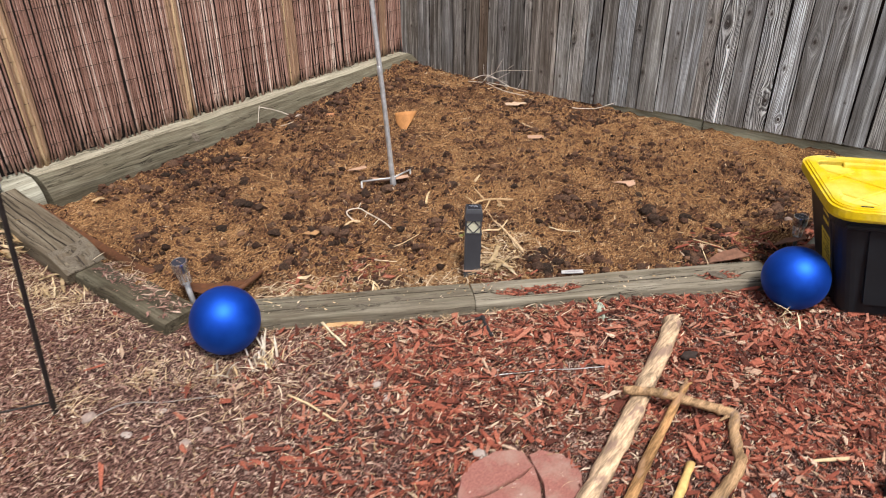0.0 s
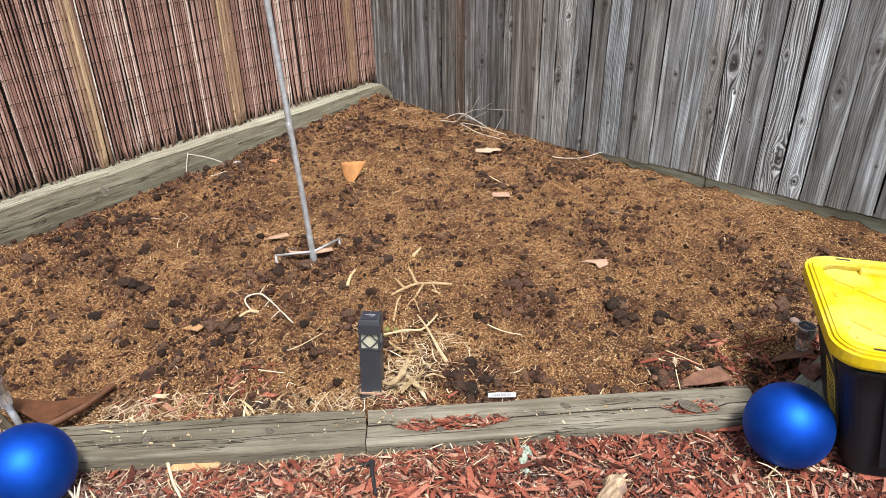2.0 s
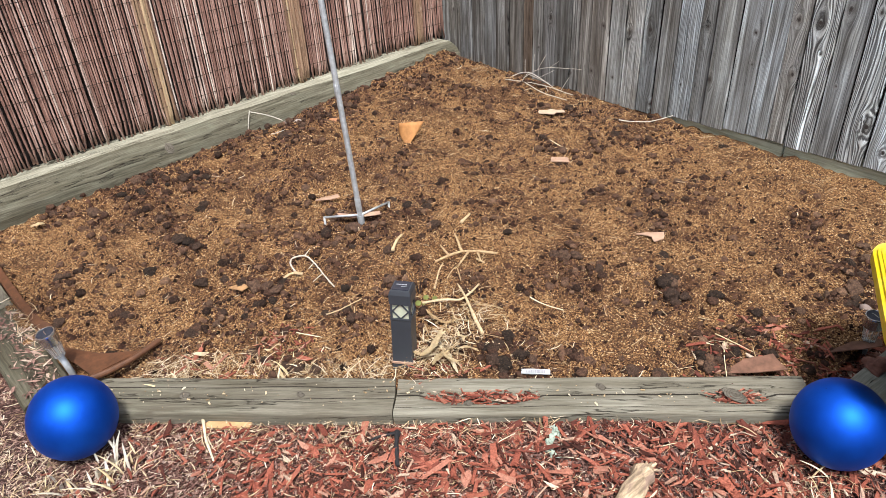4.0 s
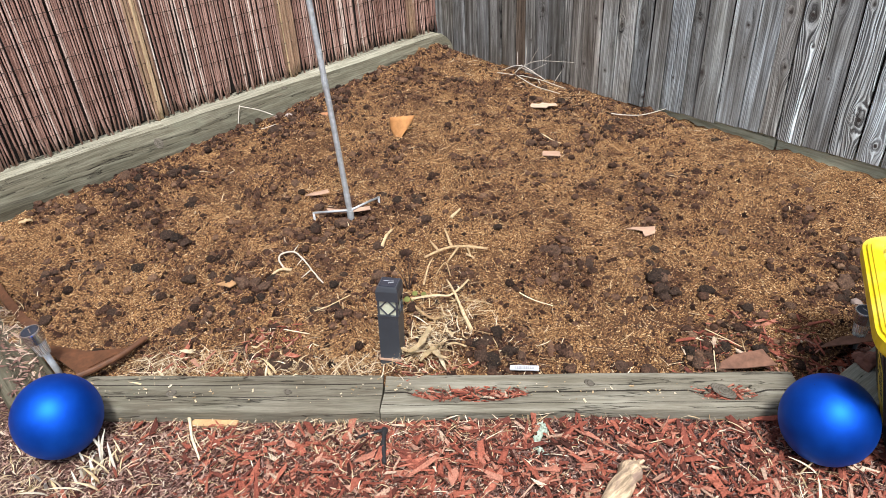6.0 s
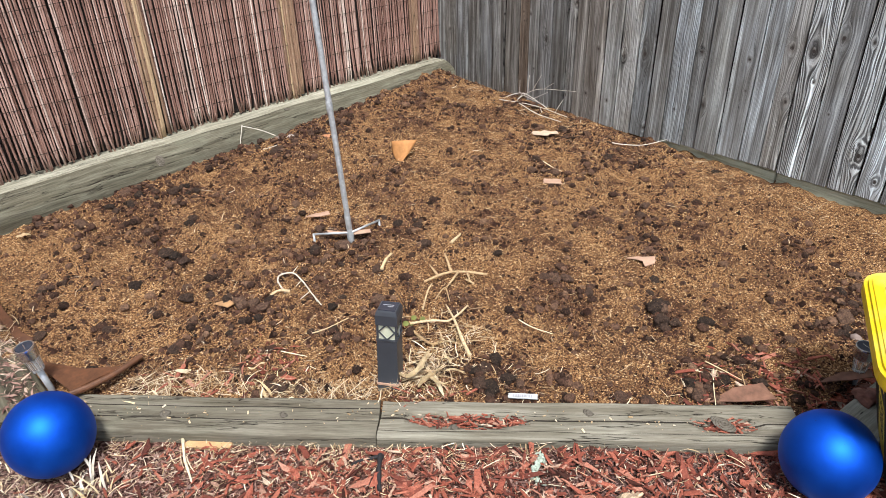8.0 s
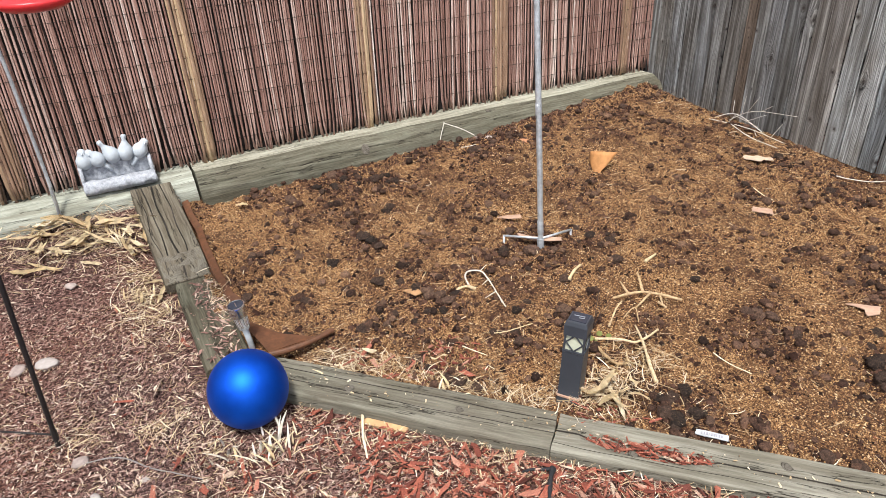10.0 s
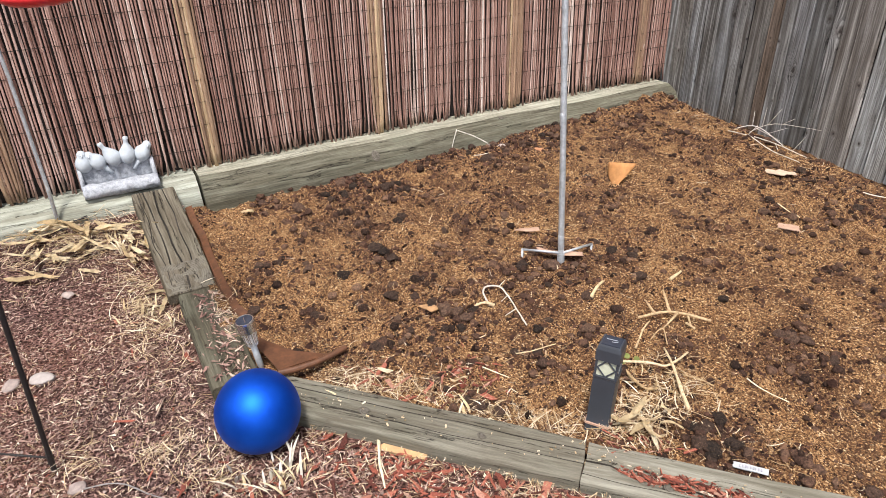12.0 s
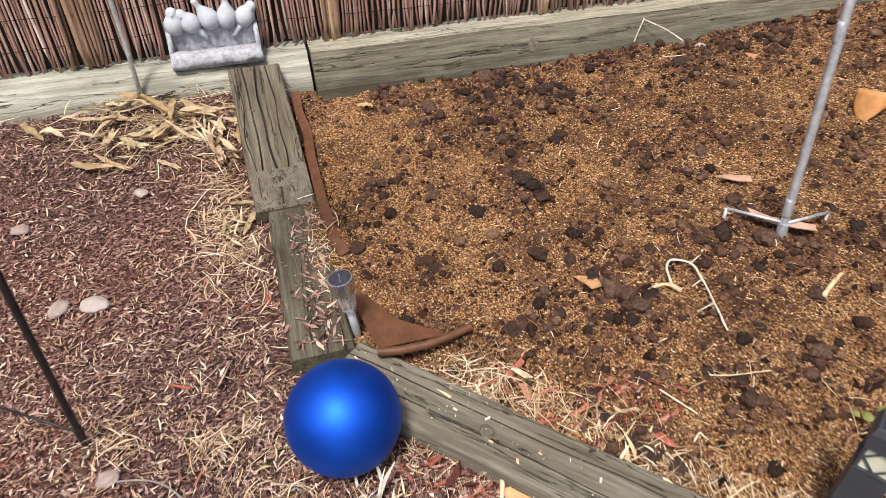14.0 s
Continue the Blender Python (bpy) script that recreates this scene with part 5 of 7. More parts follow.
def ragged(pts, thick, seed, curl=0.004):
    """A torn flat piece from an outline, with thickness and a slight curl."""
    bm = bmesh.new()
    out = []
    for k, (p, q) in enumerate(zip(pts, pts[1:] + pts[:1])):
        for j in range(3):
            f = j / 3
            out.append(Vector((p[0] + (q[0] - p[0]) * f, p[1] + (q[1] - p[1]) * f, 0)) + (noise.noise_vector(Vector((k, j, seed))) * 0.004 if j else Vector()))
    top = [bm.verts.new((v.x, v.y, thick + curl * noise.noise(v * 20 + Vector((seed, 0, 0))))) for v in out]
    bot = [bm.verts.new((v.co.x, v.co.y, v.co.z - thick)) for v in top]
    bm.faces.new(top)
    bm.faces.new(bot[::-1])
    for k in range(len(top)):
        bm.faces.new((top[k], bot[k], bot[(k + 1) % len(top)], top[(k + 1) % len(top)]))
    return bm


def flat_piece(name, x, y, yaw, pts, material, label, category, seed, lift=0.006, tilt=(0, 0), group=""):
    ob = link_bm(name, ragged(pts, 0.003, seed), material)
    ob.matrix_world = Matrix.Translation((x, y, zat(x, y) + lift)) @ Matrix.Rotation(radians(yaw), 4, 'Z') @ Matrix.Rotation(radians(tilt[0]), 4, 'X') @ Matrix.Rotation(radians(tilt[1]), 4, 'Y')
    return tagged(ob, label, category, group)


flat_piece("cardboard_scrap", 1.93, -0.87, 40, [(-0.05, 0.0), (0.0, 0.015), (0.05, 0.02), (0.045, -0.02), (0.01, -0.045), (0.005, -0.012)], M_CARD, "torn pale pink cardboard scrap on the soil", "cardboard", 1, 0.012)
flat_piece("cardboard_scrap", 1.33, -0.655, 30, [(-0.04, 0.02), (0.03, 0.025), (0.045, -0.015), (-0.035, -0.022)], M_CARD, "small brown cardboard scrap on the soil", "cardboard", 2, 0.01)
flat_piece("cardboard_scrap", 1.0, -0.345, 40, [(-0.06, -0.012), (-0.05, 0.015), (-0.015, 0.012), (0.0, 0.035), (0.03, 0.02), (0.06, 0.03), (0.07, 0.0), (0.03, -0.012), (0.02, -0.035), (-0.04, -0.028)], plain("bleached_cardboard", (0.52, 0.385, 0.28), 0.9, 0, 0.2, 40, 0.2), "bleached pale cardboard scrap on the soil", "cardboard", 3, 0.010)
flat_piece("cardboard_scrap", 0.93, -1.56, 60, [(-0.04, -0.012), (0.0, 0.012), (0.05, 0.016), (0.055, -0.006), (0.0, -0.016)], M_CARD, "narrow pink cardboard scrap on the soil", "cardboard", 4, 0.012)
flat_piece("cardboard_scrap", 1.13, -1.545, 35, [(-0.08, -0.012), (-0.02, -0.004), (0.075, 0.03), (0.085, 0.012), (0.01, -0.022), (-0.06, -0.03)], M_CARD, "torn pink cardboard scrap under the hook foot", "cardboard", 5, 0.02)
flat_piece("cardboard_scrap", 0.29, -1.09, 20, [(-0.03, 0.0), (0.0, 0.025), (0.035, 0.01), (0.02, -0.02)], plain("orange_leaf", (0.42, 0.2, 0.1), 0.9), "small orange dead leaf scrap on the soil", "cardboard", 6, 0.008)
flat_piece("cardboard_scrap", 1.19, -2.07, 35, [(-0.035, -0.01), (0.0, 0.018), (0.035, 0.01), (0.02, -0.02)], plain("ochre_scrap", (0.36, 0.205, 0.095), 0.9, 0, 0.3, 90, 0.3), "small ochre dry leaf on the soil", "cardboard", 7, 0.01)
flat_piece("bark_slab", 2.51, -1.20, 43, [(-0.10, -0.022), (-0.03, 0.022), (0.05, 0.04), (0.075, -0.018), (0.0, -0.022)], M_BARK, "flat brown bark slab behind the front timber", "bark", 8, 0.022, (10, -6))
flat_piece("bark_slab", 2.655, -0.935, 50, [(-0.075, -0.015), (0.0, 0.018), (0.08, 0.014), (0.07, -0.015), (0.0, -0.02)], M_BARK, "flat brown bark slab beside the solar light", "bark", 9, 0.02, (0, -5))
_tag = flat_piece("plant_tag", 2.099, -1.640, 44, [(-0.04, -0.008), (0.04, -0.008), (0.04, 0.008), (-0.04, 0.008)], plain("dusty_white_plastic", (0.42, 0.43, 0.44), 0.5, 0, 0.12, 60), "white plastic plant tag with faint print bars", "plant tag", 10, 0.010, (14, 0))
for _k in range(9):
    part("print_bar", box(-0.026 + 0.006 * _k, -0.0245 + 0.006 * _k + 0.0012 * (_k % 3), -0.004, 0.002, 0.0026, 0.0062), plain("faded_print", (0.3, 0.3, 0.34), 0.6), _tag)


def branch(name, pts, r, label, material=M_STICK, group="", sides=9, lift=0.0, seed=0, fork=()):
    """A bare stick through ground points (x, y, height over the ground)."""
    P = [Vector((x, y, zat(x, y) + h + lift)) for x, y, h in pts]
    fine = []
    for a, b in zip(P, P[1:]):
        i = P.index(a)
        a0, b1 = P[max(i - 1, 0)], P[min(i + 2, len(P) - 1)]
        for k in range(5):
            u = k / 5
            fine.append(0.5 * (2 * a + (b - a0) * u + (2 * a0 - 5 * a + 4 * b - b1) * u * u + (3 * a - a0 - 3 * b + b1) * u ** 3))
    fine.append(P[-1])
    fine = [p + noise.noise_vector(p * 9 + Vector((seed, 0, 0))) * 0.006 for p in fine]
    n = len(fine)
    rr = [(r[0] + (r[1] - r[0]) * k / (n - 1)) * (1 + 0.35 * noise.noise(Vector((k * 0.7, seed, 0)))) for k in range(n)]
    bm = rough_up(tube(fine, rr, sides), min(0.003, r[0] * 0.3), 90, seed)
    for k, dx, dy, dz, fr in fork:
        q = fine[k]
        extra = tube([q, q + Vector((dx, dy, dz)) * 0.6, q + Vector((dx, dy, dz))], [fr, fr * 0.8, fr * 0.5], 7)
        bm = join(bm, extra)
    ob = link_bm(name, bm, material, smooth=True)
    return tagged(ob, label, "stick", group)


branch("branch", [(2.505, -1.705, 0.02), (2.53, -1.80, 0.022), (2.562, -1.98, 0.022), (2.594, -2.19, 0.024), (2.622, -2.385, 0.022), (2.645, -2.60, 0.022), (2.66, -2.76, 0.022)], (0.027, 0.0265), "thick pale peeled branch with a frayed end lying on red mulch", sides=14, seed=1, fork=((0, 0.026, 0.018, 0.014, 0.005), (0, 0.012, 0.03, 0.016, 0.006), (0, 0.004, 0.026, 0.012, 0.0075), (0, -0.008, 0.022, 0.006, 0.007), (0, -0.014, 0.03, 0.0, 0.004), (0, 0.03, 0.03, 0.004, 0.003), (0, 0.018, 0.024, 0.0, 0.008), (2, 0.03, -0.012, 0.004, 0.008), (11, -0.03, 0.02, 0.01, 0.008)))
branch("branch", [(2.548, -2.165, 0.06), (2.617, -2.12, 0.062), (2.683, -2.091, 0.05), (2.748, -2.056, 0.034), (2.79, -2.037, 0.026), (2.812, -2.031, 0.022), (2.824, -2.05, 0.02), (2.838, -2.09, 0.018), (2.868, -2.155, 0.018), (2.883, -2.178, 0.018), (2.887, -2.23, 0.018), (2.88, -2.327, 0.018), (2.868, -2.46, 0.016)], (0.0125, 0.0165), "bent grey-brown branch crossing the other sticks", M_STICK_B, seed=2, fork=((24, -0.02, -0.045, -0.004, 0.006), (46, 0.012, 0.0, 0.006, 0.008)))
branch("branch", [(2.676, -2.049, 0.07), (2.682, -2.146, 0.045), (2.692, -2.276, 0.025), (2.705, -2.372, 0.02), (2.73, -2.56, 0.02)], (0.010, 0.0165), "straight tan branch lying on red mulch", M_STICK_T, seed=3, fork=((0, -0.006, 0.02, 0.01, 0.006), (0, 0.012, 0.016, 0.006, 0.005)))
branch("branch", [(2.783, -2.262, 0.014), (2.801, -2.383, 0.014), (2.81, -2.5, 0.012)], (0.0105, 0.012), "short golden cut branch lying on red mulch", plain("golden_cut_wood", (0.6, 0.42, 0.16), 0.8, 0, 0.25, 50, 0.4), seed=4)
M_DARK_STICK = plain("near_black_stick", (0.014, 0.013, 0.015), 0.8, 0, 0.4, 80, 0.5)
branch("stick", [(1.985, -2.045, 0.008), (2.02, -2.075, 0.012), (2.075, -2.115, 0.008)], (0.007, 0.005), "short near-black stick on the mulch", M_DARK_STICK, seed=60)
branch("stick", [(1.99, -2.04, 0.008), (1.972, -2.085, 0.01), (1.962, -2.12, 0.006)], (0.005, 0.003), "short near-black stick on the mulch", M_DARK_STICK, seed=61)
branch("stick", [(1.588, -2.402, 0.01), (1.665, -2.425, 0.012), (1.746, -2.447, 0.008)], (0.0045, 0.0025), "short pale stick on the mulch", M_HUSK, seed=5)
branch("stick", [(1.773, -2.707, 0.008), (1.865, -2.70, 0.012), (1.953, -2.696, 0.008)], (0.0035, 0.0028), "thin pale stick on the mulch", M_HUSK, seed=6)
branch("stick", [(3.02, -2.06, 0.006), (3.10, -1.985, 0.01)], (0.004, 0.005), "thin pale stick on the mulch", M_HUSK, seed=7)
# corn stalk heap beside the bollard light
branch("stick", [(1.693, -1.56, 0.04), (1.794, -1.604, 0.027), (1.889, -1.642, 0.006)], (0.0024, 0.0062), "pale split corn stalk leaning on the soil", M_STALK, "corn stalks", seed=8)
branch("stick", [(1.671, -1.691, 0.02), (1.717, -1.632, 0.027), (1.742, -1.595, 0.03), (1.716, -1.493, 0.018)], (0.004, 0.003), "pale curved corn stalk lying on the soil", M_STALK, "corn stalks", seed=10)
branch("stick", [(1.695, -1.705, 0.018), (1.741, -1.698, 0.02), (1.783, -1.694, 0.02), (1.793, -1.653, 0.02), (1.835, -1.627, 0.01)], (0.0048, 0.003), "knotty pale corn root on the soil", M_STALK, "corn stalks", seed=11, fork=((10, 0.02, -0.02, -0.01, 0.003), (13, -0.03, 0.025, 0.012, 0.003), (15, 0.02, -0.01, -0.015, 0.0025)))
branch("stick", [(1.517, -1.506, 0.012), (1.549, -1.415, 0.025), (1.635, -1.33, 0.02)], (0.0038, 0.0045), "pale forked corn stalk lying on the soil", M_STALK, "corn stalks", seed=9, fork=((3, -0.055, 0.01, 0.012, 0.0045), (5, -0.09, 0.05, 0.012, 0.005), (6, 0.03, -0.08, -0.012, 0.0045), (7, 0.04, -0.02, -0.012, 0.004)))
branch("stick", [(1.60, -1.395, 0.01), (1.635, -1.388, 0.01)], (0.004, 0.003), "short pale corn stalk piece on the soil", M_STALK, "corn stalks", seed=23)
branch("stick", [(1.621, -1.545, 0.02), (1.608, -1.494, 0.03), (1.663, -1.521, 0.018)], (0.0018, 0.0018), "thin bent pale stalk on the soil", M_STALK, "corn stalks", seed=21)
branch("stick", [(1.745, -1.60, 0.012), (1.795, -1.54, 0.015), (1.85, -1.515, 0.01)], (0.002, 0.0016), "thin pale stalk on the soil", M_STALK, "corn stalks", seed=24)
branch("stick", [(1.62, -1.60, 0.01), (1.595, -1.555, 0.03), (1.59, -1.53, 0.05)], (0.003, 0.002), "short upright pale stalk stub in the soil", M_STALK, "corn stalks", seed=25)
branch("stick", [(1.346, -1.558, 0.01), (1.32, -1.52, 0.014), (1.295, -1.478, 0.01)], (0.0065, 0.0035), "small pale wood splinter on the soil", M_HUSK, seed=13)
branch("stick", [(1.406, -1.286, 0.01), (1.389, -1.229, 0.01)], (0.006, 0.004), "small pale wood splinter on the soil", M_HUSK, seed=22)
branch("twig", [(1.255, -1.89, 0.008), (1.205, -1.885, 0.012), (1.176, -1.861, 0.016), (1.208, -1.829, 0.018), (1.255, -1.825, 0.018), (1.301, -1.831, 0.016), (1.35, -1.842, 0.012), (1.397, -1.839, 0.008)], (0.003, 0.002), "curly pale twig on the soil", M_BLEACH, "twigs", seed=14, fork=((15, -0.012, 0.03, 0.01, 0.0018), (20, 0.012, -0.03, -0.006, 0.0018), (28, 0.01, -0.045, -0.006, 0.002), (31, 0.035, -0.01, 0.0, 0.0018)))
branch("twig", [(1.234, -1.944, 0.006), (1.236, -1.905, 0.008), (1.26, -1.877, 0.008)], (0.003, 0.006), "short flat pale twig on the soil", M_STALK, "twigs", seed=15)
branch("twig", [(0.128, -1.455, 0.012), (0.118, -1.432, 0.085), (0.122, -1.425, 0.088), (0.16, -1.36, 0.075), (0.20, -1.31, 0.03)], (0.0022, 0.002), "thin bent white twig beside the long timber", M_BLEACH, "twigs", seed=16)
branch("twig", [(0.23, -1.40, 0.01), (0.27, -1.345, 0.03)], (0.0018, 0.0014), "thin short pale twig beside the long timber", M_BLEACH, "twigs", seed=26)
branch("twig", [(0.66, -0.17, 0.02), (0.73, -0.10, 0.09), (0.92, -0.03, 0.14)], (0.0017, 0.0011), "thin bleached branching twig against the board fence", M_BLEACH, "twigs", seed=17, fork=((4, 0.03, 0.03, 0.08, 0.0015), (3, -0.02, 0.03, 0.08, 0.0014), (6, 0.05, 0.01, 0.04, 0.0013), (2, 0.16, -0.03, 0.0, 0.002)))
branch("twig", [(0.58, -0.22, 0.012), (0.75, -0.16, 0.014), (0.94, -0.11, 0.015)], (0.002, 0.0013), "thin bleached twig along the board fence", M_BLEACH, "twigs", seed=18, fork=((3, 0.02, 0.03, 0.05, 0.0015), (6, 0.06, -0.05, 0.0, 0.0016), (8, 0.01, 0.05, 0.06, 0.0013)))
branch("twig", [(0.55, -0.14, 0.012), (0.66, -0.12, 0.05), (0.80, -0.10, 0.03)], (0.002, 0.0014), "thin bleached twig along the board fence", M_BLEACH, "twigs", seed=27, fork=((4, -0.02, 0.02, 0.06, 0.0013), (7, 0.08, 0.02, 0.05, 0.0013)))
branch("twig", [(0.70, -0.20, 0.01), (0.84, -0.20, 0.014), (0.96, -0.17, 0.02)], (0.002, 0.0014), "thin bleached twig along the board fence", M_BLEACH, "twigs", seed=28)
branch("twig", [(1.30, -0.22, 0.012), (1.40, -0.14, 0.02), (1.48, -0.07, 0.05)], (0.0019, 0.0014), "thin straight bleached twig near the board fence", M_BLEACH, "twigs", seed=19)
for _k, (_x, _y, _x2, _y2) in enumerate([(2.365, -1.174, 2.475, -1.166), (2.395, -1.18, 2.49, -1.31), (2.465, -1.33, 2.517, -1.27), (1.865, -1.41, 2.0, -1.41), (1.49, -1.93, 1.524, -1.818), (1.186, -0.559, 1.298, -0.565), (1.5, -2.05, 1.57, -2.0)]):
    branch("straw", [(_x, _y, 0.008), ((_x + _x2) / 2, (_y + _y2) / 2, 0.014), (_x2, _y2, 0.012)], (0.0017, 0.0012), "single pale dry straw on the soil", M_HUSK, "straws", 6, seed=30 + _k)

# bare stems of a small plant beside the bollard light
_pl = thing("small_plant", "small bare plant with thin dark stems and a few green leaves", "plant", m=Matrix.Translation((1.60, -1.645, zat(1.60, -1.645))))
for _k in range(11):
    _a, _h = rng.uniform(0, 6.3), rng.uniform(0.07, 0.15)
    part("stem", tube([(0, 0, -0.01), (0.02 * math.cos(_a), 0.02 * math.sin(_a), _h * 0.5), (0.05 * math.cos(_a), 0.05 * math.sin(_a), _h)], [0.0014, 0.001, 0.0007], 5), M_STEM, _pl)
for _x, _y, _z, _s in ((0.066, -0.06, 0.026, 0.012), (0.062, -0.025, 0.028, 0.011), (0.082, -0.006, 0.026, 0.010), (0.072, -0.043, 0.02, 0.008), (0.05, -0.07, 0.018, 0.008)):
    _bm = bmesh.new()
    bmesh.ops.create_icosphere(_bm, subdivisions=2, radius=1, matrix=Matrix.Translation((_x, _y, _z)) @ Matrix.Rotation(0.5, 4, 'X') @ Matrix.Diagonal((_s, _s * 0.8, 0.0018, 1)))
    part("leaf", _bm, M_LEAF, _pl, "small yellow-green leaf", True)


# ---- stones, paver, lichen, dark wedge ----
def stone(x, y, r, squash, label, material, seed, group="pebbles", sx=1.0):
    ob = link_bm("pebble", lump(r, squash, 0.3, seed, 3), material, smooth=True)
    ob.matrix_world = Matrix.Translation((x, y, zat(x, y) + r * squash * 0.45)) @ Matrix.Rotation(seed * 1.3, 4, 'Z') @ Matrix.Diagonal((sx, 1, 1, 1))
    return tagged(ob, label, "stone", group)


PEBBLES = [(2.341, -2.553, 0.021, 0.7, 1), (1.94, -2.515, 0.015, 0.6, 1), (2.0, -2.54, 0.014, 0.6, 1), (1.541, -2.965, 0.014, 0.5, 1), (1.41, -3.11, 0.024, 0.55, 0), (1.55, -3.08, 0.016, 0.5, 1), (0.918, -3.186, 0.036, 0.5, 1), (0.905, -3.27, 0.03, 0.5, 0), (0.527, -3.102, 0.022, 0.6, 0), (1.37, -3.345, 0.018, 0.6, 1), (0.52, -3.47, 0.024, 0.5, 0), (0.60, -3.40, 0.026, 0.5, 0), (1.70, -3.0, 0.018, 0.5, 0), (0.17, -1.22, 0.02, 0.7, 0), (0.14, -1.27, 0.016, 0.7, 0), (1.70, -2.93, 0.016, 0.5, 0), (2.66, -0.78, 0.022, 0.7, 0), (2.60, -0.72, 0.018, 0.7, 0), (2.98, -2.23, 0.012, 0.6, 1)]
for _k, (_x, _y, _r, _q, _w) in enumerate(PEBBLES):
    stone(_x, _y, _r * 0.72, _q, "smooth white pebble on the mulch" if _w else "flat grey-brown pebble on the ground", M_WHITE_STONE if _w else M_STONE, _k, sx=1.3)

_pv = thing("paver", "cracked dull red concrete stepping stone dusted with soil in the mulch", "stepping stone", m=Matrix.Translation((2.49, -2.56, zat(2.49, -2.56))))
# three broken pieces that meet at one point
_node = (-0.016, 0.052)
for _rim in ([(-0.056, 0.076), (-0.085, 0.074), (-0.12, 0.037), (-0.143, -0.04), (-0.139, -0.092), (-0.10, -0.16), (-0.061, -0.101), (-0.027, 0.003)],
             [(-0.02, 0.0), (-0.055, -0.105), (-0.092, -0.165), (-0.02, -0.19), (0.075, -0.17), (0.10, -0.10), (0.054, -0.022), (0.026, 0.014)],
             [(0.033, 0.018), (0.062, -0.018), (0.108, -0.093), (0.15, -0.04), (0.131, 0.039), (0.093, 0.104), (0.039, 0.136), (-0.034, 0.112), (-0.049, 0.08)]):
    _c = Vector((sum(p[0] for p in _rim) / len(_rim), sum(p[1] for p in _rim) / len(_rim)))
    _loop = [_node] + _rim
    _bm = loft([[(x, y, z) for x, y in _loop] for z in (-0.02, 0.009)] + [[(_c.x + (x - _c.x) * 0.965, _c.y + (y - _c.y) * 0.965, 0.014) for x, y in _loop]])
    bmesh.ops.triangulate(_bm, faces=_bm.faces[:])
    bmesh.ops.subdivide_edges(_bm, edges=_bm.edges[:], cuts=2, use_grid_fill=True)
    rough_up(_bm, 0.004, 24)
    part("broken_piece", _bm, M_PAVER, _pv)
_lb = [tube([(-0.05, 0, 0.006), (-0.015, 0.006, 0.008), (0.015, -0.005, 0.008), (0.05, 0.003, 0.006)], [0.003, 0.0045, 0.0045, 0.003], 7)]
for _k in range(34):
    _u = _k / 33
    _q = lump(0.0075 * rng.uniform(0.7, 1.4), 0.45, 0.9, _k + 40, 2)
    _q.transform(Matrix.Translation((-0.05 + 0.1 * _u, 0.007 * math.sin(_u * 7) + rng.normal(0, 0.005), 0.010 + rng.uniform(0, 0.008))) @ Euler((rng.normal(0, 0.7), rng.normal(0, 0.7), _k)).to_matrix().to_4x4() @ Matrix.Diagonal((1, 0.6, 0.7, 1)))
    _lb.append(_q)
_li = link_bm("lichen_twig", join(*_lb), M_LICHEN, smooth=True)
_li.matrix_world = Matrix.Translation((2.288, -1.788, zat(2.288, -1.788))) @ Matrix.Rotation(radians(-50), 4, 'Z')
tagged(_li, "small twig crusted with pale green lichen", "twig")
_dw = link_bm("plastic_edge", loft([[(-0.03, 0, z0), (0.03, 0, z0), (0.03, 0.012, z0), (-0.03, 0.012, z0)] for z0 in (-0.02, 0.02)] + [[(-0.03, 0, 0.05), (-0.01, 0, 0.07), (-0.01, 0.012, 0.07), (-0.03, 0.012, 0.05)]]), M_BLACK)
_dw.matrix_world = Matrix.Translation((3.20, -2.04, zat(3.2, -2.04))) @ Matrix.Rotation(radians(100), 4, 'Z')
tagged(_dw, "black plastic edging stub in the mulch", "edging")
_ch = link_bm("wood_chip", rough_up(loft([[(-0.068, -0.009, z), (0.0, -0.011, z), (0.066, -0.009, z), (0.069, 0.007, z), (0.0, 0.009, z), (-0.05, 0.008, z)] for z in (0.0, 0.009)]), 0.0035, 60, 2), plain("fresh_split_wood", (0.46, 0.29, 0.14), 0.8, 0, 0.2, 60, 0.3))
_ch.matrix_world = Matrix.Translation((1.646, -2.363, zat(1.64, -2.35) + 0.004)) @ Matrix.Rotation(math.atan2(0.1, 0.092), 4, 'Z') @ Matrix.Rotation(radians(8), 4, 'X')
tagged(_ch, "fresh orange split wood chip along the timber", "wood chip")
_bk = link_bm("bark_chunk", rough_up(lump(0.03, 0.55, 0.6, 4, 3), 0.006, 40, 5), plain("black_bark", (0.03, 0.02, 0.017), 0.9, 0, 0.4, 60, 0.6), smooth=True)
_bk.matrix_world = Matrix.Translation((2.615, -1.838, zat(2.615, -1.838) + 0.012)) @ Matrix.Rotation(0.9, 4, 'Z') @ Matrix.Diagonal((0.95, 0.55, 0.9, 1))
tagged(_bk, "dark bark chunk beside the peeled branch", "bark")
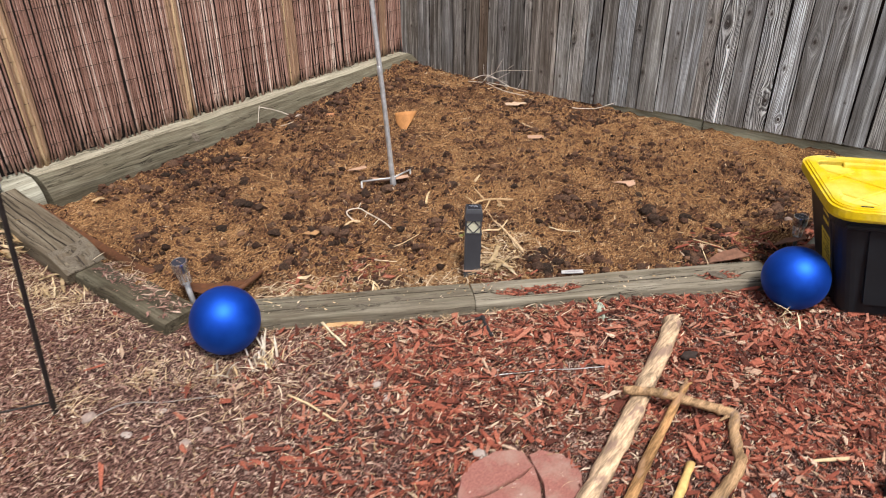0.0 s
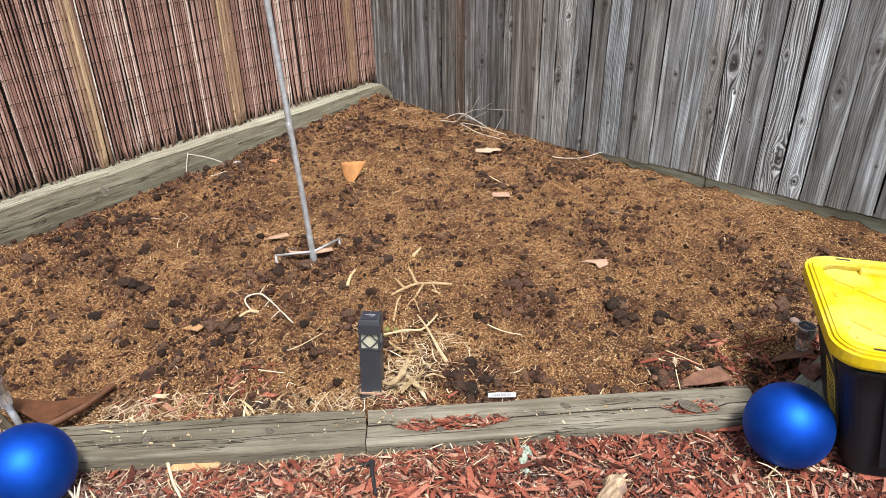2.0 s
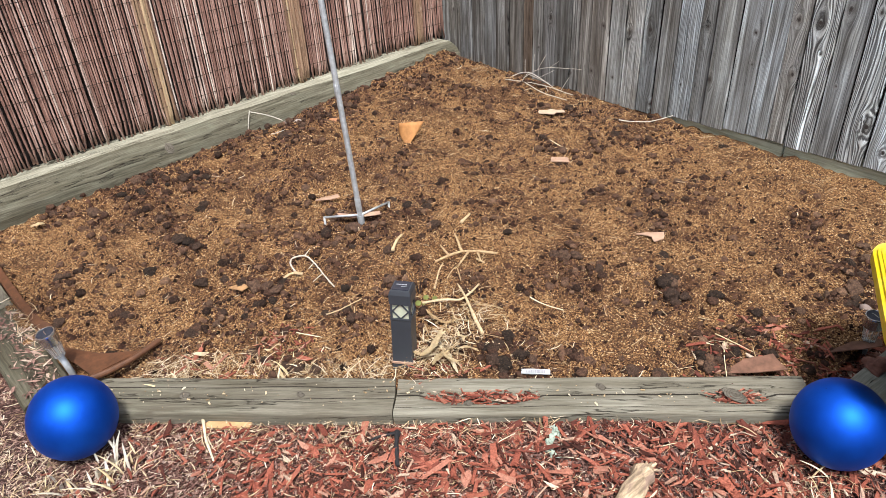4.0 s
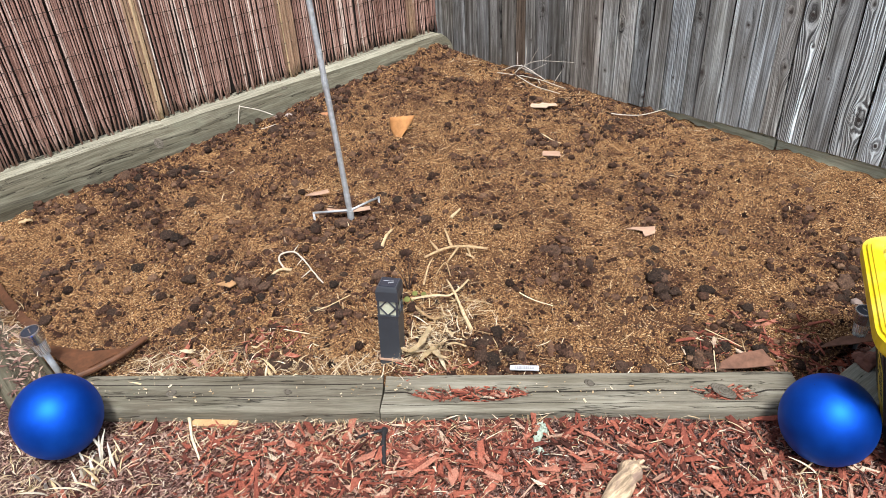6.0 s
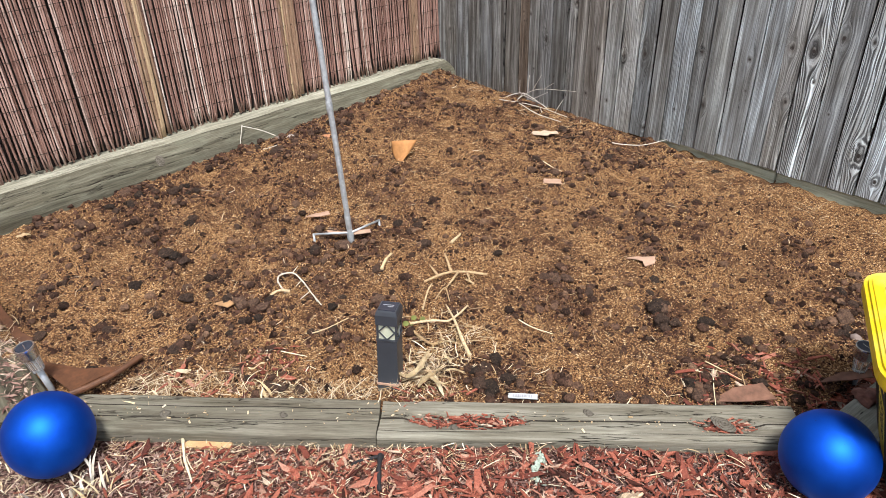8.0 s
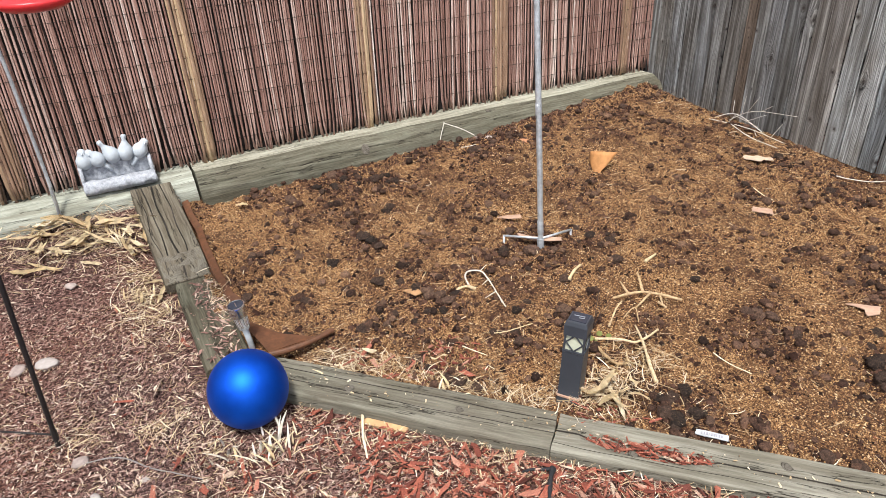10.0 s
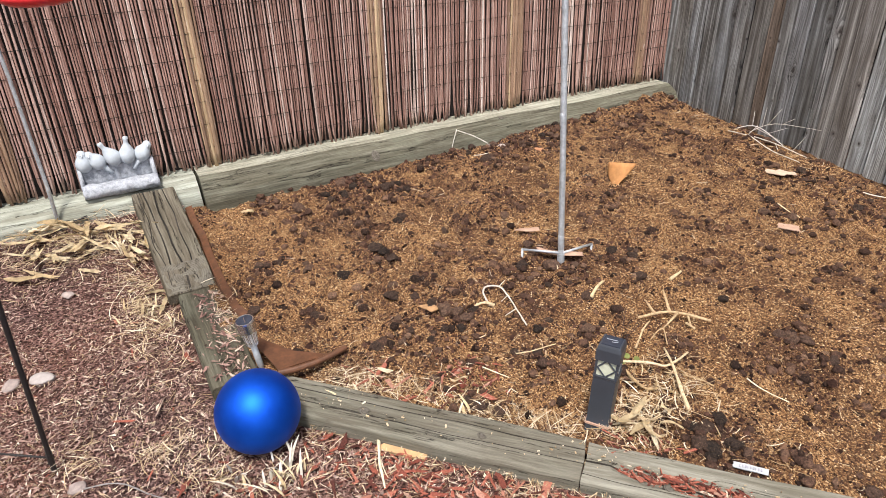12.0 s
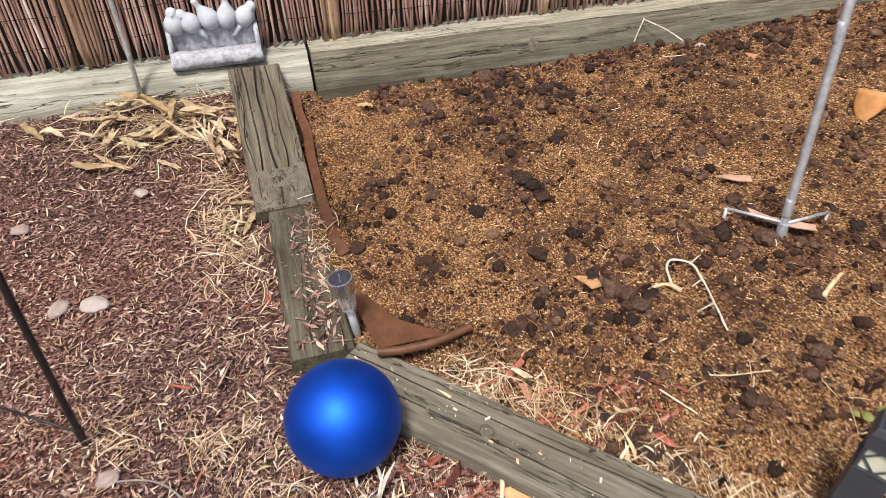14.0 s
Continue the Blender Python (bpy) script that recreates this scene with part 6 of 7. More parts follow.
for _k, (_x, _y, _r) in enumerate(((2.732, -0.98, 0.03), (2.745, -0.955, 0.022), (2.70, -0.88, 0.016), (2.685, -0.84, 0.014))):
    _bc = link_bm("bark_chunk", rough_up(lump(_r, 0.6, 0.7, _k + 20, 3), 0.004, 60, _k), plain("red_brown_bark", (0.2, 0.09, 0.065), 0.9, 0, 0.4, 60, 0.6), smooth=True)
    _bc.matrix_world = Matrix.Translation((_x, _y, (0.045 if _k < 2 else zat(_x, _y)) + _r * 0.35)) @ Matrix.Rotation(_k * 1.1, 4, 'Z')
    tagged(_bc, "rounded red-brown bark chunk beside the storage tote", "bark", "bark chunks")
_wire = branch("thin_wire", [(2.18, -2.28, 0.006), (2.3, -2.16, 0.008), (2.45, -2.02, 0.006)], (0.0012, 0.0012), "thin grey wire lying on the mulch", M_STEEL, sides=5, seed=50)
tagged(_wire, category="wire")
_cable = branch("drip_tube", [(1.419, -3.094, 0.006), (1.431, -3.04, 0.01), (1.455, -3.0, 0.008), (1.515, -2.947, 0.006), (1.56, -2.89, 0.008), (1.613, -2.837, 0.003)], (0.0022, 0.0016), "thin grey drip tube lying on the mulch", plain("grey_tube", (0.22, 0.2, 0.19), 0.6), sides=6, seed=51)
tagged(_cable, category="tube")

# ---- loose cover ----
def field(n, x0, x1, y0, y1, keep):
    x, y = rng.uniform(x0, x1, n), rng.uniform(y0, y1, n)
    k = keep(x, y)
    return x[k], y[k]


TIMBERS = [((1.19, -2.73), (1.93, -1.97), 0.075), ((1.89, -2.0), (2.68, -1.17), 0.075), ((0.7, -2.7), (1.24, -2.69), 0.07), ((0.1, -2.76), (0.75, -2.71), 0.075)]


def clear_of(x, y, pad=0.0):
    ok = np.ones(len(x), bool)
    for (ax, ay), (bx, by), w in TIMBERS:
        dx, dy = bx - ax, by - ay
        t = np.clip(((x - ax) * dx + (y - ay) * dy) / (dx * dx + dy * dy), 0, 1)
        ok &= np.hypot(x - ax - t * dx, y - ay - t * dy) > w + pad
    ok &= np.hypot(x - 2.49, y + 2.58) > 0.13
    return ok


def red_share(x, y):
    """Fresh red bark lies to the front and the tote's side; brown shreds by the black hook."""
    return smooth((x + 0.55 * y + 0.06 + 0.2 * waves(x, y, 3, 13) + 0.22 * bumps(x, y, 0.12, 11)) / 1.0)


BARE = [(2.37, -2.09, 0.13, 0.9), (2.22, -2.23, 0.10, 0.5), (2.52, -2.40, 0.11, 0.9), (2.36, -2.45, 0.09, 0.8), (3.06, -2.10, 0.12, 0.8), (1.38, -3.26, 0.12, 0.6), (1.83, -2.66, 0.12, 0.4)]


def bare(x, y):
    """Where trodden sandy soil shows between the chips."""
    k = 0.5 * smooth((waves(x * 1.3 + 5, y * 1.3, 3, 8) - 0.12) / 0.2)
    for cx, cy, r, a in BARE:
        k = k + a * np.exp(-((x - cx) ** 2 + (y - cy) ** 2) / (r * r)) * (1 + 0.6 * bumps(x, y, 0.05, 13))
    return np.clip(k, 0, 1)


# sandy grains in the bare patches
x, y = field(420000, 1.1, 3.4, -3.5, -1.6, lambda x, y: (~in_bed(x, y)) & clear_of(x, y) & (rng.uniform(0, 1, len(x)) < 0.16 * bare(x, y) ** 1.5))
n = len(x)
s = rng.gamma(2.0, 0.0009, n).clip(0.0008, 0.005)
v, f = scatter_grains(np.stack([x, y, outer_z(x, y) + rng.uniform(-0.001, 0.003, n)], -1), np.stack([s * rng.uniform(1, 1.6, n), s, s * 0.7], -1), rng.uniform(0, 6.3, n))
stuff("sandy_soil", v, f, M_SAND, "pale pinkish sandy soil grains between the chips", "soil")

# red bark chips
x, y = field(112000, 0.7, 3.5, -3.9, -0.05, lambda x, y: (~in_bed(x, y)) & clear_of(x, y) & (rng.uniform(0, 1, len(x)) < (0.014 + 0.986 * red_share(x, y)) * (1 - 0.75 * bare(x, y))) & (x + y * 0.0 > 0.7))
n = len(x)
ln = rng.gamma(1.6, 0.0098, n).clip(0.004, 0.065)
pos = np.stack([x, y, outer_z(x, y) + rng.uniform(-0.001, 0.014, n)], -1)
v, f = scatter_boxes(pos, np.stack([ln, (ln * rng.uniform(0.12, 0.48, n)).clip(0.002, 0.017), rng.uniform(0.0015, 0.005, n)], -1), rng.uniform(0, 6.3, n), rng.normal(0, 0.22, n), rng.normal(0, 0.4, n), 0.6)
stuff("red_mulch", v, f, M_CHIP, "red-dyed bark mulch chips of mixed sizes", "mulch")

# brown shreds, pale fibres among them
x, y = field(310000, 0.12, 3.5, -3.9, -0.05, lambda x, y: (~in_bed(x, y)) & clear_of(x, y) & (rng.uniform(0, 1, len(x)) < (1.0 - 0.5 * red_share(x, y))))
n = len(x)
ln = rng.gamma(1.7, 0.0056, n).clip(0.0025, 0.045)
pos = np.stack([x, y, outer_z(x, y) + rng.uniform(-0.001, 0.008, n)], -1)
v, f = scatter_slivers(pos, np.stack([ln, (ln * rng.uniform(0.07, 0.4, n)).clip(0.0012, 0.006), rng.uniform(0.0015, 0.0045, n)], -1), rng.uniform(0, 6.3, n), rng.normal(0, 0.3, n))
stuff("brown_mulch", v, f, M_SHRED, "old grey-brown shredded bark mulch", "mulch")


# straw
def straw_at(spots):
    P, S, A = [], [], []
    for cx, cy, sx, sy, cnt, lo, hi, hz in spots:
        xx, yy = rng.normal(cx, sx, cnt), rng.normal(cy, sy, cnt)
        P.append(np.stack([xx, yy, land(xx, yy) + rng.uniform(0.003, hz, cnt)], -1))
        L = rng.uniform(lo, hi, cnt)
        S.append(np.stack([L, rng.gamma(3, 0.00055, cnt).clip(0.0007, 0.004), rng.uniform(0.0006, 0.0014, cnt)], -1))
        A.append(rng.uniform(0, 6.3, cnt))
    return np.concatenate(P), np.concatenate(S), np.concatenate(A)


SPOTS = [(1.88, -1.80, 0.04, 0.05, 130, 0.02, 0.07, 0.03), (1.78, -1.62, 0.07, 0.06, 120, 0.02, 0.06, 0.03), (1.53, -2.78, 0.07, 0.05, 60, 0.02, 0.06, 0.03), (1.34, -2.86, 0.14, 0.08, 80, 0.012, 0.05, 0.012),
         (0.78, -2.86, 0.13, 0.05, 220, 0.02, 0.08, 0.02), (0.30, -3.06, 0.09, 0.15, 600, 0.015, 0.10, 0.045), (1.0, -3.15, 0.35, 0.2, 600, 0.008, 0.03, 0.008), (0.62, -2.9, 0.12, 0.04, 200, 0.02, 0.09, 0.03), (1.45, -2.86, 0.14, 0.06, 70, 0.02, 0.08, 0.025), (1.72, -2.78, 0.1, 0.09, 80, 0.015, 0.07, 0.015), (1.75, -2.52, 0.16, 0.14, 190, 0.01, 0.06, 0.012), (1.38, -2.92, 0.03, 0.03, 50, 0.02, 0.06, 0.025), (1.33, -3.12, 0.035, 0.03, 45, 0.02, 0.07, 0.03), (1.40, -2.44, 0.06, 0.06, 130, 0.015, 0.06, 0.012),
         (1.58, -2.24, 0.09, 0.09, 110, 0.012, 0.05, 0.012), (0.95, -2.66, 0.14, 0.02, 150, 0.015, 0.05, 0.03), (1.9, -2.12, 0.06, 0.05, 130, 0.01, 0.05, 0.012), (1.3, -3.05, 0.4, 0.3, 1500, 0.005, 0.03, 0.008),
         (2.05, -2.25, 0.4, 0.3, 800, 0.005, 0.04, 0.010), (2.1, -2.7, 0.5, 0.4, 1100, 0.005, 0.035, 0.010), (2.05, -1.72, 0.12, 0.12, 160, 0.01, 0.04, 0.012), (1.2, -1.3, 0.6, 0.6, 300, 0.008, 0.045, 0.012), (2.8, -1.45, 0.06, 0.05, 60, 0.02, 0.08, 0.02), (2.8, -1.9, 0.3, 0.3, 300, 0.005, 0.035, 0.01), (2.45, -1.3, 0.15, 0.15, 70, 0.02, 0.06, 0.015), (0.55, -0.2, 0.4, 0.08, 120, 0.02, 0.08, 0.015), (2.0, -0.1, 0.3, 0.04, 60, 0.02, 0.07, 0.015)]
for _u in np.linspace(0.05, 1.0, 20):
    SPOTS.append((1.42 + 1.1 * _u, -2.62 + 1.14 * _u, 0.05, 0.05, 24 if _u < 0.7 else 14, 0.012, 0.06, 0.014))
SPOTS += [(1.33 + 0.46 * k, -2.40 + 0.46 * k, 0.024, 0.024, 34, 0.025, 0.085, 0.014) for k in np.linspace(0, 1, 9)] + [(1.86, -1.87, 0.03, 0.03, 90, 0.02, 0.06, 0.02), (1.40, -2.40, 0.03, 0.03, 60, 0.04, 0.10, 0.02)]
SPOTS += [(2.15, -2.2, 0.45, 0.35, 450, 0.01, 0.05, 0.014), (2.75, -2.0, 0.3, 0.25, 320, 0.01, 0.05, 0.014)]
pos, size, yaw = straw_at(SPOTS)
ok = (np.hypot(pos[:, 0] - 1.455, pos[:, 1] + 2.668) > 0.05)
pos, size, yaw = pos[ok], size[ok], yaw[ok]
n = len(pos)
v, f = scatter_straws(pos, size[:, 0] * 1.15, size[:, 1] * 0.45, yaw, rng.normal(0, 0.14, n))
stuff("dry_straw", v, f, M_STRAW, "scattered pale dry grass and straw", "straw")


# pale flakes and wood crumbs on the front timbers, chips in the rotten groove
t_ = rng.uniform(0.03, 0.97, 150) ** 1.6
o_ = rng.normal(0.0, 0.022, 150)
x = 1.27 + (2.6 - 1.27) * t_ - ALONG.y * o_
y = -2.64 + (-1.25 + 2.64) * t_ + ALONG.x * o_
pos = np.stack([x, y, np.full(150, 0.0405)], -1)
s = rng.gamma(2, 0.0012, 150).clip(0.001, 0.007)
v, f = scatter_boxes(pos, np.stack([s * 1.6, s * 0.8, np.full(150, 0.002)], -1), rng.uniform(0, 6.3, 150), rng.normal(0, 0.1, 150), rng.normal(0, 0.1, 150))
stuff("pale_flakes", v, f, M_STRAW, "pale flakes and crumbs lying on the front timbers", "flakes")
_gx = Vector((2.66 - 1.892, -1.19 + 2.001)).normalized()
n = 420
t_ = np.where(rng.uniform(0, 1, n) < 0.72, rng.uniform(0.09, 0.41, n), rng.uniform(0.82, 1.0, n))
o_ = rng.normal(0.005, 0.014, n)
pos = np.stack([1.892 + _gx.x * t_ - _gx.y * o_, -2.001 + _gx.y * t_ + _gx.x * o_, rng.uniform(0.018, 0.034, n)], -1)
ln = rng.gamma(3, 0.005, n).clip(0.004, 0.04)
v, f = scatter_boxes(pos, np.stack([ln, ln * rng.uniform(0.12, 0.35, n), rng.uniform(0.0015, 0.004, n)], -1), rng.normal(math.atan2(_gx.y, _gx.x), 0.6, n), rng.normal(0, 0.2, n), rng.normal(0, 0.4, n))
stuff("groove_mulch", v, f, M_CHIP, "red bark chips caught in the timber groove", "mulch")

n = 420
P = np.stack([rng.uniform(0.74, 1.22, n), -2.70 + rng.normal(0.022, 0.03, n).clip(-0.055, 0.06)], -1)
ln = rng.gamma(2.0, 0.008, n).clip(0.004, 0.05)
v, f = scatter_slivers(np.stack([P[:, 0], P[:, 1], 0.0425 + rng.uniform(0, 0.007, n)], -1), np.stack([ln, (ln * rng.uniform(0.1, 0.4, n)).clip(0.0015, 0.009), rng.uniform(0.0015, 0.004, n)], -1), rng.uniform(0, 6.3, n), rng.normal(0, 0.12, n))
stuff("timber_litter", v, f, M_SHRED, "bark shreds and dry fibres lying on the damp timber", "mulch")

# red chips that strayed into the bed, coarse stalk pieces in the heap
P = []
for cx, cy, sx, cnt in ((1.50, -2.10, 0.05, 90), (2.56, -1.06, 0.07, 190), (1.93, -1.84, 0.05, 90), (2.42, -1.24, 0.06, 60), (1.42, -2.3, 0.06, 40)):
    P.append(np.stack([rng.normal(cx, sx, cnt), rng.normal(cy, sx, cnt)], -1))
P = np.concatenate(P)
P = P[in_bed(P[:, 0], P[:, 1])]
n = len(P)
ln = rng.gamma(2.4, 0.008, n).clip(0.006, 0.06)
v, f = scatter_boxes(np.stack([P[:, 0], P[:, 1], bed_z(P[:, 0], P[:, 1]) + rng.uniform(0.003, 0.012, n)], -1), np.stack([ln, ln * rng.uniform(0.12, 0.36, n), rng.uniform(0.002, 0.0045, n)], -1), rng.uniform(0, 6.3, n), rng.normal(0, 0.25, n), rng.normal(0, 0.4, n), 0.45)
stuff("stray_mulch", v, f, M_CHIP, "stray red bark chips on the bed", "mulch")
n = 130
P = np.stack([rng.normal(1.83, 0.055, n), rng.normal(-1.73, 0.07, n)], -1)
ln = rng.uniform(0.015, 0.06, n)
v, f = scatter_straws(np.stack([P[:, 0], P[:, 1], bed_z(P[:, 0], P[:, 1]) + rng.uniform(0.004, 0.03, n)], -1), ln, rng.uniform(0.0006, 0.0022, n), rng.uniform(0, 6.3, n), rng.normal(0, 0.2, n))
stuff("stalk_litter", v, f, M_STRAW, "broken pale corn stalk litter beside the bollard light", "straw")

# upright dry grass tufts
def tuft(x, y, n_blades, h, label, lean=(0, 0), broad=1.0, stand=1.0, material=M_HUSK):
    t = thing("grass_tuft", label, "dry grass", "dry grass tufts", m=Matrix.Translation((x, y, zat(x, y))))
    for k in range(n_blades):
        a, q = rng.uniform(0, 6.3), rng.uniform(0.5, 1.0)
        d = Vector((math.cos(a) + lean[0], math.sin(a) + lean[1], 0)) * rng.uniform(0.2, 1.0) / stand
        w = rng.uniform(0.0016, 0.005) * broad
        bm = bmesh.new()
        side = Vector((-d.y, d.x, 0)).normalized()
        rows = []
        b0 = Vector((rng.normal(0, 0.026), rng.normal(0, 0.026), -0.004))
        for j in range(5):
            u = j / 4
            c = b0 + d * (h * q * u ** 1.5) + Vector((0, 0, h * q * u * (1 - 0.25 * u)))
            ww = w * (0.7 + 1.2 * u - 1.8 * u * u)
            rows.append([bm.verts.new(c - side * ww), bm.verts.new(c + Vector((0, 0, ww * 0.5))), bm.verts.new(c + side * ww)])
        for r, s in zip(rows, rows[1:]):
            for j in range(2):
                bm.faces.new((r[j], r[j + 1], s[j + 1], s[j]))
        part("blade", bm, material, t)
    return t


tuft(1.568, -2.652, 8, 0.115, "broad silvery grass blades against the blue ball", (0.2, 0.1), 1.1, 2.0, M_SILVER)
tuft(1.59, -2.665, 9, 0.07, "broad silvery grass blades against the blue ball", (0.5, 0.0), 1.2, 1.2, M_SILVER)
tuft(1.565, -2.755, 6, 0.09, "few silvery grass blades against the blue ball", (0.0, -0.5), 1.1, 1.1, M_SILVER)
tuft(1.615, -2.66, 13, 0.10, "bleached dry grass tuft beside the blue ball")
tuft(1.575, -2.775, 11, 0.075, "bleached dry grass tuft before the blue ball")
tuft(1.42, -2.815, 8, 0.05, "short dry grass tuft before the blue ball")
tuft(1.60, -2.62, 10, 0.05, "short dry grass tuft near the front timber")
tuft(2.80, -1.44, 9, 0.09, "thin dry grass tuft before the blue ball")
tuft(1.40, -2.42, 14, 0.06, "short dry grass tuft on the bed edge")
tuft(1.62, -2.13, 10, 0.05, "short dry grass tuft on the bed edge")
tuft(0.70, -2.90, 18, 0.07, "straw-coloured dry tuft beside the cracked timber")
tuft(0.80, -2.80, 14, 0.06, "straw-coloured dry tuft beside the cracked timber")
tuft(0.35, -2.92, 16, 0.08, "straw-coloured dry tuft beside the cracked timber")


# dry corn husks beside the cracked timber
def husk(x, y, yaw, ln, w, k, curl=0.5):
    """A dry leaf strip, pointed at both ends, cupped along its middle and frayed into two at one end."""
    bm = bmesh.new()
    def strip_of(u0, u1, side, w0):
        rows = []
        for j in range(7):
            u = u0 + (u1 - u0) * j / 6
            ww = w0 * math.sin(math.pi * min(0.97, 0.06 + 0.9 * u)) ** 0.8 * (1 + 0.25 * math.sin(u * 17 + k))
            z = 0.012 + 0.016 * curl * math.sin(u * 4 + k) * u
            yy = ln * 0.10 * curl * math.sin(u * 3.3 + k * 2) + side * w0 * max(0, u - 0.55) * 2.2
            rows.append([bm.verts.new((ln * (u - 0.5), yy + s * ww, z - (w0 * 0.35 if s == 0 else 0))) for s in (-1, 0, 1)])
        for r, s in zip(rows, rows[1:]):
            for j in range(2):
                bm.faces.new((r[j], r[j + 1], s[j + 1], s[j]))
    strip_of(0, 1, 0.5, w)
    if k % 2:
        strip_of(0.4, 1.0, -1.4, w * 0.6)
    bmesh.ops.solidify(bm, geom=bm.faces[:], thickness=0.0009)
    ob = link_bm("corn_husk", bm, M_HUSK, smooth=True)
    ob.matrix_world = Matrix.Translation((x, y, zat(x, y) + 0.012 + 0.014 * (k % 3))) @ Matrix.Rotation(yaw, 4, 'Z') @ Matrix.Rotation(rng.normal(0, 0.35), 4, 'X') @ Matrix.Rotation(rng.normal(0, 0.1), 4, 'Y')
    return tagged(ob, "dry golden corn husk on the ground", "corn husk", "corn husks")


HUSKS = [(1.885, -1.845, 1.1, 0.08, 0.008), (1.90, -1.82, 2.0, 0.07, 0.009), (1.925, -1.80, 0.3, 0.06, 0.007), (1.895, -1.79, 1.5, 0.09, 0.006), (1.875, -1.865, 0.6, 0.06, 0.006),
         (1.865, -1.815, 1.6, 0.10, 0.009), (1.905, -1.793, 5.9, 0.14, 0.007), (1.93, -1.74, 1.2, 0.06, 0.006), (1.89, -1.73, 2.6, 0.05, 0.008), (1.80, -1.66, 0.5, 0.05, 0.006), (1.40, -2.30, 0.9, 0.05, 0.006), (1.55, -2.15, 0.8, 0.05, 0.006), (0.29, -2.44, 1.0, 0.05, 0.01),
         (0.20, -3.09, 1.15, 0.17, 0.013), (0.255, -2.93, 0.95, 0.12, 0.010), (0.45, -3.02, 0.65, 0.14, 0.006), (0.44, -2.86, 0.5, 0.10, 0.011), (0.30, -2.87, 1.35, 0.12, 0.010), (0.33, -3.12, 1.5, 0.16, 0.006), (0.24, -3.2, 1.3, 0.15, 0.007), (0.36, -2.97, 1.0, 0.14, 0.005)]
for _k in range(46):
    HUSKS.append((rng.normal(0.31, 0.085), rng.normal(-3.06, 0.13), rng.normal(1.2, 0.7), rng.uniform(0.06, 0.15), rng.uniform(0.004, 0.014)))
for _k in range(20):
    HUSKS.append((rng.uniform(0.3, 0.72), rng.normal(-2.85, 0.03), rng.normal(0.3, 0.6), rng.uniform(0.05, 0.11), rng.uniform(0.004, 0.010)))
for _k, (_x, _y, _a, _l, _w) in enumerate(HUSKS):
    husk(_x, _y, _a, _l, _w, _k, 0.4 + 0.8 * (_k % 3) / 2)

# bran grains and dark crumbs on the bed
def thin(v, f, n, share):
    """The first share of n scattered pieces."""
    m = int(n * share)
    return v[:len(v) // n * m], f[:len(f) // n * m]


def in_soil(x, y):
    return in_bed(x, y) & clear_of(x, y, 0.0) & (((x - RA.x) * ROUT.x + (y - RA.y) * ROUT.y) > 0.17)


x, y = field(250000, 0.0, 2.75, -2.68, -0.02, lambda x, y: in_soil(x, y) & (rng.uniform(0, 1, len(x)) < 0.04 + 0.96 * goldness(x, y)))
n = len(x)
s = rng.uniform(0.0011, 0.0027, n)
v, f = scatter_grains(np.stack([x, y, bed_z(x, y) + rng.uniform(-0.001, 0.004, n)], -1), np.stack([s * rng.uniform(1, 1.8, n), s, s * 0.6], -1), rng.uniform(0, 6.3, n))
stuff("bran_grains", *thin(v, f, n, 0.85), M_BRAN, "golden bran grains strewn over the soil", "grain")
x, y = field(160000, 0.0, 2.75, -2.68, -0.02, lambda x, y: in_soil(x, y) & (rng.uniform(0, 1, len(x)) < 1.0 - 0.93 * goldness(x, y)))
n = len(x)
s = rng.gamma(1.6, 0.0016, n).clip(0.0011, 0.013)
v, f = scatter_grains(np.stack([x, y, bed_z(x, y) + s * 0.3], -1), np.stack([s * rng.uniform(0.8, 1.5, n), s, s * 0.8], -1), rng.uniform(0, 6.3, n))
stuff("compost_crumbs", *thin(v, f, n, 0.85), M_CRUMB, "dark brown compost crumbs over the bed", "compost")

# small clods between the lumps
x, y = field(30000, 0.0, 2.75, -2.68, -0.02, lambda x, y: in_soil(x, y) & (rng.uniform(0, 1, len(x)) < (1.0 - 0.93 * goldness(x, y)) * smooth(0.5 + 0.9 * bumps(x, y, 0.09, 8))))
n = len(x)
s = rng.gamma(2.4, 0.0023, n).clip(0.0026, 0.016)
v, f = scatter_lumps(np.stack([x, y, bed_z(x, y) + s * 0.35], -1), np.stack([s * rng.uniform(0.9, 1.3, n), s, s * 0.75], -1), rng.uniform(0, 6.3, n))
stuff("small_clods", *thin(v, f, n, 0.85), M_CLOD, "small brown compost clods over the bed", "compost").data.shade_smooth()

# dung lumps
DUNG_MESH = []
for _k in range(12):
    _bm = bmesh.new()
    bmesh.ops.create_icosphere(_bm, subdivisions=4, radius=0.5)
    for _v in _bm.verts:
        _p = _v.co * 2 + Vector((_k * 7.3, _k, 0))
        _v.co *= 0.8 + 0.45 * noise.noise(_p) + 0.3 * abs(noise.noise(_p * 2.1)) + 0.16 * abs(noise.noise(_p * 5.3)) + 0.05 * noise.noise(_p * 12)
        _v.co.z *= 0.85
    _me = bpy.data.meshes.new("dung_lump")
    _bm.to_mesh(_me)
    _bm.free()
    _me.shade_smooth()
    _me.materials.append(M_DUNG)
    DUNG_MESH.append(_me)


def dung(x, y, d, k):
    ob = new("dung_lump", DUNG_MESH[k % 12])
    ob.matrix_world = Matrix.Translation((x, y, zat(x, y) + d * 0.1)) @ Matrix.Rotation(k * 2.4, 4, 'Z') @ Matrix.Diagonal((d * 1.05, d * 0.9, d * 0.8, 1))
    return tagged(ob, "dark dried dung lump on the soil", "dung", "dung lumps")


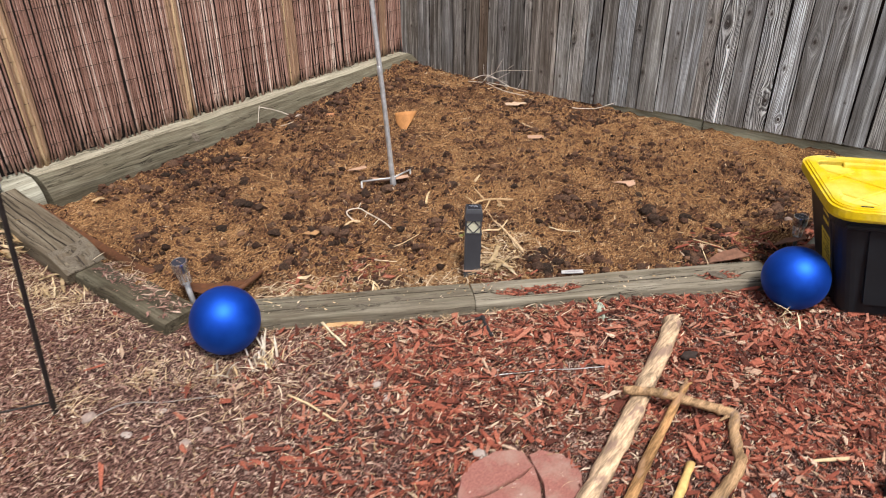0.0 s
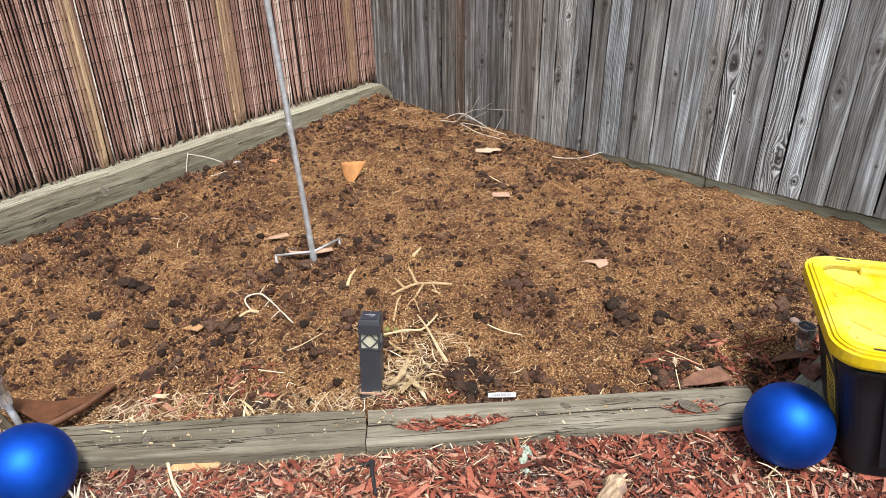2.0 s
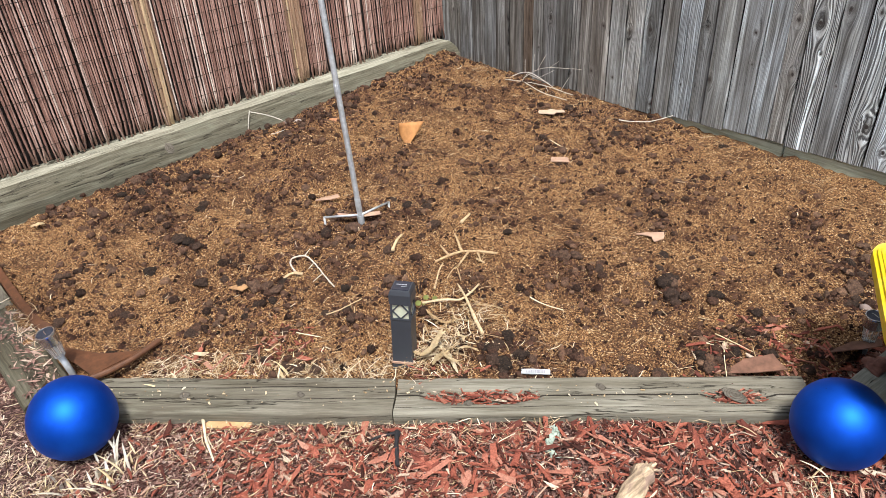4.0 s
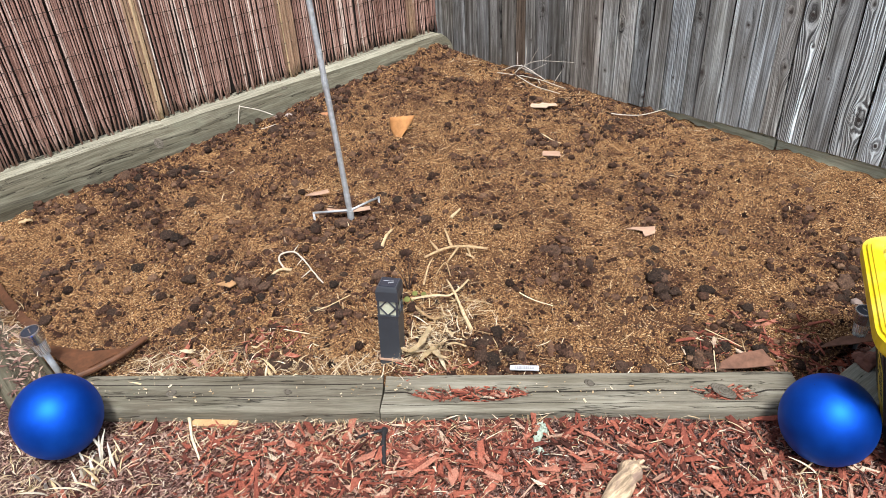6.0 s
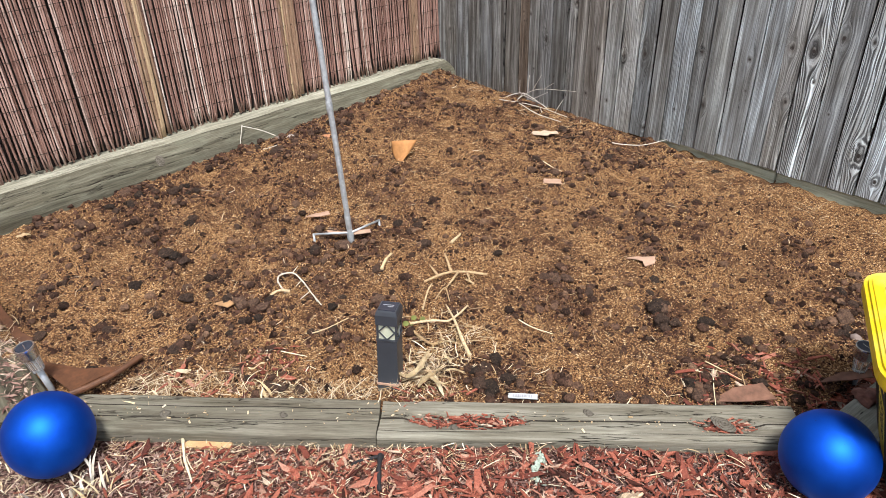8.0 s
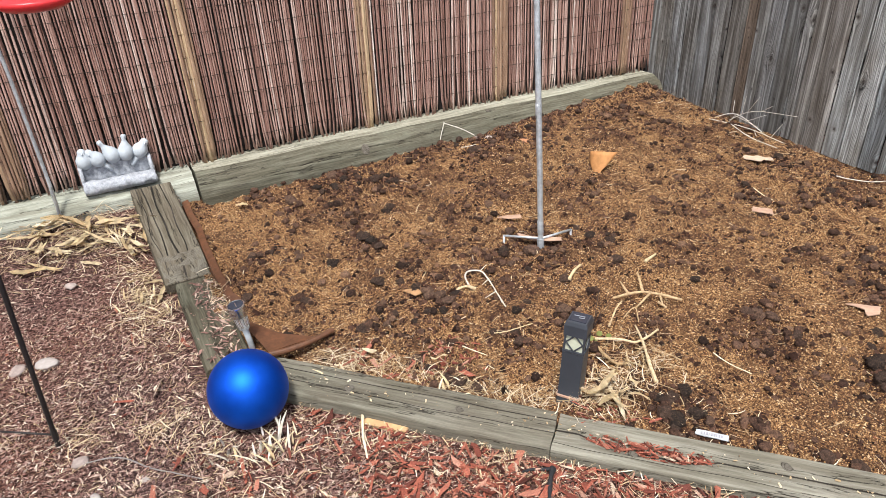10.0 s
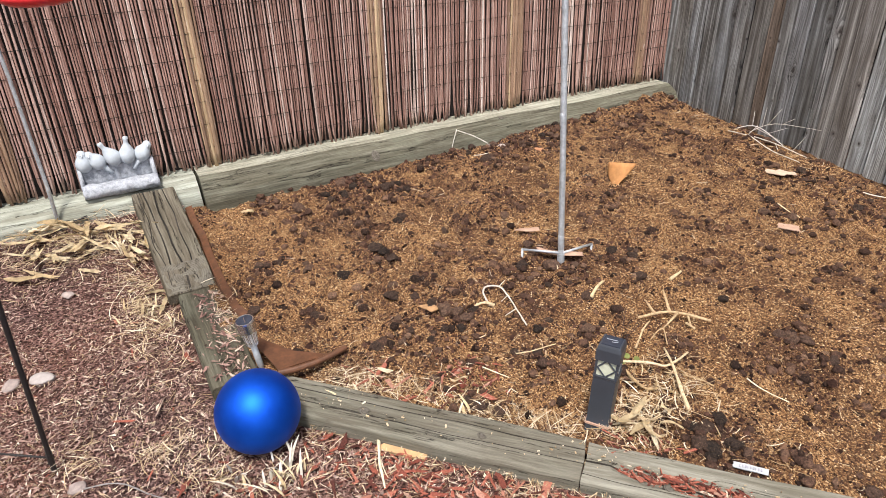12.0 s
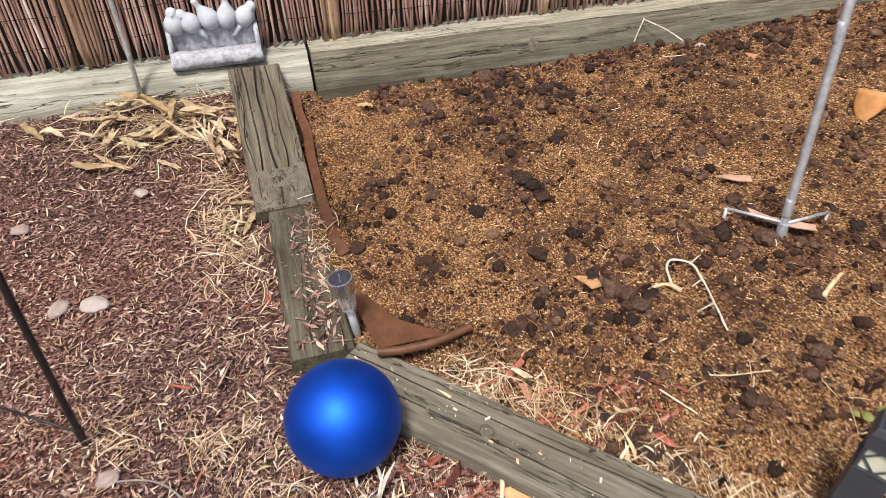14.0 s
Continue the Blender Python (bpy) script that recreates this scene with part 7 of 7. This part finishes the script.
DUNG = [(2.276, -1.435, 0.042), (2.337, -1.39, 0.046), (2.172, -1.098, 0.06), (2.263, -1.006, 0.05), (2.396, -0.992, 0.035), (2.471, -0.877, 0.035), (2.563, -0.702, 0.03), (2.418, -1.275, 0.05), (2.507, -1.117, 0.04), (1.802, -1.177, 0.05), (1.935, -1.162, 0.045), (2.025, -0.929, 0.045), (1.557, -1.2, 0.035), (0.784, -2.095, 0.055), (0.561, -2.077, 0.045), (0.848, -2.233, 0.045), (1.053, -2.143, 0.05), (1.229, -2.032, 0.05), (1.241, -1.998, 0.045), (1.252, -1.942, 0.04), (1.037, -2.395, 0.035), (1.18, -2.495, 0.045), (1.57, -1.892, 0.04), (1.403, -1.767, 0.035), (1.476, -1.671, 0.045), (1.745, -0.087, 0.04), (1.685, -0.335, 0.04), (1.727, -0.571, 0.04), (1.76, -0.636, 0.045), (1.819, -0.789, 0.035), (1.784, -0.483, 0.035), (0.559, -1.895, 0.04), (0.295, -1.799, 0.04), (0.328, -1.875, 0.045), (0.742, -1.796, 0.035), (0.775, -1.552, 0.04), (1.095, -1.677, 0.05), (1.185, -1.357, 0.035), (1.094, -1.355, 0.035), (0.813, -2.07, 0.045), (0.871, -2.065, 0.045), (0.58, -1.92, 0.04), (1.098, -2.077, 0.035), (0.906, -2.562, 0.045), (1.269, -2.274, 0.045), (1.5, -1.69, 0.045), (1.422, -1.815, 0.035), (1.653, -2.081, 0.04), (1.471, -2.183, 0.04), (1.285, -1.986, 0.05), (1.012, -2.12, 0.04), (1.993, -1.7, 0.05), (1.951, -1.597, 0.045), (1.96, -1.66, 0.05), (2.03, -1.63, 0.04), (2.39, -1.37, 0.035), (2.14, -1.06, 0.045), (2.21, -1.08, 0.04), (2.2, -1.12, 0.035), (1.83, -1.15, 0.045), (1.78, -1.2, 0.04)]
for _k, (_x, _y, _d) in enumerate(DUNG):
    dung(_x, _y, _d, _k)
_made = len(DUNG)
for _k in range(70):
    _cx, _cy = rng.uniform(0.12, 2.6), rng.uniform(-2.5, -0.12)
    if goldness(np.array(_cx), np.array(_cy)) > 0.6:
        continue
    for _j in range(rng.integers(3, 9)):
        _x, _y = _cx + rng.normal(0, 0.05), _cy + rng.normal(0, 0.05)
        if _made < 290 and in_soil(np.array([_x]), np.array([_y]))[0]:
            dung(_x, _y, rng.gamma(4, 0.0055) + 0.007, _k * 9 + _j)
            _made += 1


# crumbs broken off round the lumps
_at = np.array([o.matrix_world.translation[:2] for o in scene.objects if o.name.startswith("dung_lump")])
_pick = rng.integers(0, len(_at), 9000)
x, y = _at[_pick, 0] + rng.normal(0, 0.028, 9000), _at[_pick, 1] + rng.normal(0, 0.028, 9000)
ok = in_soil(x, y)
x, y = x[ok], y[ok]
n = len(x)
s = rng.gamma(1.8, 0.0016, n).clip(0.0012, 0.009)
v, f = scatter_octs(np.stack([x, y, bed_z(x, y) + s * 0.4], -1), np.stack([s * rng.uniform(0.9, 1.4, n), s, s * 0.8], -1), rng.uniform(0, 6.3, n))
stuff("dung_crumbs", v, f, M_CRUMB, "dark crumbs broken off the dung lumps", "compost")


# ---- board fence ----
fence = thing("board_fence", "weathered grey vertical board fence with knots and gaps", "fence")
EDGES = [1.576, 1.678, 1.781, 1.872, 1.951, 2.055, 2.153, 2.256, 2.348, 2.445, 2.527]
_w = list(rng.uniform(0.088, 0.104, 60))
left, right = [EDGES[0]], [EDGES[-1]]
left += [1.507, 1.398, 1.31, 1.227, 1.135, 1.042, 0.941, 0.87, 0.816, 0.72, 0.63, 0.56, 0.492, 0.39, 0.291, 0.2, 0.1, 0.0, -0.1, -0.2]
while right[-1] < 4.6:
    right.append(right[-1] + _w.pop())
EDGES = left[:0:-1] + EDGES + right[1:]
# knots by the board's edge: (x, z, radius) of the main one and of a small one
KNOTS = {0.2: (0.284, 0.60, 0.016), 0.63: (0.683, 0.432, 0.012), 0.72: (0.80, 0.68, 0.014), 0.816: (0.862, 0.638, 0.017), 0.941: (0.96, 0.22, 0.010), 1.042: (1.084, 0.214, 0.009), 1.135: (1.158, 0.448, 0.012), 1.227: (1.267, 0.475, 0.018),
         1.576: (1.588, 0.324, 0.013), 1.872: (1.905, 0.628, 0.014), 1.951: (1.988, 0.632, 0.017), 2.055: (2.079, 0.695, 0.016), 2.153: (2.236, 0.291, 0.021), 2.256: (2.286, 0.463, 0.009), 2.348: (2.391, 0.60, 0.018), 2.445: (2.483, 0.762, 0.018)}
SPOTS_K = {0.941: (1.015, 0.449, 0.010), 1.042: (1.06, 0.688, 0.012), 1.135: (1.192, 0.728, 0.012), 1.227: (1.306, 0.138, 0.012), 1.872: (1.926, 0.421, 0.013), 1.951: (2.012, 0.52, 0.006), 2.256: (2.315, 0.213, 0.013), 2.153: (2.18, 0.70, 0.008)}
TINT = {1.398: (1.28, 1.33, 1.38), 1.507: (0.82, 0.8, 0.78), 1.951: (1.3, 1.3, 1.3), 2.055: (0.86, 0.84, 0.83), 2.153: (1.2, 1.2, 1.2), 2.256: (1.4, 1.42, 1.45), 2.348: (0.92, 0.9, 0.88), 2.445: (1.0, 0.98, 0.96), 0.492: (1.0, 0.8, 0.66), 1.576: (0.95, 0.92, 0.88), 1.781: (1.2, 1.22, 1.25)}
GRAIN = {1.951: 0.34, 2.153: 0.3, 1.398: 0.16, 2.256: 0.2}
for _k, (a, b) in enumerate(zip(EDGES, EDGES[1:])):
    gap = rng.uniform(0.0035, 0.0085)
    mid = (a + b) / 2
    zb = np.interp(mid, [0, 1.35, 1.55, 2.2, 2.7, 3.5], [0.082, 0.092, 0.118, 0.134, 0.16, 0.16]) + rng.uniform(-0.006, 0.006)
    w = b - a - gap
    bm = box(-w / 2, w / 2, 0.0, 0.016, zb, 1.83, 0.0018, 1)
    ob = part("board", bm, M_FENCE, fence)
    ob.matrix_world = Matrix.Translation((mid, rng.uniform(-0.004, 0.006), 0)) @ Matrix.Rotation(rng.normal(0, 0.003), 4, 'Y') @ Matrix.Rotation(rng.normal(0, 0.02), 4, 'Z')
    key = round(a, 3)
    kx, kz, kr = KNOTS.get(key, (mid + rng.uniform(-0.03, 0.03), rng.choice([rng.uniform(0.2, 0.9), rng.uniform(0.9, 1.7)]), rng.uniform(0.006, 0.011)))
    sx, sz, sr = SPOTS_K.get(key, (mid + rng.uniform(-0.035, 0.035), rng.uniform(0.15, 1.6), rng.uniform(0.003, 0.006)))
    ob["knot_x"], ob["knot_z"], ob["knot_r"] = float(kx - mid), float(kz), float(kr)
    ob["spot_x"], ob["spot_z"], ob["spot_r"] = float(sx - mid), float(sz), float(sr)
    ob["grain"] = GRAIN.get(key, float(rng.choice([0.02, 0.05, 0.09, 0.14])))
    t = TINT.get(key, tuple(q * c for q, c in zip([rng.uniform(0.62, 1.42)] * 3, ((1.05, 1.0, 0.95), (0.97, 1.0, 1.04), (1.0, 1.0, 1.0))[rng.integers(3)])))
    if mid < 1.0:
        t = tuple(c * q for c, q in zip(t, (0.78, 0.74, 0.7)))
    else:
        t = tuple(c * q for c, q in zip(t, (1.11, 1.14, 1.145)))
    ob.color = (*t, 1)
for _x0, _x1 in ((1.36, 1.946), (1.953, 3.4)):
    part("kick_board", box(_x0, _x1, 0.004, 0.03, -0.02, 0.15, 0.003, 1), M_KICK, fence, "pale green treated kick board").location = (0, 0.016, 0)
# added sheet close behind the boards, so their gaps read as shaded
part("back_board", box(-0.3, 4.6, 0.0225, 0.0235, 0.16, 1.83), M_BACK, fence, "added near-black sheet behind the board gaps").location = (0, 0.004, 0)
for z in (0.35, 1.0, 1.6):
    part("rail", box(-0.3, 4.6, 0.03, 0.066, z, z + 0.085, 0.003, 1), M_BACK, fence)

# ---- reed screen ----
screen = thing("reed_screen", "brown reed screen bound with wire over an added dark backing", "fence")
# added unseen backing, its near-black colour gives the reed gaps their shade
part("backing", box(0, 5.1, -0.05, -0.03, 0.0, 1.85, 0, 1, Matrix.Translation(RA) @ RDIR.to_track_quat('X', 'Z').to_matrix().to_4x4()), M_BACK, screen, "added near-black sheet behind the reed gaps")
# places and half widths of the cane bundles
SEAMS = [(0.215, 0.03), (1.02, 0.045), (1.74, 0.032), (2.49, 0.036), (3.24, 0.055), (3.98, 0.04), (4.7, 0.04)]


def reed_mesh(r, k, sides=6):
    pts, rr = [], []
    for j in range(5):
        u = j / 4
        w = (0.0, 0.035, 0.12, 0.45, 1.0)[j]
        flare = (1.0, 0.35, 0.0, 0.0, 0.0)[j]
        pts.append((0.005 * math.sin(w * 5 + k) * (1 - w) + 0.011 * flare * math.sin(k * 2.3), 0.003 * math.sin(w * 4 + k * 1.7) + 0.008 * flare * math.cos(k * 2.3), 1.68 * w))
        rr.append(r * (1 - 0.12 * w))
    bm = tube(pts, rr, sides)
    me = bpy.data.meshes.new("reed")
    bm.to_mesh(me)
    bm.free()
    me.shade_smooth()
    return me


REEDS = [reed_mesh(r, k) for k, r in enumerate(np.linspace(0.0034, 0.0047, 10))]
CANES = [reed_mesh(r, k + 20) for k, r in enumerate((0.005, 0.0065, 0.0085))]
for me in REEDS:
    me.materials.append(M_REED)
for me in CANES:
    me.materials.append(M_CANE)
s, joined, count = 0.02, [], 0
while s < 5.0:
    seam = any(abs(s - q) < w for q, w in SEAMS)
    if seam:
        me, step, out = CANES[rng.integers(3)], rng.uniform(0.0085, 0.0125), 0.004
    else:
        me, step, out = REEDS[rng.integers(10)], rng.uniform(0.0088, 0.0108), 0.0
    m = Matrix.Translation(on_screen(s, out + rng.uniform(-0.004, 0.006), 0.178 + rng.uniform(-0.004, 0.03))) @ Matrix.Rotation(rng.uniform(0, 6.3), 4, 'Z')
    m = Matrix.Translation(m.translation) @ Matrix.Rotation(rng.normal(0, 0.0028) + 0.015 + 0.012 * math.sin(s * 3.1), 4, 'X') @ m.to_3x3().to_4x4()
    if 0.9 < s < 3.75 and count < 300:
        ob = part("cane" if me in CANES else "reed", bmesh.new(), None, screen)
        old = ob.data
        ob.data = me
        bpy.data.meshes.remove(old)
        ob.matrix_world = m
        count += 1
    else:
        joined.append((me, m))
    s += step
bm_r, bm_c = bmesh.new(), bmesh.new()
for me, m in joined:
    tgt = bm_c if me in CANES else bm_r
    tmp = me.copy()
    tmp.transform(m)
    tgt.from_mesh(tmp)
    bpy.data.meshes.remove(tmp)
tagged(part("reed_rest", bm_r, M_REED_I, screen, "", True), kind="stuff")
tagged(part("cane_rest", bm_c, M_CANE_I, screen, "", True), kind="stuff")
for k in range(14):
    z = 0.27 + 0.092 * k
    pts = [on_screen(q, 0.0095 + 0.002 * math.sin(q * 37), z + 0.006 * math.sin(q * 5 + k)) for q in np.linspace(0.02, 5.0, 160)]
    part("wire", tube(pts, 0.0011, 4), M_WIRE, screen)
